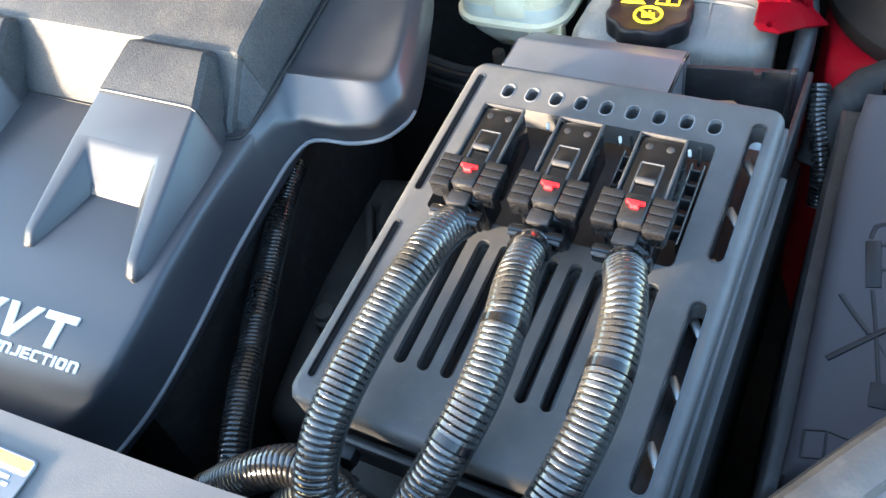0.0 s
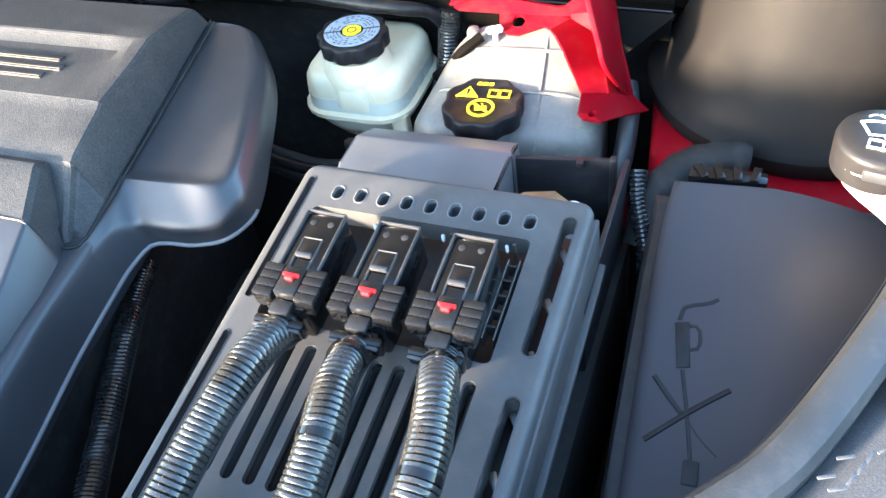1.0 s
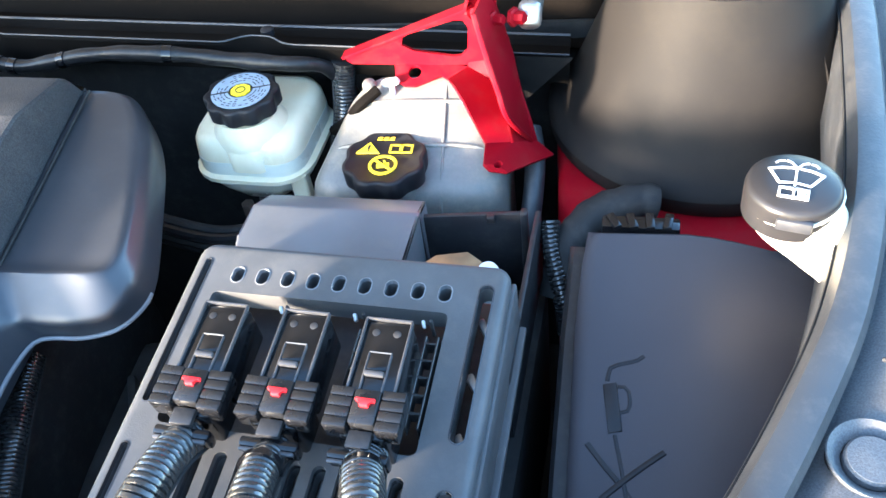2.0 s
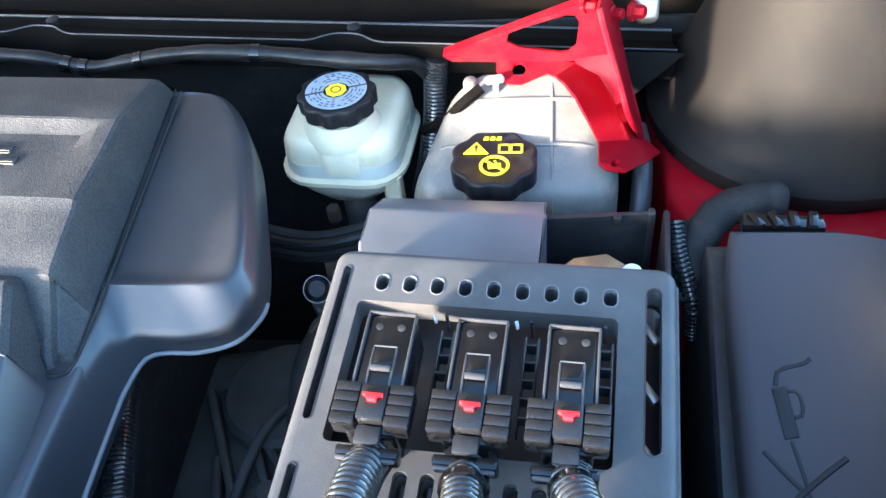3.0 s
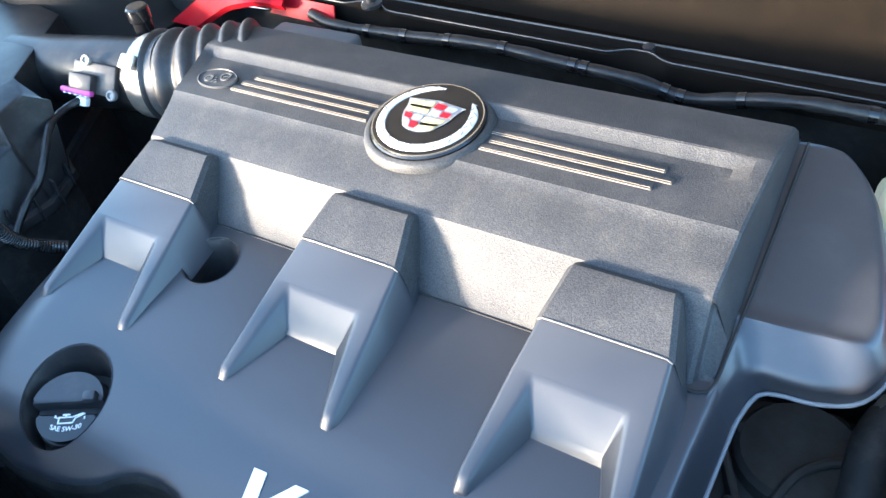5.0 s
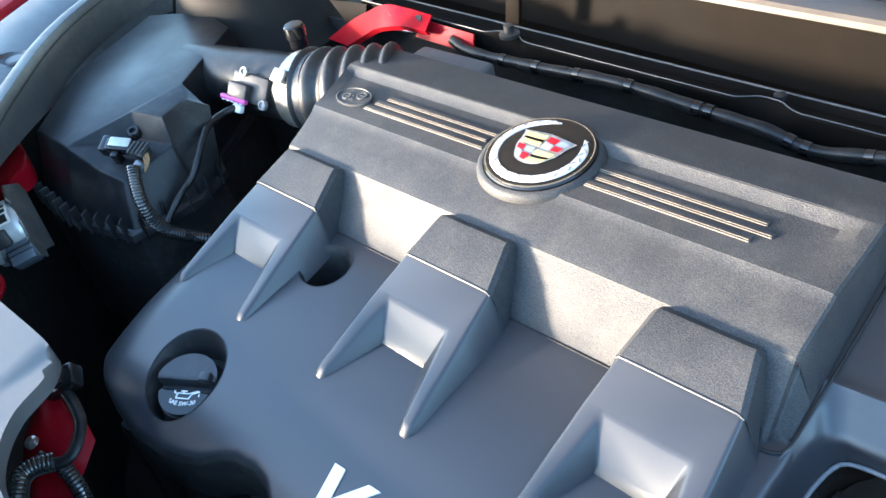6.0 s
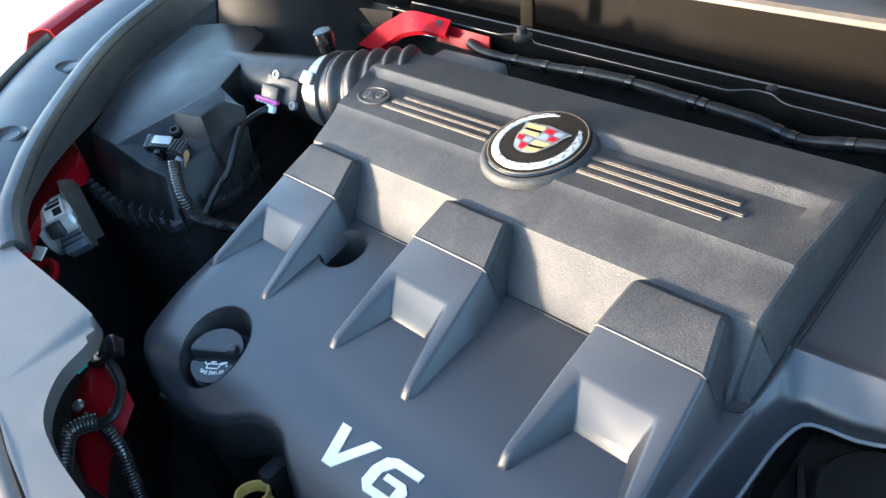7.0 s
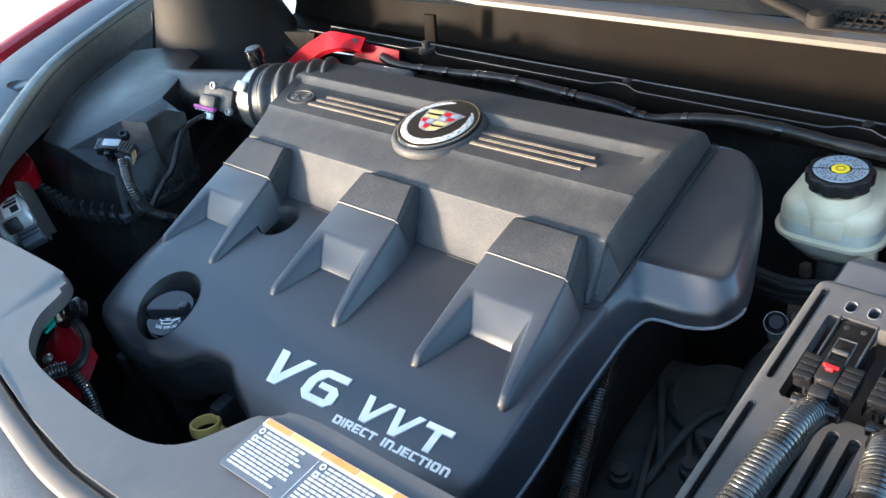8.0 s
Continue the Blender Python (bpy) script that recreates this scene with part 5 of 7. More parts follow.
rbox(bm, (0.0055, 0.008, 0.12), (0.0040, 0.5330, 0.842), 0.002)
part("side_wall", bm, black_plastic, pocket)
bm = bmesh.new()
rbox(bm, (0.076, 0.004, 0.10), (-0.033, 0.530, 0.851), 0.001, (0, 0, 4.0))
rbox(bm, (0.006, 0.005, 0.006), (-0.020, 0.5275, 0.8985), 0.001)
part("rear_wall", bm, black_plastic, pocket)
bm = bmesh.new()
rbox(bm, (0.20, 0.36, 0.18), (-0.092, 0.345, 0.745), 0.006, (0, 0, -4.5))
part("case", bm, dark_part, pocket)
bm = bmesh.new()
prism(bm, [(-0.066, 0.462), (-0.052, 0.476), (-0.030, 0.480), (-0.018, 0.470), (-0.028, 0.458), (-0.05, 0.455)], 0.86, 0.915, 0.003)
part("spacer", bm, brown_fibre, pocket, "brown fibre spacer")
bm = bmesh.new()
lathe(bm, [(0.0075, 0.0), (0.0075, 0.05), (0.006, 0.053), (0.0005, 0.054)], 20, (-0.015, 0.464, 0.862))
part("terminal_cap", bm, white_clip, pocket, "white terminal cap")


# ---- fluid tanks ----
def stack(bm, layers, k=6):
    """Lofts rounded rectangles (x0, y0, x1, y1, r, z)."""
    rings = [[bm.verts.new((x, y, z)) for x, y in rounded(x0, y0, x1, y1, r, k)] for x0, y0, x1, y1, r, z in layers]
    for p, q in zip(rings, rings[1:]):
        n = len(p)
        for i in range(n):
            bm.faces.new((p[i], p[(i + 1) % n], q[(i + 1) % n], q[i]))
    bm.faces.new(rings[0][::-1])
    bm.faces.new(rings[-1])
    return bm


brake = thing("brake_fluid_reservoir", "cream plastic brake fluid reservoir with a black cap", "fluid reservoir", (-0.238, 0.662, 0.0), (0, 0, -4))
bm = bmesh.new()
stack(bm, [(-0.0503, -0.0523, 0.0483, 0.0563, 0.024, 0.878), (-0.050, -0.052, 0.048, 0.056, 0.024, 0.884), (-0.0495, -0.0515, 0.0475, 0.0555, 0.025, 0.892), (-0.046, -0.048, 0.044, 0.052, 0.022, 0.8985), (-0.040, -0.042, 0.038, 0.046, 0.018, 0.901)])
lathe(bm, [(0.033, -0.012), (0.033, -0.002), (0.029, 0.003), (0.027, 0.012), (0.0005, 0.012)], 32, (0.002, -0.022, 0.902))
stack(bm, [(-0.014, -0.056, 0.022, -0.02, 0.010, 0.872), (-0.014, -0.056, 0.022, -0.02, 0.010, 0.890), (-0.010, -0.052, 0.018, -0.02, 0.010, 0.8965)])
part("tank", bm, tank_cream, brake, sharp=50)
bm = stack(bmesh.new(), [(-0.051, -0.053, 0.049, 0.057, 0.025, 0.865), (-0.0505, -0.0525, 0.0485, 0.0565, 0.024, 0.879)])
part("fluid_band", bm, tank_fluid, brake, "pale bluish band where the fluid shows")
bm = bmesh.new()
stack(bm, [(-0.056, -0.058, 0.054, 0.060, 0.032, 0.8605), (-0.056, -0.058, 0.054, 0.060, 0.032, 0.8645), (-0.052, -0.054, 0.050, 0.056, 0.030, 0.866)])
part("flange", bm, tank_cream, brake, "pale weld flange")
bm = bmesh.new()
stack(bm, [(-0.016, -0.024, 0.016, 0.03, 0.012, 0.826), (-0.030, -0.040, 0.028, 0.045, 0.022, 0.830), (-0.047, -0.049, 0.045, 0.053, 0.030, 0.846), (-0.051, -0.053, 0.049, 0.057, 0.029, 0.8605)])
part("sump", bm, tank_fluid, brake, "pale bluish lower half holding the fluid", sharp=50)
bm = bmesh.new()
stack(bm, [(0.034, -0.046, 0.050, -0.034, 0.003, 0.832), (0.034, -0.046, 0.050, -0.034, 0.003, 0.862)])
part("bracket", bm, tank_cream, brake)


def grip_cap(name, parent_thing, at, r, h, lobes):
    b = bmesh.new()
    lathe(b, [(r * 0.86, h * 0.25), (r * 0.93, h * 0.25), (r * 0.985, h * 0.34), (r, h * 0.90), (r * 0.99, h * 0.97), (r * 0.965, h), (r * 0.90, h * 1.005), (r * 0.885, h * 0.99), (0.0005, h * 0.99)], 120, (0, 0, 0), lobes, 0.085)
    o = part(name, b, screw_cap_plastic, parent_thing, "scalloped black screw cap", sharp=40)
    o.matrix_basis = Matrix.Translation(at)
    return o


cap = grip_cap("cap", brake, (0.002, -0.022, 0.912), 0.0322, 0.021, 10)
bm = bmesh.new()
ring_shape(bm, 0.0105, 0.0250, 0.0217, 0.0005, 48)
disc = part("print_disc", bm, print_blue, cap, "pale blue printed ring")
bm = bmesh.new()
lathe(bm, [(0.0088, 0.0214), (0.0088, 0.0224), (0.0005, 0.0225)], 8)
part("print_centre", bm, print_yellow, cap, "yellow printed centre")
bm = bmesh.new()
ring_shape(bm, 0.0036, 0.0044, 0.0226, 0.0002, 24)
for k in range(26):
    a = 2 * math.pi * k / 26
    for rr in (0.0135, 0.0165, 0.0195, 0.0222):
        if random.random() < 0.72:
            rbox(bm, (0.0008, 0.0030 * random.uniform(0.7, 1.1), 0.0003), (rr * math.cos(a), rr * math.sin(a), 0.0223), 0, (0, 0, math.degrees(a)))
for a in (20, 200):
    rbox(bm, (0.0150, 0.0012, 0.0004), (0.0177 * math.cos(radians(a)), 0.0177 * math.sin(radians(a)), 0.0224), 0, (0, 0, a))
part("print_marks", bm, black_plastic, cap, "rows of tiny unreadable print")

coolant = thing("coolant_tank", "white translucent plastic coolant tank with a black warning cap", "coolant tank")


bm = stack(bmesh.new(), [(-0.172, 0.576, -0.020, 0.664, 0.020, 0.765), (-0.178, 0.572, -0.014, 0.668, 0.022, 0.775), (-0.178, 0.572, -0.014, 0.668, 0.022, 0.8605), (-0.176, 0.5735, -0.016, 0.6665, 0.022, 0.870), (-0.171, 0.577, -0.021, 0.663, 0.020, 0.8765), (-0.163, 0.583, -0.029, 0.657, 0.017, 0.8795)], 7)
for v in bm.verts:
    if v.co.z > 0.80:
        v.co.z += 0.62 * (v.co.y - 0.578)
    if v.co.x < -0.10:
        v.co.x += 0.45 * max(0.0, v.co.y - 0.585)
part("tank", bm, tank_white, coolant, sharp=50)
bm = bmesh.new()
for x in (-0.066,):
    sweep(bm, [(x, 0.571, 0.80), (x, 0.571, 0.856), (x, 0.578, 0.875), (x, 0.60, 0.8935), (x, 0.64, 0.9185), (x, 0.655, 0.926)], 0.0013, 8, 0.006)
sweep(bm, [(-0.172, 0.606, 0.880), (-0.165, 0.608, 0.893), (-0.15, 0.610, 0.8995), (-0.05, 0.610, 0.8995), (-0.028, 0.608, 0.893), (-0.02, 0.606, 0.880)], 0.0018, 8, 0.004)
sweep(bm, [(-0.172, 0.640, 0.900), (-0.163, 0.641, 0.914), (-0.145, 0.642, 0.9192), (-0.05, 0.642, 0.9192), (-0.03, 0.641, 0.914), (-0.02, 0.640, 0.900)], 0.0018, 8, 0.004)
for v in bm.verts:
    if v.co.x < -0.10:
        v.co.x += 0.45 * max(0.0, v.co.y - 0.585)
part("moulded_rib", bm, tank_white, coolant, "moulded seams")
bm = bmesh.new()
lathe(bm, [(0.028, -0.03), (0.028, 0.004), (0.025, 0.010), (0.0005, 0.010)], 32, (-0.110, 0.592, 0.884))
part("neck", bm, tank_white, coolant)
bm = bmesh.new()
lathe(bm, [(0.006, 0.0), (0.006, 0.010), (0.0045, 0.013), (0.0005, 0.014)], 20, (-0.131, 0.655, 0.918))
part("vent", bm, tank_white, coolant)
cap = grip_cap("cap", coolant, (-0.110, 0.589, 0.880), 0.0345, 0.025, 8)
TOP = 0.0258
bm = bmesh.new()
tri = [(-0.0235, 0.0035), (-0.0045, 0.0035), (-0.0140, 0.0170)]
flat_shape(bm, tri, TOP)
part("warning_triangle", bm, print_yellow, cap, "yellow warning triangle")
bm = bmesh.new()
flat_shape(bm, [(-0.0147, 0.0072), (-0.0133, 0.0072), (-0.0128, 0.0128), (-0.0152, 0.0128)], TOP + 0.0006, 0.0003)
rbox(bm, (0.0014, 0.0012, 0.0004), (-0.0140, 0.0056, TOP + 0.0008), 0)
part("exclamation_mark", bm, black_plastic, cap)
bm = bmesh.new()
for s in (-1, 1):
    cx = 0.0125 + s * 0.0045
    for bx, by, w, h in ((0, 0.0050, 0.009, 0.0014), (0, 0.0140, 0.009, 0.0014), (-s * 0.0038, 0.0095, 0.0014, 0.010), (s * 0.0042, 0.0095, 0.0016, 0.010)):
        rbox(bm, (w, h, 0.0008), (cx + bx, by + 0.0006 * s * 0, TOP), 0)
part("book_symbol", bm, print_yellow, cap, "yellow open book symbol")
bm = bmesh.new()
for dx in (-0.007, -0.002, 0.003):
    rbox(bm, (0.0040, 0.0014, 0.0006), (dx, 0.0210, TOP), 0)
    rbox(bm, (0.0036, 0.0014, 0.0006), (dx + 0.0004, 0.0232, TOP), 0)
part("small_print", bm, print_yellow, cap, "tiny yellow print that cannot be read")
bm = bmesh.new()
ring_shape(bm, 0.0092, 0.0115, TOP, 0.0006, 40, (0.001, -0.0105))
rbox(bm, (0.0215, 0.0020, 0.0007), (0.001, -0.0105, TOP + 0.0001), 0, (0, 0, -38))
rbox(bm, (0.010, 0.0050, 0.0006), (0.001, -0.0110, TOP), 0.0, (0, 0, 10))
rbox(bm, (0.0016, 0.0100, 0.0006), (0.003, -0.0095, TOP), 0.0, (0, 0, 25))
part("prohibition_symbol", bm, print_yellow, cap, "yellow prohibition circle")


# ---- hood hinges ----
def bracket_right():
    t = thing("hinge_bracket", "glossy red painted hood hinge bracket bolted above the coolant tank", "hinge bracket")

    def plate(outline, y0, y1):
        b = bmesh.new()
        f = [b.verts.new((x, y0 - 0.06 * (x + 0.1), z)) for x, z in outline]
        g = [b.verts.new((x, y1 - 0.06 * (x + 0.1), z)) for x, z in outline]
        k = len(outline)
        b.faces.new(f)
        b.faces.new(g[::-1])
        for i in range(k):
            b.faces.new((f[i], g[i], g[(i + 1) % k], f[(i + 1) % k]))
        return b
    arm = [(-0.152, 0.949), (-0.1505, 0.941), (-0.146, 0.9385), (-0.100, 0.9385), (-0.061, 0.9395), (-0.024, 0.941), (-0.020, 1.045), (-0.030, 1.050), (-0.0465, 0.9935)]
    hole = [(-0.1015, 0.957), (-0.100, 0.964), (-0.094, 0.9675), (-0.056, 0.9805), (-0.049, 0.9800), (-0.0455, 0.9740), (-0.0475, 0.954), (-0.053, 0.9485), (-0.060, 0.9475), (-0.092, 0.9520)]
    part("arm", carve(plate(arm, 0.6665, 0.6695), plate(hole, 0.64, 0.70)), red_paint, t, sharp=30)
    b = bmesh.new()
    line = [(-0.152, 0.949), (-0.0465, 0.9935), (-0.030, 1.050)]
    for (xa, za), (xb, zb) in zip(line, line[1:]):
        ya, yb = 0.668 - 0.06 * (xa + 0.1), 0.668 - 0.06 * (xb + 0.1)
        b.faces.new([b.verts.new(v) for v in ((xa, ya + 0.002, za), (xb, yb + 0.002, zb), (xb, yb - 0.010, zb + 0.001), (xa, ya - 0.010, za + 0.001))])
    bmesh.ops.remove_doubles(b, verts=b.verts, dist=0.0005)
    shell(b, 0.0022)
    part("flange", b, red_paint, t)
    b = bmesh.new()
    # tab with the hole, curved front face, folded right flange and flat foot
    left = [(-0.1085, 0.668, 0.9300), (-0.1070, 0.657, 0.9285), (-0.1000, 0.6505, 0.9280), (-0.0900, 0.6490, 0.9285), (-0.0800, 0.6540, 0.9300), (-0.0700, 0.6590, 0.9315), (-0.0635, 0.6500, 0.9340), (-0.0571, 0.6370, 0.9361), (-0.0488, 0.6230, 0.9325), (-0.0419, 0.6140, 0.9235), (-0.0345, 0.6070, 0.9120), (-0.0312, 0.6040, 0.9055)]
    ridge = [(-0.1085, 0.670, 0.9385), (-0.1070, 0.670, 0.9385), (-0.1000, 0.670, 0.9385), (-0.0900, 0.670, 0.9390), (-0.0800, 0.669, 0.9385), (-0.0690, 0.668, 0.9380), (-0.0480, 0.664, 0.9370), (-0.0295, 0.659, 0.9275), (-0.0230, 0.649, 0.9205), (-0.0182, 0.6355, 0.9160), (-0.0132, 0.618, 0.9122), (-0.0086, 0.6015, 0.9090)]
    outer = [(-0.0480, 0.6675, 0.9480), (-0.0110, 0.664, 0.9500), (-0.0073, 0.655, 0.9361), (-0.0030, 0.6450, 0.9200), (0.0018, 0.640, 0.9015), (0.0065, 0.634, 0.8837)]
    L, R, O = ([b.verts.new(v) for v in q] for q in (left, ridge, outer))
    for i in range(len(L) - 1):
        b.faces.new((L[i], L[i + 1], R[i + 1], R[i]))
    for i in range(5):
        b.faces.new((R[i + 6], R[i + 7], O[i + 1], O[i]))
    foot = [b.verts.new(v) for v in ((0.0205, 0.6330, 0.8700), (0.0040, 0.5920, 0.8950), (-0.0122, 0.5752, 0.9000), (-0.0259, 0.5778, 0.9000), (-0.0313, 0.5850, 0.9000))]
    b.faces.new((L[-1], R[-1], O[-1], *foot))
    shell(b, 0.0022)
    bmesh.ops.recalc_face_normals(b, faces=b.faces)
    hl = bmesh.new()
    lathe(hl, [(0.0055, -0.02), (0.0055, 0.02)], 20, (-0.092, 0.6600, 0.932))
    lathe(hl, [(0.0032, -0.02), (0.0032, 0.02)], 14, (-0.0190, 0.5830, 0.900))
    part("leg", carve(b, hl), red_paint, t, sharp=24)
    part("bead", sweep(bmesh.new(), [(x, y - 0.001, z + 0.001) for x, y, z in ridge[8:]], 0.0016, 8, 0.004), red_paint, t, "pressed bead")
    # side flange that stands forward of the leg, with a rolled edge
    edge = [(-0.0340, 0.6220, 1.0100), (-0.0294, 0.6153, 0.9943), (-0.0214, 0.6039, 0.9710), (-0.0167, 0.5987, 0.9576), (-0.0109, 0.5952, 0.9384), (0.0030, 0.6250, 0.8930)]
    root = [(-0.0280, 0.6640, 1.0100), (-0.0180, 0.6640, 0.9800), (-0.0110, 0.6640, 0.9500), (-0.0073, 0.6550, 0.9361), (-0.0030, 0.6450, 0.9200), (0.0065, 0.6340, 0.8840)]
    b = bmesh.new()
    E, Q = [b.verts.new(v) for v in edge], [b.verts.new(v) for v in root]
    for i in range(5):
        b.faces.new((E[i], E[i + 1], Q[i + 1], Q[i]))
    shell(b, 0.002)
    part("side_flange", b, red_paint, t, sharp=60)
    part("rolled_edge", sweep(bmesh.new(), edge, 0.0024, 8, 0.005), red_paint, t)
    for (x, y, z), r in (((-0.040, 0.6600, 0.990), 0.0042), ((-0.0215, 0.648, 0.990), 0.0042), ((-0.006, 0.650, 0.990), 0.0050)):
        b = bmesh.new()
        lathe(b, [(r * 1.5, -0.004), (r * 1.5, -0.001), (r, 0.0), (r, 0.006), (r * 0.8, 0.0075), (0.0005, 0.0075)], 6)
        o = part("bolt", b, red_paint, t, "painted hexagon bolt")
        o.matrix_basis = pose(x, y, z, 80, 0, 60)
    return t


bracket_right()
t = thing("hood_strut", "dusty metal gas strut end beside the hood hinge", "gas strut")
bm = bmesh.new()
sweep(bm, [(0.004, 0.668, 0.985), (0.010, 0.690, 1.03), (0.022, 0.745, 1.14)], 0.0085, 14, 0.01)
part("tube", bm, cast_metal, t)
bm = bmesh.new()
rbox(bm, (0.018, 0.016, 0.022), (0.003, 0.664, 0.984), 0.006, (-20, 0, 0), 3)
part("socket", bm, steel, t, "metal ball socket")

left_hinge = thing("hinge_bracket", "red painted hood hinge bracket behind the engine cover", "hinge bracket")
bm = bmesh.new()
hi = [(-1.1434, 0.722, 0.9093), (-1.0882, 0.722, 0.9429), (-1.0475, 0.722, 0.9629), (-1.0132, 0.722, 0.977), (-0.978, 0.722, 0.9763), (-0.9367, 0.722, 0.9727)]
lo = [(-1.0928, 0.712, 0.9133), (-1.056, 0.71, 0.9339), (-1.0205, 0.707, 0.9521), (-0.9742, 0.704, 0.9634), (-0.9331, 0.704, 0.9628)]
hi = smooth_line(hi, 0.006)[0]
lo = smooth_line(lo, 0.006)[0]
k = min(len(hi), len(lo))
hi, lo = [hi[int(i * (len(hi) - 1) / (k - 1))] for i in range(k)], [lo[int(i * (len(lo) - 1) / (k - 1))] for i in range(k)]
A = [bm.verts.new(v) for v in lo]
B = [bm.verts.new(v) for v in hi]
C = [bm.verts.new((x, y + 0.004, z - 0.006)) for x, y, z in lo]
for i in range(k - 1):
    bm.faces.new((A[i], A[i + 1], B[i + 1], B[i]))
    bm.faces.new((A[i], C[i], C[i + 1], A[i + 1]))
shell(bm, 0.0025)
part("leg", bm, red_paint, left_hinge, sharp=40)
# bolt holes are solid discs, their inner shade put into a dark colour
for x, y, z in ((-0.953, 0.713, 0.9696), (-0.9983, 0.716, 0.9716)):
    bm = lathe(bmesh.new(), [(0.0060, -0.002), (0.0060, 0.0022), (0.0005, 0.0022)], 18)
    o = part("hole_disc", bm, dark_part, left_hinge, "disc with a bolt hole's shade put into its dark colour")
    o.matrix_basis = pose(x, y, z, 38, 0, 0)


bm = bmesh.new()
bm.faces.new([bm.verts.new(v) for v in [(-0.9526, 0.724, 0.9649), (-0.8739, 0.722, 0.9595), (-0.8703, 0.712, 0.9386), (-0.9624, 0.714, 0.9457)]])
shell(bm, 0.0025)
part("rear_flange", bm, red_paint, left_hinge)


# ---- fuse box and washer filler ----
fuse = thing("fuse_box", "dark grey fuse box cover with an embossed jump lead symbol", "fuse box")


def fuse_z(x, y):
    z = 0.896 + 0.225 * (y - 0.378)
    return z - 1.0 * max(0.0, x - 0.112) ** 1.5 - 0.25 * max(0.0, 0.245 - y)


def slab(outline_pairs, zf, drop, r, cols=22, rows=40):
    """A curved lid over a plan given as left and right edges by y."""
    b = bmesh.new()
    grid = []
    ys = np.linspace(outline_pairs[0][0], outline_pairs[-1][0], rows)
    for y in ys:
        x0 = float(np.interp(y, [p[0] for p in outline_pairs], [p[1] for p in outline_pairs]))
        x1 = float(np.interp(y, [p[0] for p in outline_pairs], [p[2] for p in outline_pairs]))
        row = []
        for i in range(cols):
            u = i / (cols - 1)
            u = 0.5 - 0.5 * math.cos(math.pi * u)
            x = x0 + (x1 - x0) * u
            e = min(x - x0, x1 - x, y - ys[0], ys[-1] - y)
            row.append(b.verts.new((x, y, zf(x, y) - r * max(0.0, 1 - e / r) ** 2)))
        grid.append(row)
    for p, q in zip(grid, grid[1:]):
        for i in range(cols - 1):
            b.faces.new((p[i], p[i + 1], q[i + 1], q[i]))
    border = grid[0][:] + [g[-1] for g in grid[1:]] + grid[-1][-2::-1] + [g[0] for g in grid[-2:0:-1]]
    low = [b.verts.new((v.co.x, v.co.y, v.co.z - drop)) for v in border]
    k = len(border)
    for i in range(k):
        b.faces.new((border[i], border[(i + 1) % k], low[(i + 1) % k], low[i]))
    return b


part("cover", slab([(0.247, 0.037, 0.150), (0.28, 0.039, 0.185), (0.35, 0.041, 0.225), (0.43, 0.043, 0.250), (0.47, 0.046, 0.255), (0.498, 0.050, 0.255)], fuse_z, 0.03, 0.007), fuse_plastic, fuse, sharp=50)
part("rim", slab([(0.240, 0.026, 0.100), (0.28, 0.028, 0.120), (0.35, 0.030, 0.155), (0.43, 0.033, 0.185), (0.505, 0.038, 0.19)], lambda x, y: fuse_z(min(x, 0.105), y) - 0.026, 0.20, 0.004), black_plastic, fuse, "black lower rim")


def embossed(name, pts, r):
    b = bmesh.new()
    sweep(b, [(x, y, fuse_z(x, y) - 0.0002) for x, y in pts], r, 8, 0.004, 0.6)
    return part(name, b, screw_cap_plastic, fuse)


embossed("cable_mark", [(0.0629, 0.3895), (0.0640, 0.395), (0.0658, 0.3987), (0.0743, 0.4017), (0.0800, 0.4030), (0.0847, 0.4065)], 0.0014)
bm = bmesh.new()
prism(bm, [(0.0638, 0.3579), (0.0717, 0.3594), (0.0684, 0.3888), (0.0604, 0.3870)], lambda x, y: fuse_z(x, y) - 0.003, lambda x, y: fuse_z(x, y) + 0.0010, 0.0005)
part("clamp_mark", bm, screw_cap_plastic, fuse, "raised clamp symbol")
embossed("loop_mark", [(0.0690, 0.3865), (0.0745, 0.3860), (0.0762, 0.3800), (0.0756, 0.3725), (0.0708, 0.3706)], 0.0013)
embossed("cross_mark", [(0.0495, 0.3119), (0.0712, 0.3306), (0.0830, 0.3400), (0.0951, 0.3489)], 0.0019)
embossed("cross_mark", [(0.0517, 0.3515), (0.0610, 0.3400), (0.0690, 0.3310)], 0.0018)
embossed("lead_mark", [(0.0675, 0.3572), (0.0721, 0.3323), (0.0764, 0.3042)], 0.0013)
embossed("lead_mark", [(0.0712, 0.3300), (0.0800, 0.3180), (0.0905, 0.3084)], 0.0007)
bm = bmesh.new()
prism(bm, rounded(0.0725, 0.290, 0.0815, 0.304, 0.001), lambda x, y: fuse_z(x, y) - 0.003, lambda x, y: fuse_z(x, y) + 0.0008, 0.0004)
part("plug_mark", bm, screw_cap_plastic, fuse)
bm = bmesh.new()
for a, b2 in (((0.036, 0.243), (0.036, 0.258)), ((0.036, 0.258), (0.047, 0.260)), ((0.047, 0.260), (0.058, 0.258)), ((0.058, 0.258), (0.058, 0.243)), ((0.047, 0.260), (0.047, 0.245)), ((0.036, 0.243), (0.047, 0.245)), ((0.047, 0.245), (0.058, 0.243))):
    a, b2 = (a[0] + 0.008, a[1] + 0.012), (b2[0] + 0.008, b2[1] + 0.012)
    sweep(bm, [(*a, fuse_z(*a)), (*b2, fuse_z(*b2))], 0.0007, 6, 0.01)
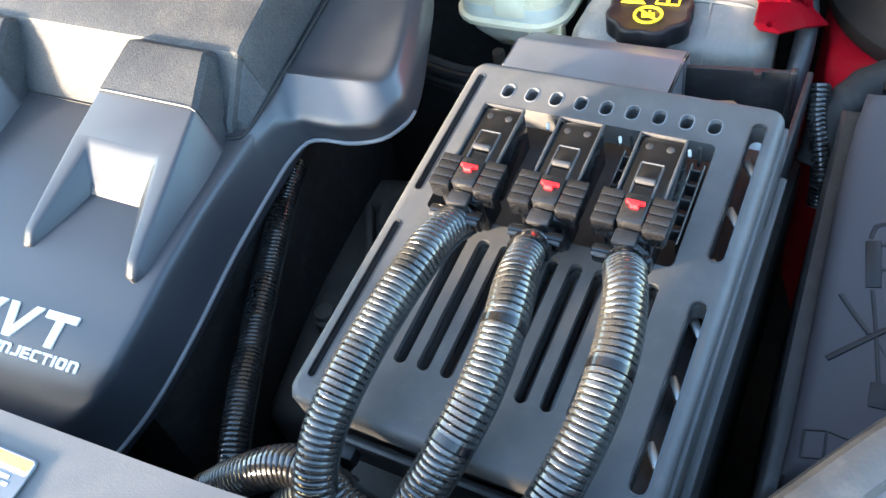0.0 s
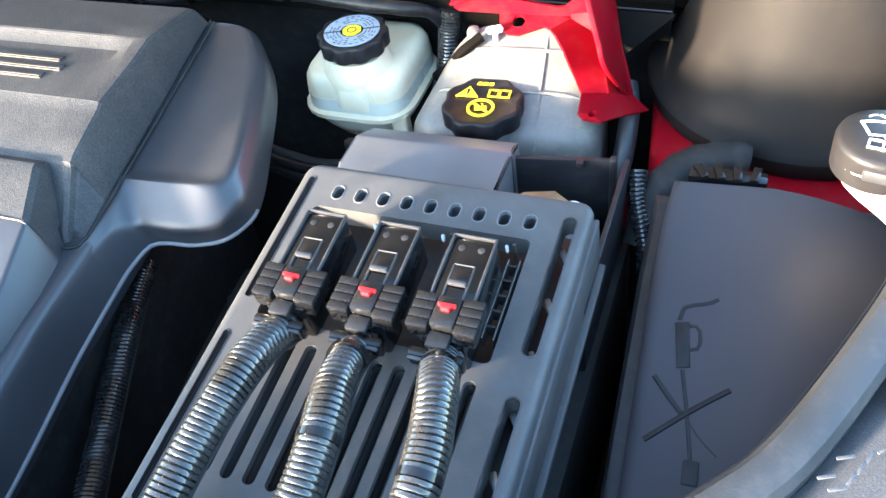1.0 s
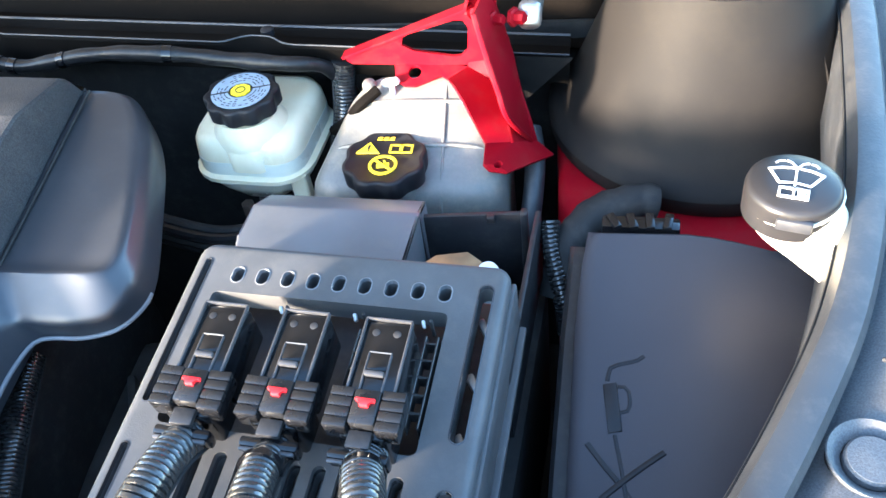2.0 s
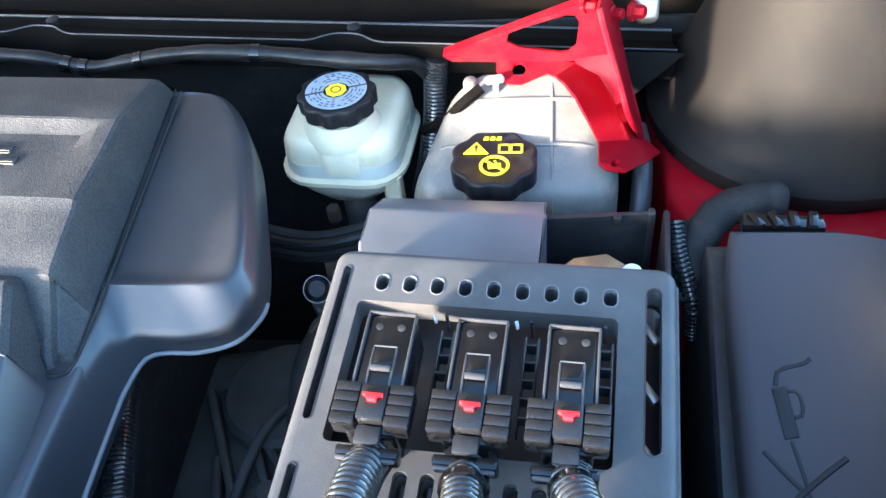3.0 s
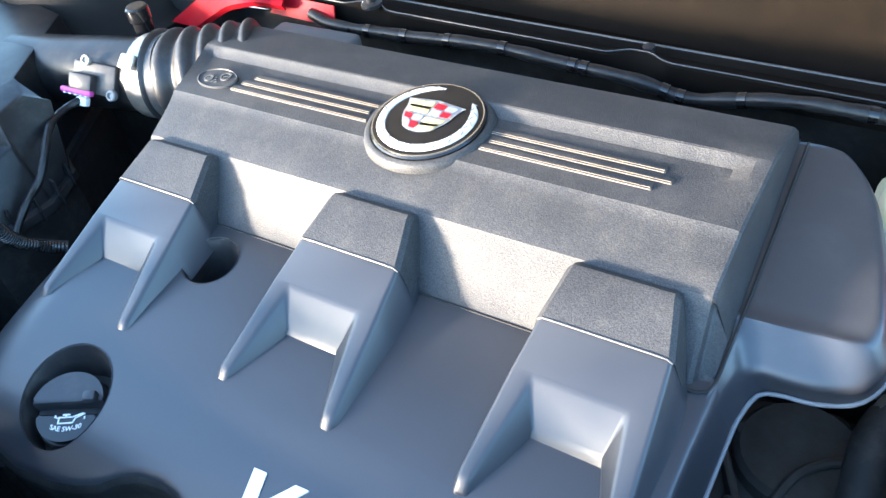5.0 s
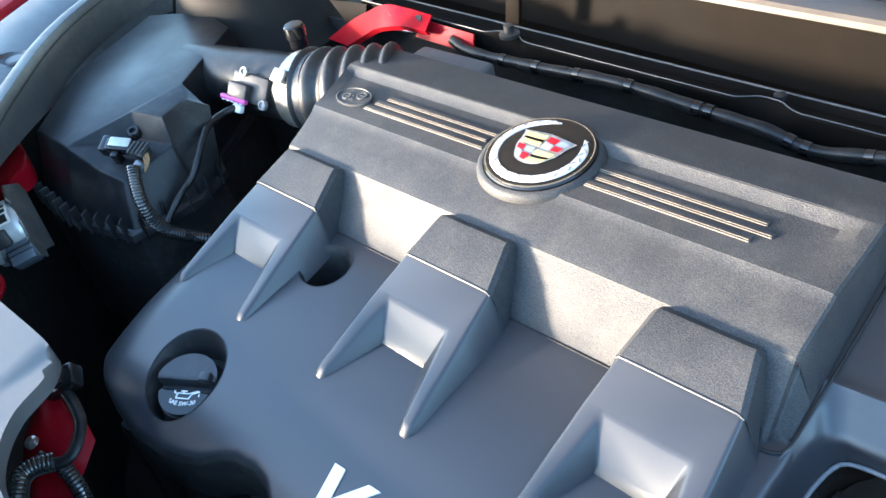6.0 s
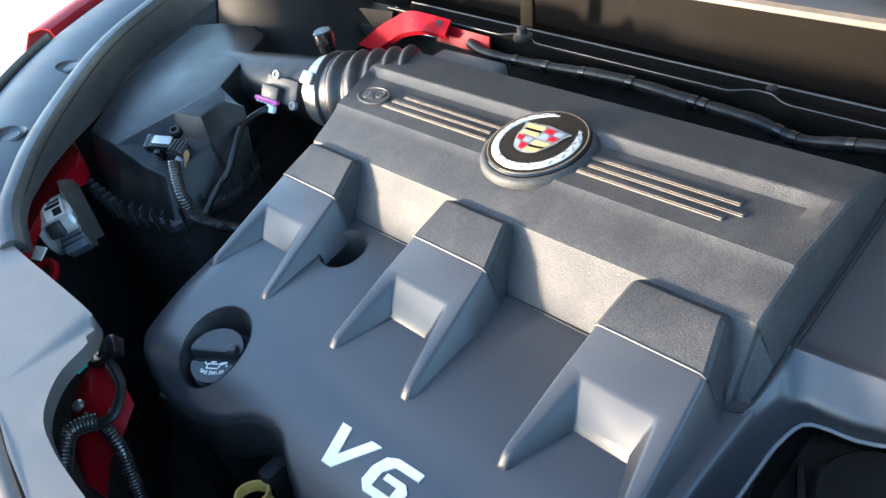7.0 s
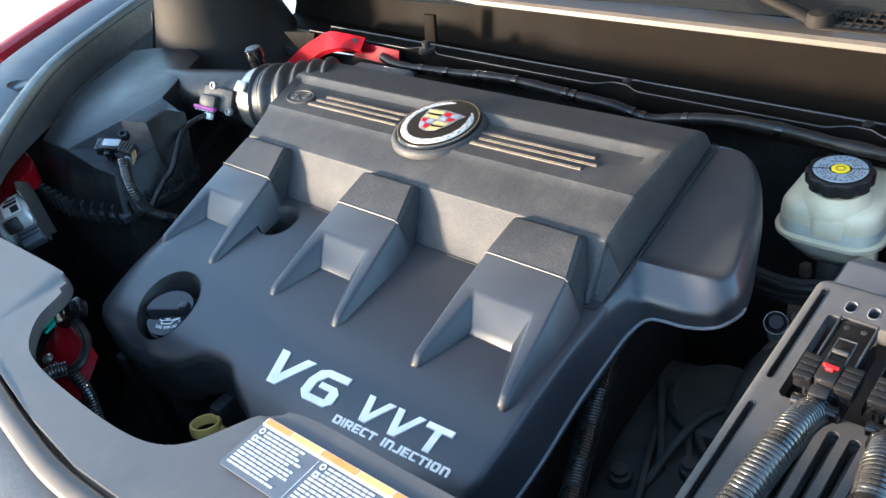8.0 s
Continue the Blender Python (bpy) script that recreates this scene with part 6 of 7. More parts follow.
part("book_mark", bm, screw_cap_plastic, fuse, "raised open book symbol")
bm = bmesh.new()
rbox(bm, (0.052, 0.012, 0.016), (0.085, 0.507, 0.910), 0.002, (0, 0, -3))
for i in range(4):
    rbox(bm, (0.006, 0.014, 0.004), (0.067 + 0.012 * i, 0.506, 0.919), 0.001, (0, 0, 25 - 12 * i))
part("hinge_clip", bm, gloss_plastic, fuse, "black latch clips")

washer = thing("washer_filler", "cream washer fluid filler neck with a grey push-on cap", "washer filler")
bm = bmesh.new()
sweep(bm, [(0.164, 0.463, 0.984), (0.167, 0.462, 0.974), (0.184, 0.456, 0.954), (0.200, 0.450, 0.930), (0.208, 0.447, 0.88)], lambda s, w: 0.0272 - 0.015 * min(1.0, s / (0.62 * w)), 28, 0.004)
part("neck", bm, neck_cream, washer)
bm = bmesh.new()
lathe(bm, [(0.0295, -0.012), (0.0300, 0.0), (0.0300, 0.006), (0.0292, 0.0085), (0.0265, 0.0102), (0.016, 0.0114), (0.0005, 0.0116)], 48)
cap = part("cap", bm, mark_plastic, washer, "smooth dark grey cap", sharp=50)
cap.matrix_basis = pose(0.163, 0.463, 0.984, 0, 0, -14) @ Matrix.Diagonal((0.88, 0.88, 1, 1))
bm = bmesh.new()
rbox(bm, (0.022, 0.006, 0.008), (0.004, -0.0288, 0.001), 0.002)
part("tab", bm, cap_plastic, cap)
bm = bmesh.new()
stroke(bm, [(-0.0165, 0.0075), (-0.009, 0.0105), (0.0, 0.0115), (0.009, 0.0105), (0.0165, 0.0075), (0.0095, -0.0045), (0.0, -0.0030), (-0.0095, -0.0045), (-0.0165, 0.0075)], 0.0017, 0.0113)
for k in range(4):
    stroke(bm, [(0.0, -0.006 + 0.0048 * k), (0.0, -0.0032 + 0.0048 * k)], 0.0013, 0.0116)
for s in (-1, 1):
    stroke(bm, [(s * 0.001, 0.013), (s * 0.0035, 0.0165), (s * 0.0065, 0.018)], 0.0013, 0.0112)
    stroke(bm, [(s * 0.0085, 0.0180), (s * 0.0115, 0.0170), (s * 0.0128, 0.0150)], 0.0013, 0.0108)
part("washer_symbol", bm, print_white, cap, "white windscreen washer symbol")
bm = bmesh.new()
stroke(bm, [(-0.0085, -0.0095), (-0.002, -0.0090), (0.0, -0.0098), (0.002, -0.0090), (0.0085, -0.0095), (0.0085, -0.0175), (0.002, -0.0170), (0.0, -0.0178), (-0.002, -0.0170), (-0.0085, -0.0175), (-0.0085, -0.0095)], 0.0015, 0.0118)
stroke(bm, [(0.0, -0.0098), (0.0, -0.0178)], 0.0013, 0.0119)
for y in (-0.0120, -0.0148):
    stroke(bm, [(0.0025, y), (0.0068, y)], 0.0010, 0.0118)
part("book_symbol", bm, print_white, cap, "white open book symbol")

# fasteners and marks on the rail panels
for x, y, z in PINS:
    t = thing("push_pin", "round grey push pin in a dish of the rail panel", "push pin", (x, y, z))
    bm = bmesh.new()
    lathe(bm, [(0.0138, -0.0065), (0.0165, -0.0045), (0.0188, -0.0020), (0.0205, -0.0008), (0.0212, -0.0014), (0.0205, -0.0045), (0.0160, -0.0090), (0.0138, -0.0105)], 40, closed=True)
    part("dish", bm, rail_plastic, t)
    bm = bmesh.new()
    lathe(bm, [(0.0132, -0.012), (0.0130, -0.0035), (0.0118, -0.0020), (0.0005, -0.0015)], 32)
    part("head", bm, rail_plastic, t)
bm = bmesh.new()
sweep(bm, [(0.1905, 0.3560, 0.9755), (0.215, 0.3440, 0.9775), (0.30, 0.300, 0.9790)], 0.0012, 6, 0.02)
tagged(part("panel_joint", bm, dark_part), "dark joint line across the grey rail panel", "joint")
bm = bmesh.new()
for dx, dy, a in ((0, 0, 60), (0.004, 0.006, 60), (0.008, 0.012, 60), (0.014, 0.017, 40), (-0.006, -0.006, 20), (-0.010, -0.001, 20), (-0.002, 0.010, 20)):
    rbox(bm, (0.008, 0.0016, 0.001), (0.138 + dx, 0.252 + dy, 0.9765), 0.0003, (0, 0, a))
tagged(part("rail_mark", bm, rail_plastic), "small raised lamp adjustment mark on the rail panel", "raised mark")


# ---- loom along the cowl and hoses behind the tray ----
loom = thing("cowl_loom", "taped black wiring loom along the cowl", "wiring loom")
LINE = [(-0.905, 0.716, 0.950), (-0.865, 0.706, 0.945), (-0.772, 0.700, 0.947), (-0.667, 0.693, 0.953), (-0.578, 0.688, 0.947), (-0.522, 0.684, 0.944), (-0.497, 0.683, 0.940), (-0.462, 0.680, 0.934), (-0.423, 0.678, 0.940), (-0.395, 0.676, 0.946),
        (-0.361, 0.674, 0.950), (-0.322, 0.672, 0.950), (-0.294, 0.674, 0.947), (-0.250, 0.674, 0.941), (-0.206, 0.672, 0.938), (-0.178, 0.686, 0.925), (-0.165, 0.703, 0.890), (-0.16, 0.705, 0.85)]
bm = sweep(bmesh.new(), LINE, lambda s, w: 0.0066 + 0.0004 * math.sin(s * 160) + 0.0004 * math.sin(s * 67), 14, 0.004)
part("sleeve", bm, loom_tape, loom)
line, _ = smooth_line(LINE, 0.004)
for k in (22, 34, 48, 64, 83, 86, 106, 110, 124, 150):
    if k + 3 < len(line):
        part("tape", sweep(bmesh.new(), [tuple(q) for q in line[k - 1:k + 2]], 0.0076, 14, 0.003), gloss_plastic, loom, "cable tie and tape")
bm = bmesh.new()
rbox(bm, (0.11, 0.035, 0.022), (-0.865, 0.662, 0.947), 0.006, (0, 0, -3), 3)
tagged(part("breather_box", bm, panel_plastic), "smooth grey plastic breather box behind the engine cover", "plastic box")
t = thing("cowl_post", "dark dusty plastic post standing on the cowl ledge", "post")
bm = bmesh.new()
rbox(bm, (0.022, 0.006, 0.042), (-0.853, 0.775, 0.974), 0.003, (-12, 0, 0), 3)
part("stalk", bm, cowl_brown, t, "dusty brown flat stalk")
bm = bmesh.new()
lathe(bm, [(0.012, 0), (0.012, 0.004), (0.006, 0.006), (0.006, 0.014), (0.0005, 0.015)], 16, (-0.832, 0.735, 0.958))
part("stud", bm, black_plastic, t)
for x in (-0.515, -0.235):
    bm = bmesh.new()
    lathe(bm, [(0.006, -0.004), (0.006, 0.0015), (0.004, 0.0025), (0.0005, 0.003)], 16, (x, ledge(x)[0][0] + 0.024, ledge(x)[0][1] - 0.0015))
    tagged(part("cowl_stud", bm, screw_cap_plastic), "small black plastic stud on the cowl ledge", "stud")

conduit("ribbed_conduit", [(-0.162, 0.694, 0.925), (-0.164, 0.690, 0.905), (-0.166, 0.676, 0.875), (-0.172, 0.655, 0.845), (-0.185, 0.63, 0.80)], 0.0105, "black ribbed cable conduit dropping between the two tanks")
t = thing("sensor_lead", "black lead with a white clip behind the coolant tank", "sensor lead")
bm = sweep(bmesh.new(), [(-0.176, 0.668, 0.87), (-0.1525, 0.642, 0.9), (-0.1376, 0.638, 0.9185), (-0.1214, 0.645, 0.9295)], 0.0045, 10, 0.004)
part("lead", bm, cowl_plastic, t)
bm = bmesh.new()
rbox(bm, (0.017, 0.005, 0.006), (-0.1115, 0.651, 0.9325), 0.0015, (20, -25, -20))
rbox(bm, (0.004, 0.004, 0.010), (-0.110, 0.648, 0.926), 0.0012, (0, 0, -20))
part("clip", bm, white_clip, t, "white plastic clip")

bundle = thing("hose_bundle", "braided black hoses between brake reservoir and tray", "hose bundle")
for i in range(6):
    z0 = 0.821 + 0.007 * (i % 3)
    bm = sweep(bmesh.new(), [(-0.36, 0.585 + 0.008 * (i // 3), z0 + 0.01), (-0.31, 0.572 + 0.010 * (i // 3), z0), (-0.26, 0.566 + 0.010 * (i // 3), z0 - 0.004), (-0.21, 0.575 + 0.010 * (i // 3), z0 + 0.002), (-0.17, 0.60, z0)], 0.0052, 10, 0.006)
    part("hose", bm, dark_part if i % 2 else loom_tape, bundle)
t = thing("pipe_union", "dull silver hydraulic pipe union below the brake reservoir", "pipe union")
bm = bmesh.new()
lathe(bm, [(0.0145, -0.06), (0.0145, 0.002), (0.0135, 0.004), (0.0135, 0.012), (0.0125, 0.014), (0.0005, 0.014)], 24, (-0.236, 0.636, 0.818))
part("barrel", bm, cast_metal, t)
bm = bmesh.new()
lathe(bm, [(0.0065, 0), (0.0065, 0.012), (0.0055, 0.014), (0.0005, 0.014)], 6, (-0.258, 0.622, 0.808))
part("nut", bm, rusty, t)

t = thing("coolant_hose", "thick black rubber hose running down beside the tray", "rubber hose")
bm = sweep(bmesh.new(), [(-0.195, 0.540, 0.798), (-0.217, 0.521, 0.800), (-0.241, 0.498, 0.797), (-0.252, 0.473, 0.788), (-0.253, 0.439, 0.770), (-0.252, 0.410, 0.750), (-0.250, 0.34, 0.71)], 0.0165, 18, 0.008)
part("hose", bm, dark_part, t)
bm = bmesh.new()
lathe(bm, [(0.016, -0.004), (0.0185, -0.004), (0.0185, 0.004), (0.016, 0.004)], 28, closed=True)
o = part("hose_clamp", bm, cast_metal, t, "dull ring clamp")
o.matrix_basis = pose(-0.241, 0.498, 0.797, 60, 0, 40)
t = thing("foil_hose", "short hose wrapped in crinkled foil below the reservoir", "wrapped hose")
bm = sweep(bmesh.new(), [(-0.262, 0.548, 0.772), (-0.245, 0.552, 0.782), (-0.222, 0.556, 0.790), (-0.20, 0.562, 0.795)], lambda s, w: 0.0155 + 0.0012 * math.sin(s * 700) + 0.001 * math.sin(s * 311), 20, 0.003)
part("foil", bm, cast_metal, t)
t = thing("ribbed_duct", "dull ribbed metal duct beside the thick hose", "duct")
bm = sweep(bmesh.new(), [(-0.236, 0.475, 0.735), (-0.226, 0.455, 0.745), (-0.218, 0.435, 0.742), (-0.212, 0.41, 0.73)], lambda s, w: 0.014 + 0.0018 * math.sin(s * 620), 20, 0.002)
part("duct", bm, cast_metal, t)
t = thing("reservoir_bracket", "rust-brown sheet metal bracket below the brake reservoir", "bracket")
bm = bmesh.new()
rbox(bm, (0.030, 0.004, 0.075), (-0.242, 0.566, 0.790), 0.0015, (-18, 0, 12))
part("plate", bm, rusty, t)
bm = lathe(bmesh.new(), [(0.005, 0), (0.005, 0.004), (0.0005, 0.004)], 6)
o = part("bolt", bm, steel, t)
o.matrix_basis = pose(-0.246, 0.560, 0.802, 75, 0, 12)

t = thing("hose_fitting", "black hose fitting with a white ring deep in the bay", "hose fitting", (-0.261, 0.545, 0.800), (40, 0, 20))
bm = bmesh.new()
lathe(bm, [(0.0114, -0.0004), (0.0119, -0.0004), (0.0119, 0.0003), (0.0114, 0.0003)], 32, closed=True)
part("ring", bm, white_clip, t, "white plastic ring")
bm = bmesh.new()
lathe(bm, [(0.0100, -0.03), (0.0100, 0.004), (0.007, 0.007), (0.0005, 0.007)], 24)
part("body", bm, black_plastic, t)

gear = thing("gearbox_housing", "oily cast aluminium gearbox housing deep in the bay", "gearbox")
bm = bmesh.new()
rbox(bm, (0.15, 0.30, 0.10), (-0.315, 0.42, 0.645), 0.02, (0, 0, 8), 3)
lathe(bm, [(0.055, -0.03), (0.055, 0.01), (0.050, 0.016), (0.0005, 0.018)], 28, (-0.300, 0.50, 0.70))
part("case", bm, cast_metal, gear)
for (x, y, rot) in ((-0.345, 0.45, 25), (-0.31, 0.44, 25), (-0.28, 0.42, 40), (-0.33, 0.38, 15)):
    bm = bmesh.new()
    rbox(bm, (0.008, 0.12, 0.020), (x, y, 0.700), 0.003, (0, 0, rot))
    part("web", bm, cast_metal, gear)
for x, y in ((-0.292, 0.405), (-0.350, 0.365), (-0.262, 0.462), (-0.345, 0.505)):
    bm = bmesh.new()
    lathe(bm, [(0.012, 0), (0.012, 0.012), (0.009, 0.014), (0.009, 0.020), (0.0005, 0.021)], 12, (x, y, 0.695))
    part("bolt_boss", bm, cast_metal, gear)
t = thing("metal_pipe", "thin bent metal pipe over the gearbox", "pipe")
bm = sweep(bmesh.new(), [(-0.262, 0.497, 0.722), (-0.280, 0.488, 0.722), (-0.299, 0.467, 0.722), (-0.312, 0.430, 0.718), (-0.325, 0.37, 0.70)], 0.0045, 10, 0.006)
part("pipe", bm, cast_metal, t)
conduit("ribbed_conduit", [(-0.385, 0.44, 0.82), (-0.372, 0.385, 0.815), (-0.350, 0.30, 0.80), (-0.330, 0.24, 0.795), (-0.316, 0.200, 0.79), (-0.305, 0.16, 0.77)], 0.0115, "dull black ribbed cable conduit beside the engine")
for (x, y, z, s) in ((-0.285, 0.26, 0.74, 0.03), (-0.27, 0.20, 0.72, 0.035), (-0.30, 0.31, 0.71, 0.03), (-0.25, 0.15, 0.74, 0.03), (-0.29, 0.15, 0.70, 0.04)):
    bm = rbox(bmesh.new(), (s, s * 1.2, s), (x, y, z), 0.006, (10, 20, 30), 2)
    tagged(part("engine_bracket", bm, dark_part), "sooty dark metal bracket deep beside the engine", "bracket")

# duct and cable behind the fuse box
t = thing("flexible_duct", "black cloth-wrapped cable duct behind the fuse box", "cable duct")
bm = sweep(bmesh.new(), [(0.028, 0.500, 0.845), (0.036, 0.525, 0.872), (0.055, 0.548, 0.885), (0.085, 0.560, 0.888), (0.10, 0.562, 0.885)], lambda s, w: 0.0135 + 0.0006 * math.sin(s * 400), 16, 0.004, 0.8)
part("sleeve", bm, dark_part, t)
conduit("ribbed_conduit", [(0.022, 0.535, 0.890), (0.024, 0.520, 0.876), (0.029, 0.506, 0.862), (0.034, 0.494, 0.846), (0.036, 0.488, 0.82)], 0.0075, "thin black ribbed conduit with frayed tape beside the fuse box")
t = thing("drain_hose", "dark grey hose between coolant tank and strut tower", "rubber hose")
bm = sweep(bmesh.new(), [(0.002, 0.650, 0.885), (0.006, 0.628, 0.872), (0.005, 0.600, 0.850), (0.000, 0.575, 0.82)], 0.0085, 14, 0.006)
part("hose", bm, rubber, t)

# ---- label on the front panel ----
label = thing("warning_label", "grey and orange warning label on the radiator cover", "label", (-0.4875, 0.1045, 0.9722), (0, 0, -2))
bm = bmesh.new()
prism(bm, rounded(0.0, -0.050, 0.200, 0.0, 0.003), -0.0006, 0.0005)
sheet = part("sheet", bm, label_grey, label)
bm = bmesh.new()
prism(bm, rounded(0.001, -0.0085, 0.199, -0.0008, 0.002), 0.0004, 0.0009)
band = part("heading_band", bm, print_white, sheet, "white heading band")
for xa, xb, mt in ((0.0020, 0.0300, label_orange), (0.0310, 0.0610, label_yellow), (0.0625, 0.0985, label_orange), (0.0995, 0.1310, label_yellow), (0.1325, 0.1985, label_orange)):
    bm = bmesh.new()
    prism(bm, rounded(xa, -0.0066, xb, -0.0012, 0.0008), 0.0006, 0.0012)
    part("heading_field", bm, mt, band)
bm = bmesh.new()
for col, (xa, xb) in enumerate(((0.004, 0.062), (0.070, 0.130), (0.136, 0.196))):
    y = -0.0115
    for r in range(11):
        w = (xb - xa) * random.uniform(0.72, 1.0)
        x = xa + (0.007 if r in (0, 1) else 0)
        while x < xa + w - 0.003:
            ww = random.uniform(0.003, 0.009)
            rbox(bm, (min(ww, xa + w - x), 0.0017, 0.0003), (x + min(ww, xa + w - x) / 2, y, 0.0006), 0)
            x += ww + 0.0011
        y -= 0.0033
part("small_print", bm, label_print, sheet, "rows of white print that cannot be read")
bm = bmesh.new()
for xa in (0.0055, 0.0715):
    ring_shape(bm, 0.0014, 0.0026, 0.0006, 0.0003, 20, (xa + 0.001, -0.0125))
    ring_shape(bm, 0.0014, 0.0026, 0.0006, 0.0003, 20, (xa + 0.001, -0.0200))
part("round_symbol", bm, label_print, sheet, "small round white symbols")
bm = bmesh.new()
for x in (0.066, 0.133):
    rbox(bm, (0.0005, 0.038, 0.0003), (x, -0.029, 0.0006), 0)
part("divider", bm, label_print, sheet)

# ---- air box and intake ----
airbox = thing("air_box", "black plastic air filter box with a sloping front", "air filter box")
bm = bmesh.new()
A = {k: bm.verts.new(v) for k, v in dict(c=(-1.205, 0.612, 0.968), n=(-1.137, 0.482, 0.966), m=(-1.112, 0.468, 0.958), d=(-1.100, 0.423, 0.960), e=(-1.150, 0.414, 0.961), f=(-1.185, 0.338, 0.947),
     l=(-1.270, 0.345, 0.945), p=(-1.345, 0.450, 0.955), q=(-1.380, 0.600, 0.965), b=(-1.290, 0.635, 0.968), e2=(-1.140, 0.404, 0.929), r=(-1.068, 0.466, 0.957), g=(-1.084, 0.414, 0.931), h=(-1.098, 0.350, 0.918), h2=(-1.1262, 0.3423, 0.926),
     c0=(-1.185, 0.612, 0.868), n0=(-1.118, 0.478, 0.868), m0=(-1.088, 0.464, 0.868), g0=(-1.066, 0.412, 0.868), h0=(-1.082, 0.328, 0.868), f0=(-1.178, 0.310, 0.868), l0=(-1.275, 0.320, 0.868), p0=(-1.360, 0.440, 0.868), q0=(-1.390, 0.600, 0.868), b0=(-1.290, 0.645, 0.868)).items()}
for loop in ("cn e f l p q b".replace(" ", ""), "n m d e", "f e e2", "e d g e2", "f e2 g h h2", "c c0 n0 n", "n r m", "n n0 m0 r", "m r m0 g0 g d", "g g0 h0 h", "h h0 f0 h2", "h2 f0 f", "f f0 l0 l", "l l0 p0 p", "p p0 q0 q", "q q0 b0 b", "b b0 c0 c"):
    bm.faces.new([A[k] for k in (loop.split() if " " in loop else list(loop))])
bmesh.ops.recalc_face_normals(bm, faces=bm.faces)
bmesh.ops.bevel(bm, geom=[e for e in bm.edges if len(e.link_faces) == 2], offset=0.003, segments=2, affect="EDGES", profile=0.5, clamp_overlap=True)
part("lid", bm, airbox_plastic, airbox, sharp=25)
RIM = [(-1.185, 0.612), (-1.118, 0.478), (-1.088, 0.464), (-1.066, 0.412), (-1.082, 0.328), (-1.178, 0.310), (-1.275, 0.320), (-1.360, 0.440), (-1.390, 0.600), (-1.290, 0.645)]
bm = bmesh.new()
prism(bm, [(-1.22 + (x + 1.22) * 1.06, 0.46 + (y - 0.46) * 1.06) for x, y in RIM], 0.858, 0.868, 0.002)
part("flange", bm, black_plastic, airbox)
bm = bmesh.new()
prism(bm, [(-1.22 + (x + 1.22) * 0.98, 0.46 + (y - 0.46) * 0.98) for x, y in RIM], 0.64, 0.860, 0.002)
part("lower_case", bm, dark_part, airbox)
for (xa, ya), (xb, yb), k in ((RIM[3], RIM[4], 3), (RIM[4], RIM[5], 5), (RIM[5], RIM[6], 5), (RIM[2], RIM[3], 2)):
    for i in range(k):
        u = (i + 0.5) / k
        x, y = xa + (xb - xa) * u, ya + (yb - ya) * u
        dx, dy = (x + 1.22) * 0.05, (y - 0.46) * 0.05
        bm = bmesh.new()
        rbox(bm, (0.0022, 0.012, 0.030), (x + dx, y + dy, 0.872), 0.0008, (0, 0, math.degrees(math.atan2(dy, dx)) + 90), 1)
        part("stiffening_web", bm, black_plastic, airbox)
bm = bmesh.new()
sweep(bm, [(-1.225, 0.552, 0.926), (-1.15, 0.556, 0.930), (-1.08, 0.562, 0.935), (-1.008, 0.566, 0.938)], 0.041, 28, 0.02)
part("outlet_tube", bm, airbox_plastic, airbox)
bm = bmesh.new()
sweep(bm, [(-1.018, 0.566, 0.938), (-0.996, 0.567, 0.939)], 0.0465, 32, 0.01)
clampb = part("hose_clamp", bm, steel, airbox, "bright steel band clamp")
bm = bmesh.new()
rbox(bm, (0.020, 0.016, 0.010), (-1.007, 0.532, 0.975), 0.002, (40, 0, 0))
part("clamp_screw", bm, steel, clampb)
bellows = thing("intake_bellows", "black rubber intake bellows behind the engine cover", "bellows")
bm = sweep(bmesh.new(), [(-1.000, 0.567, 0.939), (-0.97, 0.574, 0.941), (-0.94, 0.588, 0.942), (-0.90, 0.61, 0.942)], lambda s, w: 0.0435 + 0.008 * (0.5 + 0.5 * math.cos(s * 2 * math.pi / 0.021)) ** 0.7, 32, 0.0016)
part("hose", bm, black_plastic, bellows, sharp=60)
part("cuff", sweep(bmesh.new(), [(-0.997, 0.567, 0.939), (-0.990, 0.5685, 0.939), (-0.984, 0.570, 0.940)], 0.0475, 32, 0.004), rubber, bellows, "smooth rubber cuff")
bm = bmesh.new()
lathe(bm, [(0.011, 0), (0.011, 0.012), (0.013, 0.014), (0.013, 0.028), (0.011, 0.030), (0.0005, 0.030)], 16, (-1.055, 0.605, 0.968))
tagged(part("bleed_plug", bm, gloss_plastic), "round black plug on the intake tube", "plug")

maf = thing("air_flow_sensor", "black air flow sensor with a magenta clip on the intake tube", "sensor", (-1.062, 0.523, 0.953), (58, 6, 6))
bm = bmesh.new()
rbox(bm, (0.056, 0.034, 0.012), (0.004, 0.0, 0.0), 0.003)
rbox(bm, (0.030, 0.020, 0.016), (-0.006, -0.006, 0.008), 0.003)
part("body", bm, black_plastic, maf)
bm = bmesh.new()
rbox(bm, (0.040, 0.006, 0.007), (-0.010, -0.016, 0.013), 0.0015)
part("clip", bm, magenta_clip, maf, "magenta locking clip")
bm = bmesh.new()
for i in range(5):
    rbox(bm, (0.003, 0.0015, 0.0072), (-0.024 + 0.007 * i, -0.0195, 0.013), 0.0004, seg=1)
part("clip_slot", bm, print_white, maf)
for x, y in ((-0.006, 0.018), (0.030, -0.014)):
    bm = bmesh.new()
    lathe(bm, [(0.0060, 0), (0.0060, 0.0045), (0.0050, 0.0055), (0.0036, 0.0055), (0.0032, 0.0035), (0.0005, 0.0035)], 16, (x, y, 0.004))
    part("screw", bm, rim_grey, maf)
bm = bmesh.new()
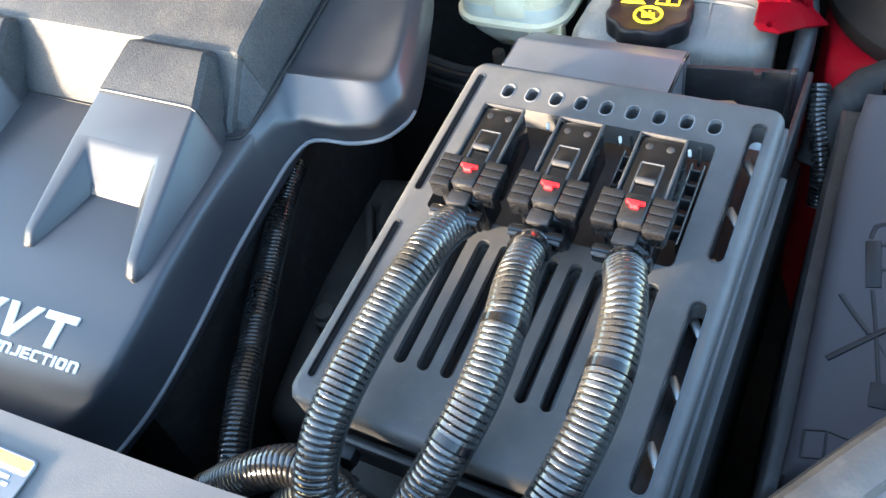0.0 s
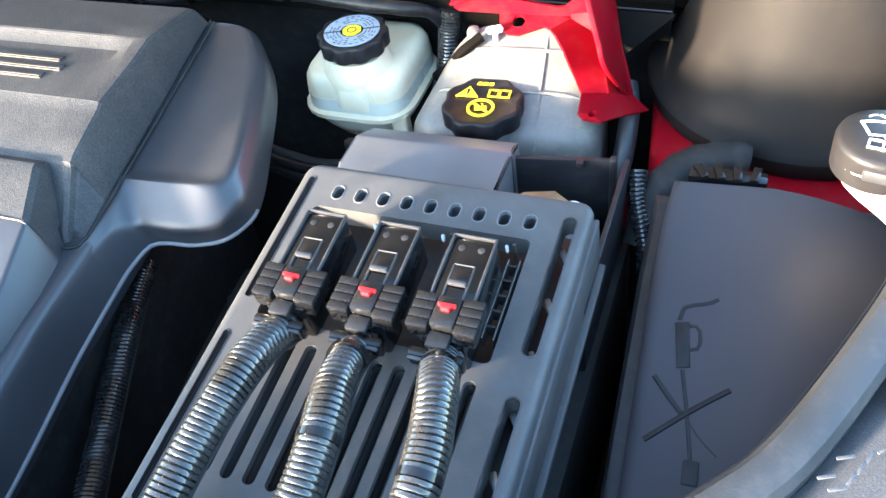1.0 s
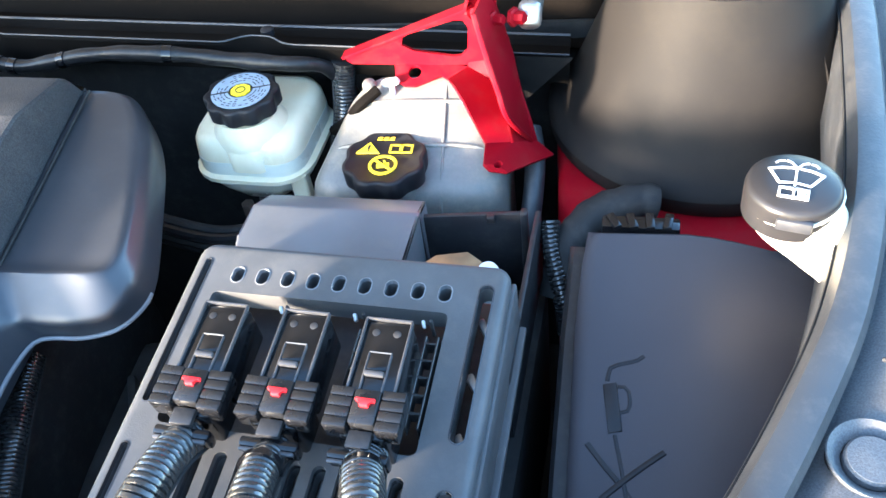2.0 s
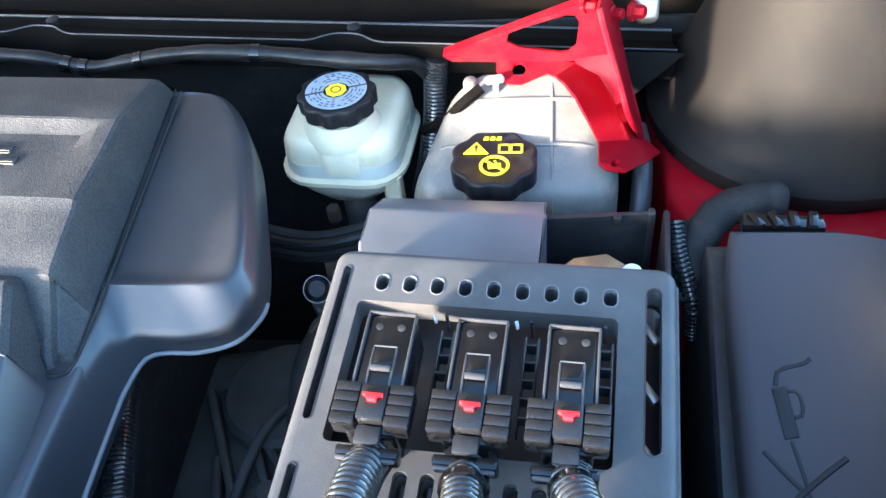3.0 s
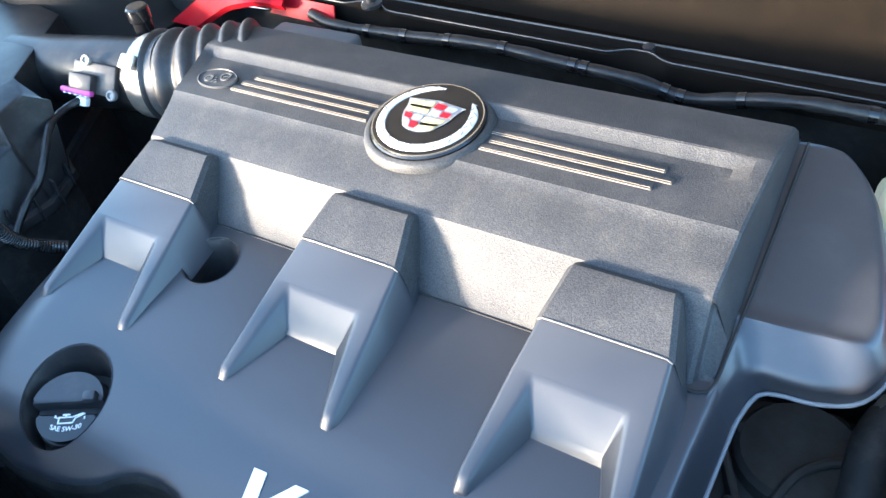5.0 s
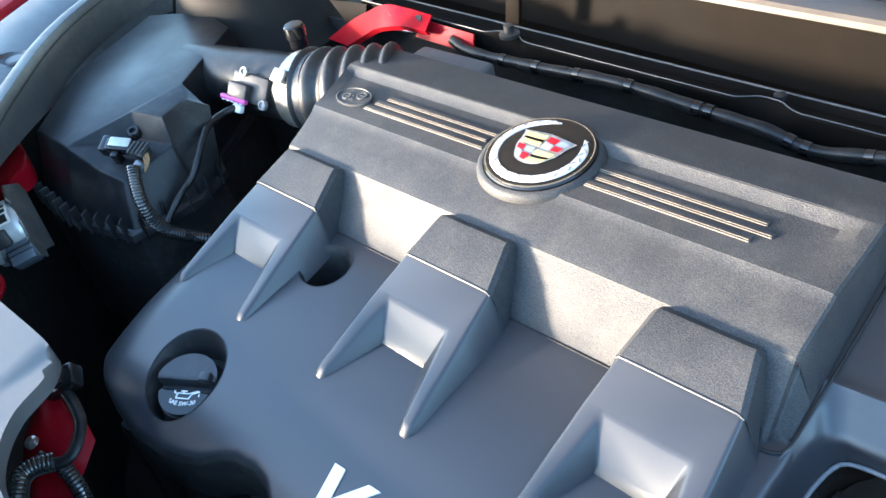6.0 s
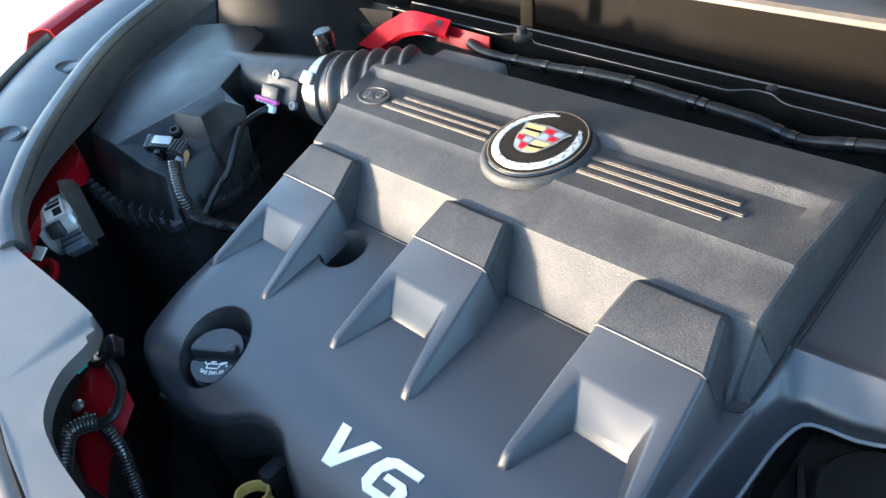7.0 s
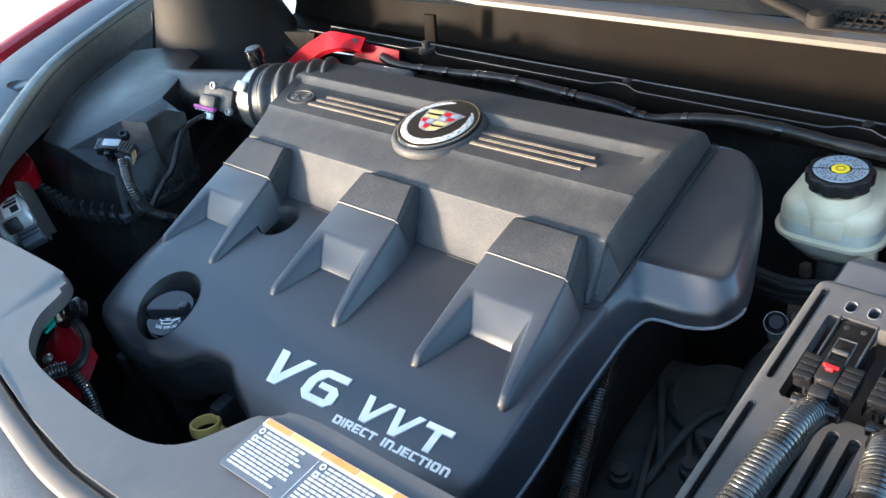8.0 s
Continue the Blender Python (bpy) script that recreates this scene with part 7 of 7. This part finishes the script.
rbox(bm, (0.014, 0.010, 0.008), (-0.004, -0.026, 0.010), 0.002)
part("plug", bm, white_clip, maf, "white wire plug")
lead = thing("sensor_lead", "taped black lead hanging from the air flow sensor", "sensor lead")
bm = sweep(bmesh.new(), [(-1.068, 0.500, 0.938), (-1.0735, 0.4806, 0.9373), (-1.0601, 0.4491, 0.9392), (-1.0457, 0.4223, 0.9267), (-1.0423, 0.4016, 0.9085), (-1.05, 0.382, 0.892), (-1.052, 0.361, 0.875), (-1.05, 0.35, 0.864)], lambda s, w: 0.0042 + 0.0003 * math.sin(s * 260), 10, 0.003)
part("lead", bm, loom_tape, lead)
conduit("ribbed_conduit", [(-1.064, 0.352, 0.946), (-1.059, 0.347, 0.940), (-1.047, 0.338, 0.929), (-1.036, 0.332, 0.916), (-1.033, 0.334, 0.898), (-1.037, 0.345, 0.873), (-1.033, 0.365, 0.851), (-1.02, 0.38, 0.84)], 0.0072, "thin black ribbed conduit from the sensor to the engine")

sensor = thing("pressure_sensor", "black sensor with grey plug on the air box", "sensor", (-1.1046, 0.3762, 0.944), (22, 8, 28))
bm = bmesh.new()
rbox(bm, (0.044, 0.018, 0.014), (-0.012, 0, 0.002), 0.003)
rbox(bm, (0.014, 0.024, 0.018), (-0.036, 0.002, -0.002), 0.003)
rbox(bm, (0.010, 0.012, 0.022), (-0.020, -0.010, -0.008), 0.002)
part("body", bm, gloss_plastic, sensor)
bm = bmesh.new()
lathe(bm, [(0.0095, -0.004), (0.0095, 0.004), (0.0075, 0.007), (0.0045, 0.007), (0.0040, 0.003), (0.0005, 0.003)], 18, (0.000, 0.020, 0.006))
part("screw_boss", bm, gloss_plastic, sensor)
bm = bmesh.new()
rbox(bm, (0.030, 0.014, 0.005), (-0.012, 0.001, 0.0105), 0.0015)
part("tag", bm, steel, sensor, "pale printed tag")
bm = bmesh.new()
rbox(bm, (0.026, 0.020, 0.016), (0.016, -0.006, 0.004), 0.003, (0, 0, -15))
for k in range(4):
    rbox(bm, (0.003, 0.020, 0.003), (0.008 + 0.006 * k, -0.006, 0.013), 0.0008, (0, 0, -15), 1)
part("socket", bm, black_plastic, sensor)
bm = bmesh.new()
for k in range(3):
    sweep(bm, [(0.022 + 0.004 * k, -0.010, 0.008), (0.029 + 0.003 * k, -0.020, 0.006), (0.030, -0.032, -0.002)], 0.0014, 6, 0.004)
part("wire", bm, brown_fibre, sensor, "bare brown wires")
bm = bmesh.new()
rbox(bm, (0.013, 0.022, 0.012), (0.020, -0.030, 0.000), 0.003, (25, 0, -30))
part("plug", bm, label_grey, sensor, "grey wire plug")

sensor.scale = (0.86, 0.86, 0.86)

# ---- front corner: lamp motor, connector, red brace ----
horn = thing("headlamp_back", "silver metal lamp motor drum with a white tag beside the fender", "lamp motor", (-1.2028, 0.2644, 0.8831), (104.0, 51.4, -17.0))
bm = bmesh.new()
lathe(bm, [(0.030, -0.002), (0.033, 0.002), (0.034, 0.006), (0.034, 0.034), (0.032, 0.038), (0.036, 0.040), (0.036, 0.046), (0.030, 0.049), (0.0005, 0.050)], 36)
part("housing", bm, silver_housing, horn)
bm = bmesh.new()
prism(bm, [(-0.047, -0.014), (-0.044, 0.020), (-0.030, 0.026), (-0.022, 0.022), (0.004, 0.027), (0.020, 0.023), (0.026, 0.028), (0.046, 0.020), (0.049, 0.006), (0.040, 0.004), (0.036, -0.020), (-0.036, -0.022)], -0.006, -0.003, 0.0008)
moved(bm, pose(0, 0.004, 0, 10, 0, 0))
part("bracket", bm, steel, horn, "bright jagged metal bracket")
bm = bmesh.new()
rbox(bm, (0.026, 0.022, 0.030), (0.036, 0.022, 0.014), 0.003, (0, 0, 12))
part("ballast", bm, label_grey, horn, "grey plastic block")
for k in range(3):
    part("block_rib", rbox(bmesh.new(), (0.0016, 0.003, 0.028), (0.029 + 0.006 * k, 0.0345 - 0.001 * k, 0.014), 0.0005), black_plastic, horn)
bm = bmesh.new()
rbox(bm, (0.020, 0.014, 0.020), (0.012, 0.032, 0.026), 0.003, (0, 0, -20))
rbox(bm, (0.05, 0.03, 0.04), (-0.004, -0.012, 0.064), 0.006, (0, 0, 20))
part("connector", bm, black_plastic, horn)


def curved_patch(r, a0, a1, z0, z1):
    """A bent rectangle lying on a drum."""
    b = bmesh.new()
    rows = [[b.verts.new((q * math.cos(radians(a0 + (a1 - a0) * i / 8)), q * math.sin(radians(a0 + (a1 - a0) * i / 8)), z)) for q, z in ((r, z0), (r, z1), (r - 0.0012, z1), (r - 0.0012, z0))] for i in range(9)]
    for p, q in zip(rows, rows[1:]):
        for i in range(4):
            b.faces.new((p[i], p[(i + 1) % 4], q[(i + 1) % 4], q[i]))
    b.faces.new(rows[0])
    b.faces.new(rows[-1][::-1])
    return b


tag_part = part("tag", curved_patch(0.0346, 92, 152, 0.006, 0.031), print_white, horn, "white tag with black bars")
for a0, a1, z0, z1 in ((96, 112, 0.009, 0.020), (116, 124, 0.008, 0.028), (128, 134, 0.008, 0.024), (138, 149, 0.020, 0.029)):
    part("print_bar", curved_patch(0.0350, a0, a1, z0, z1), black_plastic, tag_part, "black print that cannot be read")

bm = bmesh.new()
prism(bm, [(-1.320, 0.335), (-1.278, 0.322), (-1.255, 0.312), (-1.243, 0.298), (-1.240, 0.268), (-1.213, 0.227), (-1.175, 0.194), (-1.141, 0.172), (-1.135, 0.160), (-1.215, 0.195), (-1.260, 0.235), (-1.320, 0.300)], 0.895, lambda x, y: 0.915 + 0.10 * (y - 0.23), 0.006, 3)
tagged(part("fender_brace", bm, red_paint), "red painted sheet metal brace under the rail", "brace")
bm = bmesh.new()
prism(bm, [(-1.276, 0.398), (-1.268, 0.405), (-1.294, 0.475), (-1.316, 0.560), (-1.326, 0.650), (-1.345, 0.690), (-1.360, 0.680), (-1.338, 0.640), (-1.326, 0.560), (-1.304, 0.475)], 0.925, lambda x, y: 0.9470 + 0.030 * (y - 0.40), 0.003, 3)
tagged(part("fender_flange", bm, red_paint), "red painted fender flange above the air box", "flange")

brace = thing("radiator_brace", "red painted brace below the edge of the radiator cover", "brace")
bm = bmesh.new()
rows = []
for (x, y, z), w in (((-0.912, 0.132, 0.888), 0.008), ((-0.896, 0.118, 0.884), 0.022), ((-0.880, 0.104, 0.876), 0.030), ((-0.870, 0.086, 0.862), 0.026), ((-0.862, 0.070, 0.842), 0.016), ((-0.855, 0.055, 0.81), 0.010)):
    rows.append([bm.verts.new((x - w, y - w * 0.3, z - 0.012)), bm.verts.new((x - w * 0.3, y + w * 0.1, z + 0.004)), bm.verts.new((x + w * 0.5, y + w * 0.5, z + 0.002)), bm.verts.new((x + w, y + w * 0.9, z - 0.014))])
for r, q in zip(rows, rows[1:]):
    for i in range(3):
        bm.faces.new((r[i], r[i + 1], q[i + 1], q[i]))
shell(bm, 0.003)
part("plate", bm, red_paint, brace, sharp=80)
bm = lathe(bmesh.new(), [(0.006, -0.002), (0.006, 0.002), (0.004, 0.004), (0.0005, 0.004)], 16)
o = part("bolt", bm, steel, brace)
o.matrix_basis = pose(-0.885, 0.095, 0.875, 20, -10, 0)
t = thing("wire_connector", "black connector with green wires below the radiator cover", "connector", (-0.894, 0.143, 0.900), (20, 20, -35))
bm = bmesh.new()
rbox(bm, (0.022, 0.034, 0.016), (0, 0, 0), 0.003)
rbox(bm, (0.016, 0.010, 0.006), (0, 0.004, 0.009), 0.001)
part("shell", bm, gloss_plastic, t)
bm = bmesh.new()
for dx in (-0.003, 0.003):
    sweep(bm, [(dx, -0.015, 0), (dx, -0.026, 0.001), (dx + 0.002, -0.036, 0)], 0.0022, 8, 0.004)
part("wire", bm, teal_wire, t, "green wires")
t = thing("taped_lead", "taped black lead looping over the red brace", "wiring lead")
bm = sweep(bmesh.new(), [(-0.885, 0.139, 0.895), (-0.870, 0.136, 0.890), (-0.852, 0.129, 0.885), (-0.840, 0.115, 0.880), (-0.838, 0.102, 0.876), (-0.848, 0.092, 0.876), (-0.862, 0.090, 0.878)], 0.0055, 12, 0.003, 0.6)
part("lead", bm, loom_tape, t)
conduit("ribbed_conduit", [(-0.846, 0.096, 0.876), (-0.852, 0.084, 0.879), (-0.853, 0.072, 0.880), (-0.845, 0.062, 0.878), (-0.83, 0.045, 0.865)], 0.0085, "black ribbed conduit crossing the red brace")
conduit("ribbed_conduit", [(-0.846, 0.098, 0.872), (-0.826, 0.096, 0.855), (-0.812, 0.088, 0.825), (-0.804, 0.078, 0.78)], 0.0065, "thin black ribbed conduit dropping into the bay")

dip = thing("dipstick", "yellow plastic dipstick handle ring in the front gap", "dipstick", (-0.7165, 0.150, 0.800), (-14, 0, 20))
bm = bmesh.new()
lathe(bm, [(0.0130, -0.005), (0.0152, -0.006), (0.0168, -0.005), (0.0170, 0.003), (0.0160, 0.0055), (0.0140, 0.0055), (0.0130, 0.003)], 36, closed=True)
part("ring", bm, yellow_handle, dip)
bm = bmesh.new()
sweep(bm, [(0.013, 0.004, -0.003), (0.020, 0.004, -0.012), (0.022, 0.003, -0.035)], 0.005, 12, 0.005)
part("stem", bm, yellow_handle, dip)
for (x, y, z, a) in ((-0.80, 0.12, 0.70, 0), (-0.70, 0.10, 0.68, 20), (-0.76, 0.08, 0.66, -15), (-0.64, 0.09, 0.70, 30)):
    bm = rbox(bmesh.new(), (0.06, 0.05, 0.05), (x, y, z), 0.01, (0, 15, a), 2)
    tagged(part("engine_bracket", bm, dark_part), "sooty dark metal bracket in front of the engine", "bracket")

t = thing("lamp_cap", "red rubber ring cap with a white tag beside the lamp", "cap", (-1.158, 0.178, 0.862), (25, 10, 0))
bm = bmesh.new()
lathe(bm, [(0.013, -0.004), (0.021, -0.005), (0.023, 0.0), (0.021, 0.005), (0.014, 0.004)], 28, closed=True)
part("ring", bm, red_paint, t)
bm = bmesh.new()
rbox(bm, (0.020, 0.018, 0.003), (-0.022, 0.018, 0.008), 0.001, (0, 0, 20))
part("tag", bm, white_clip, t, "white plastic tag")
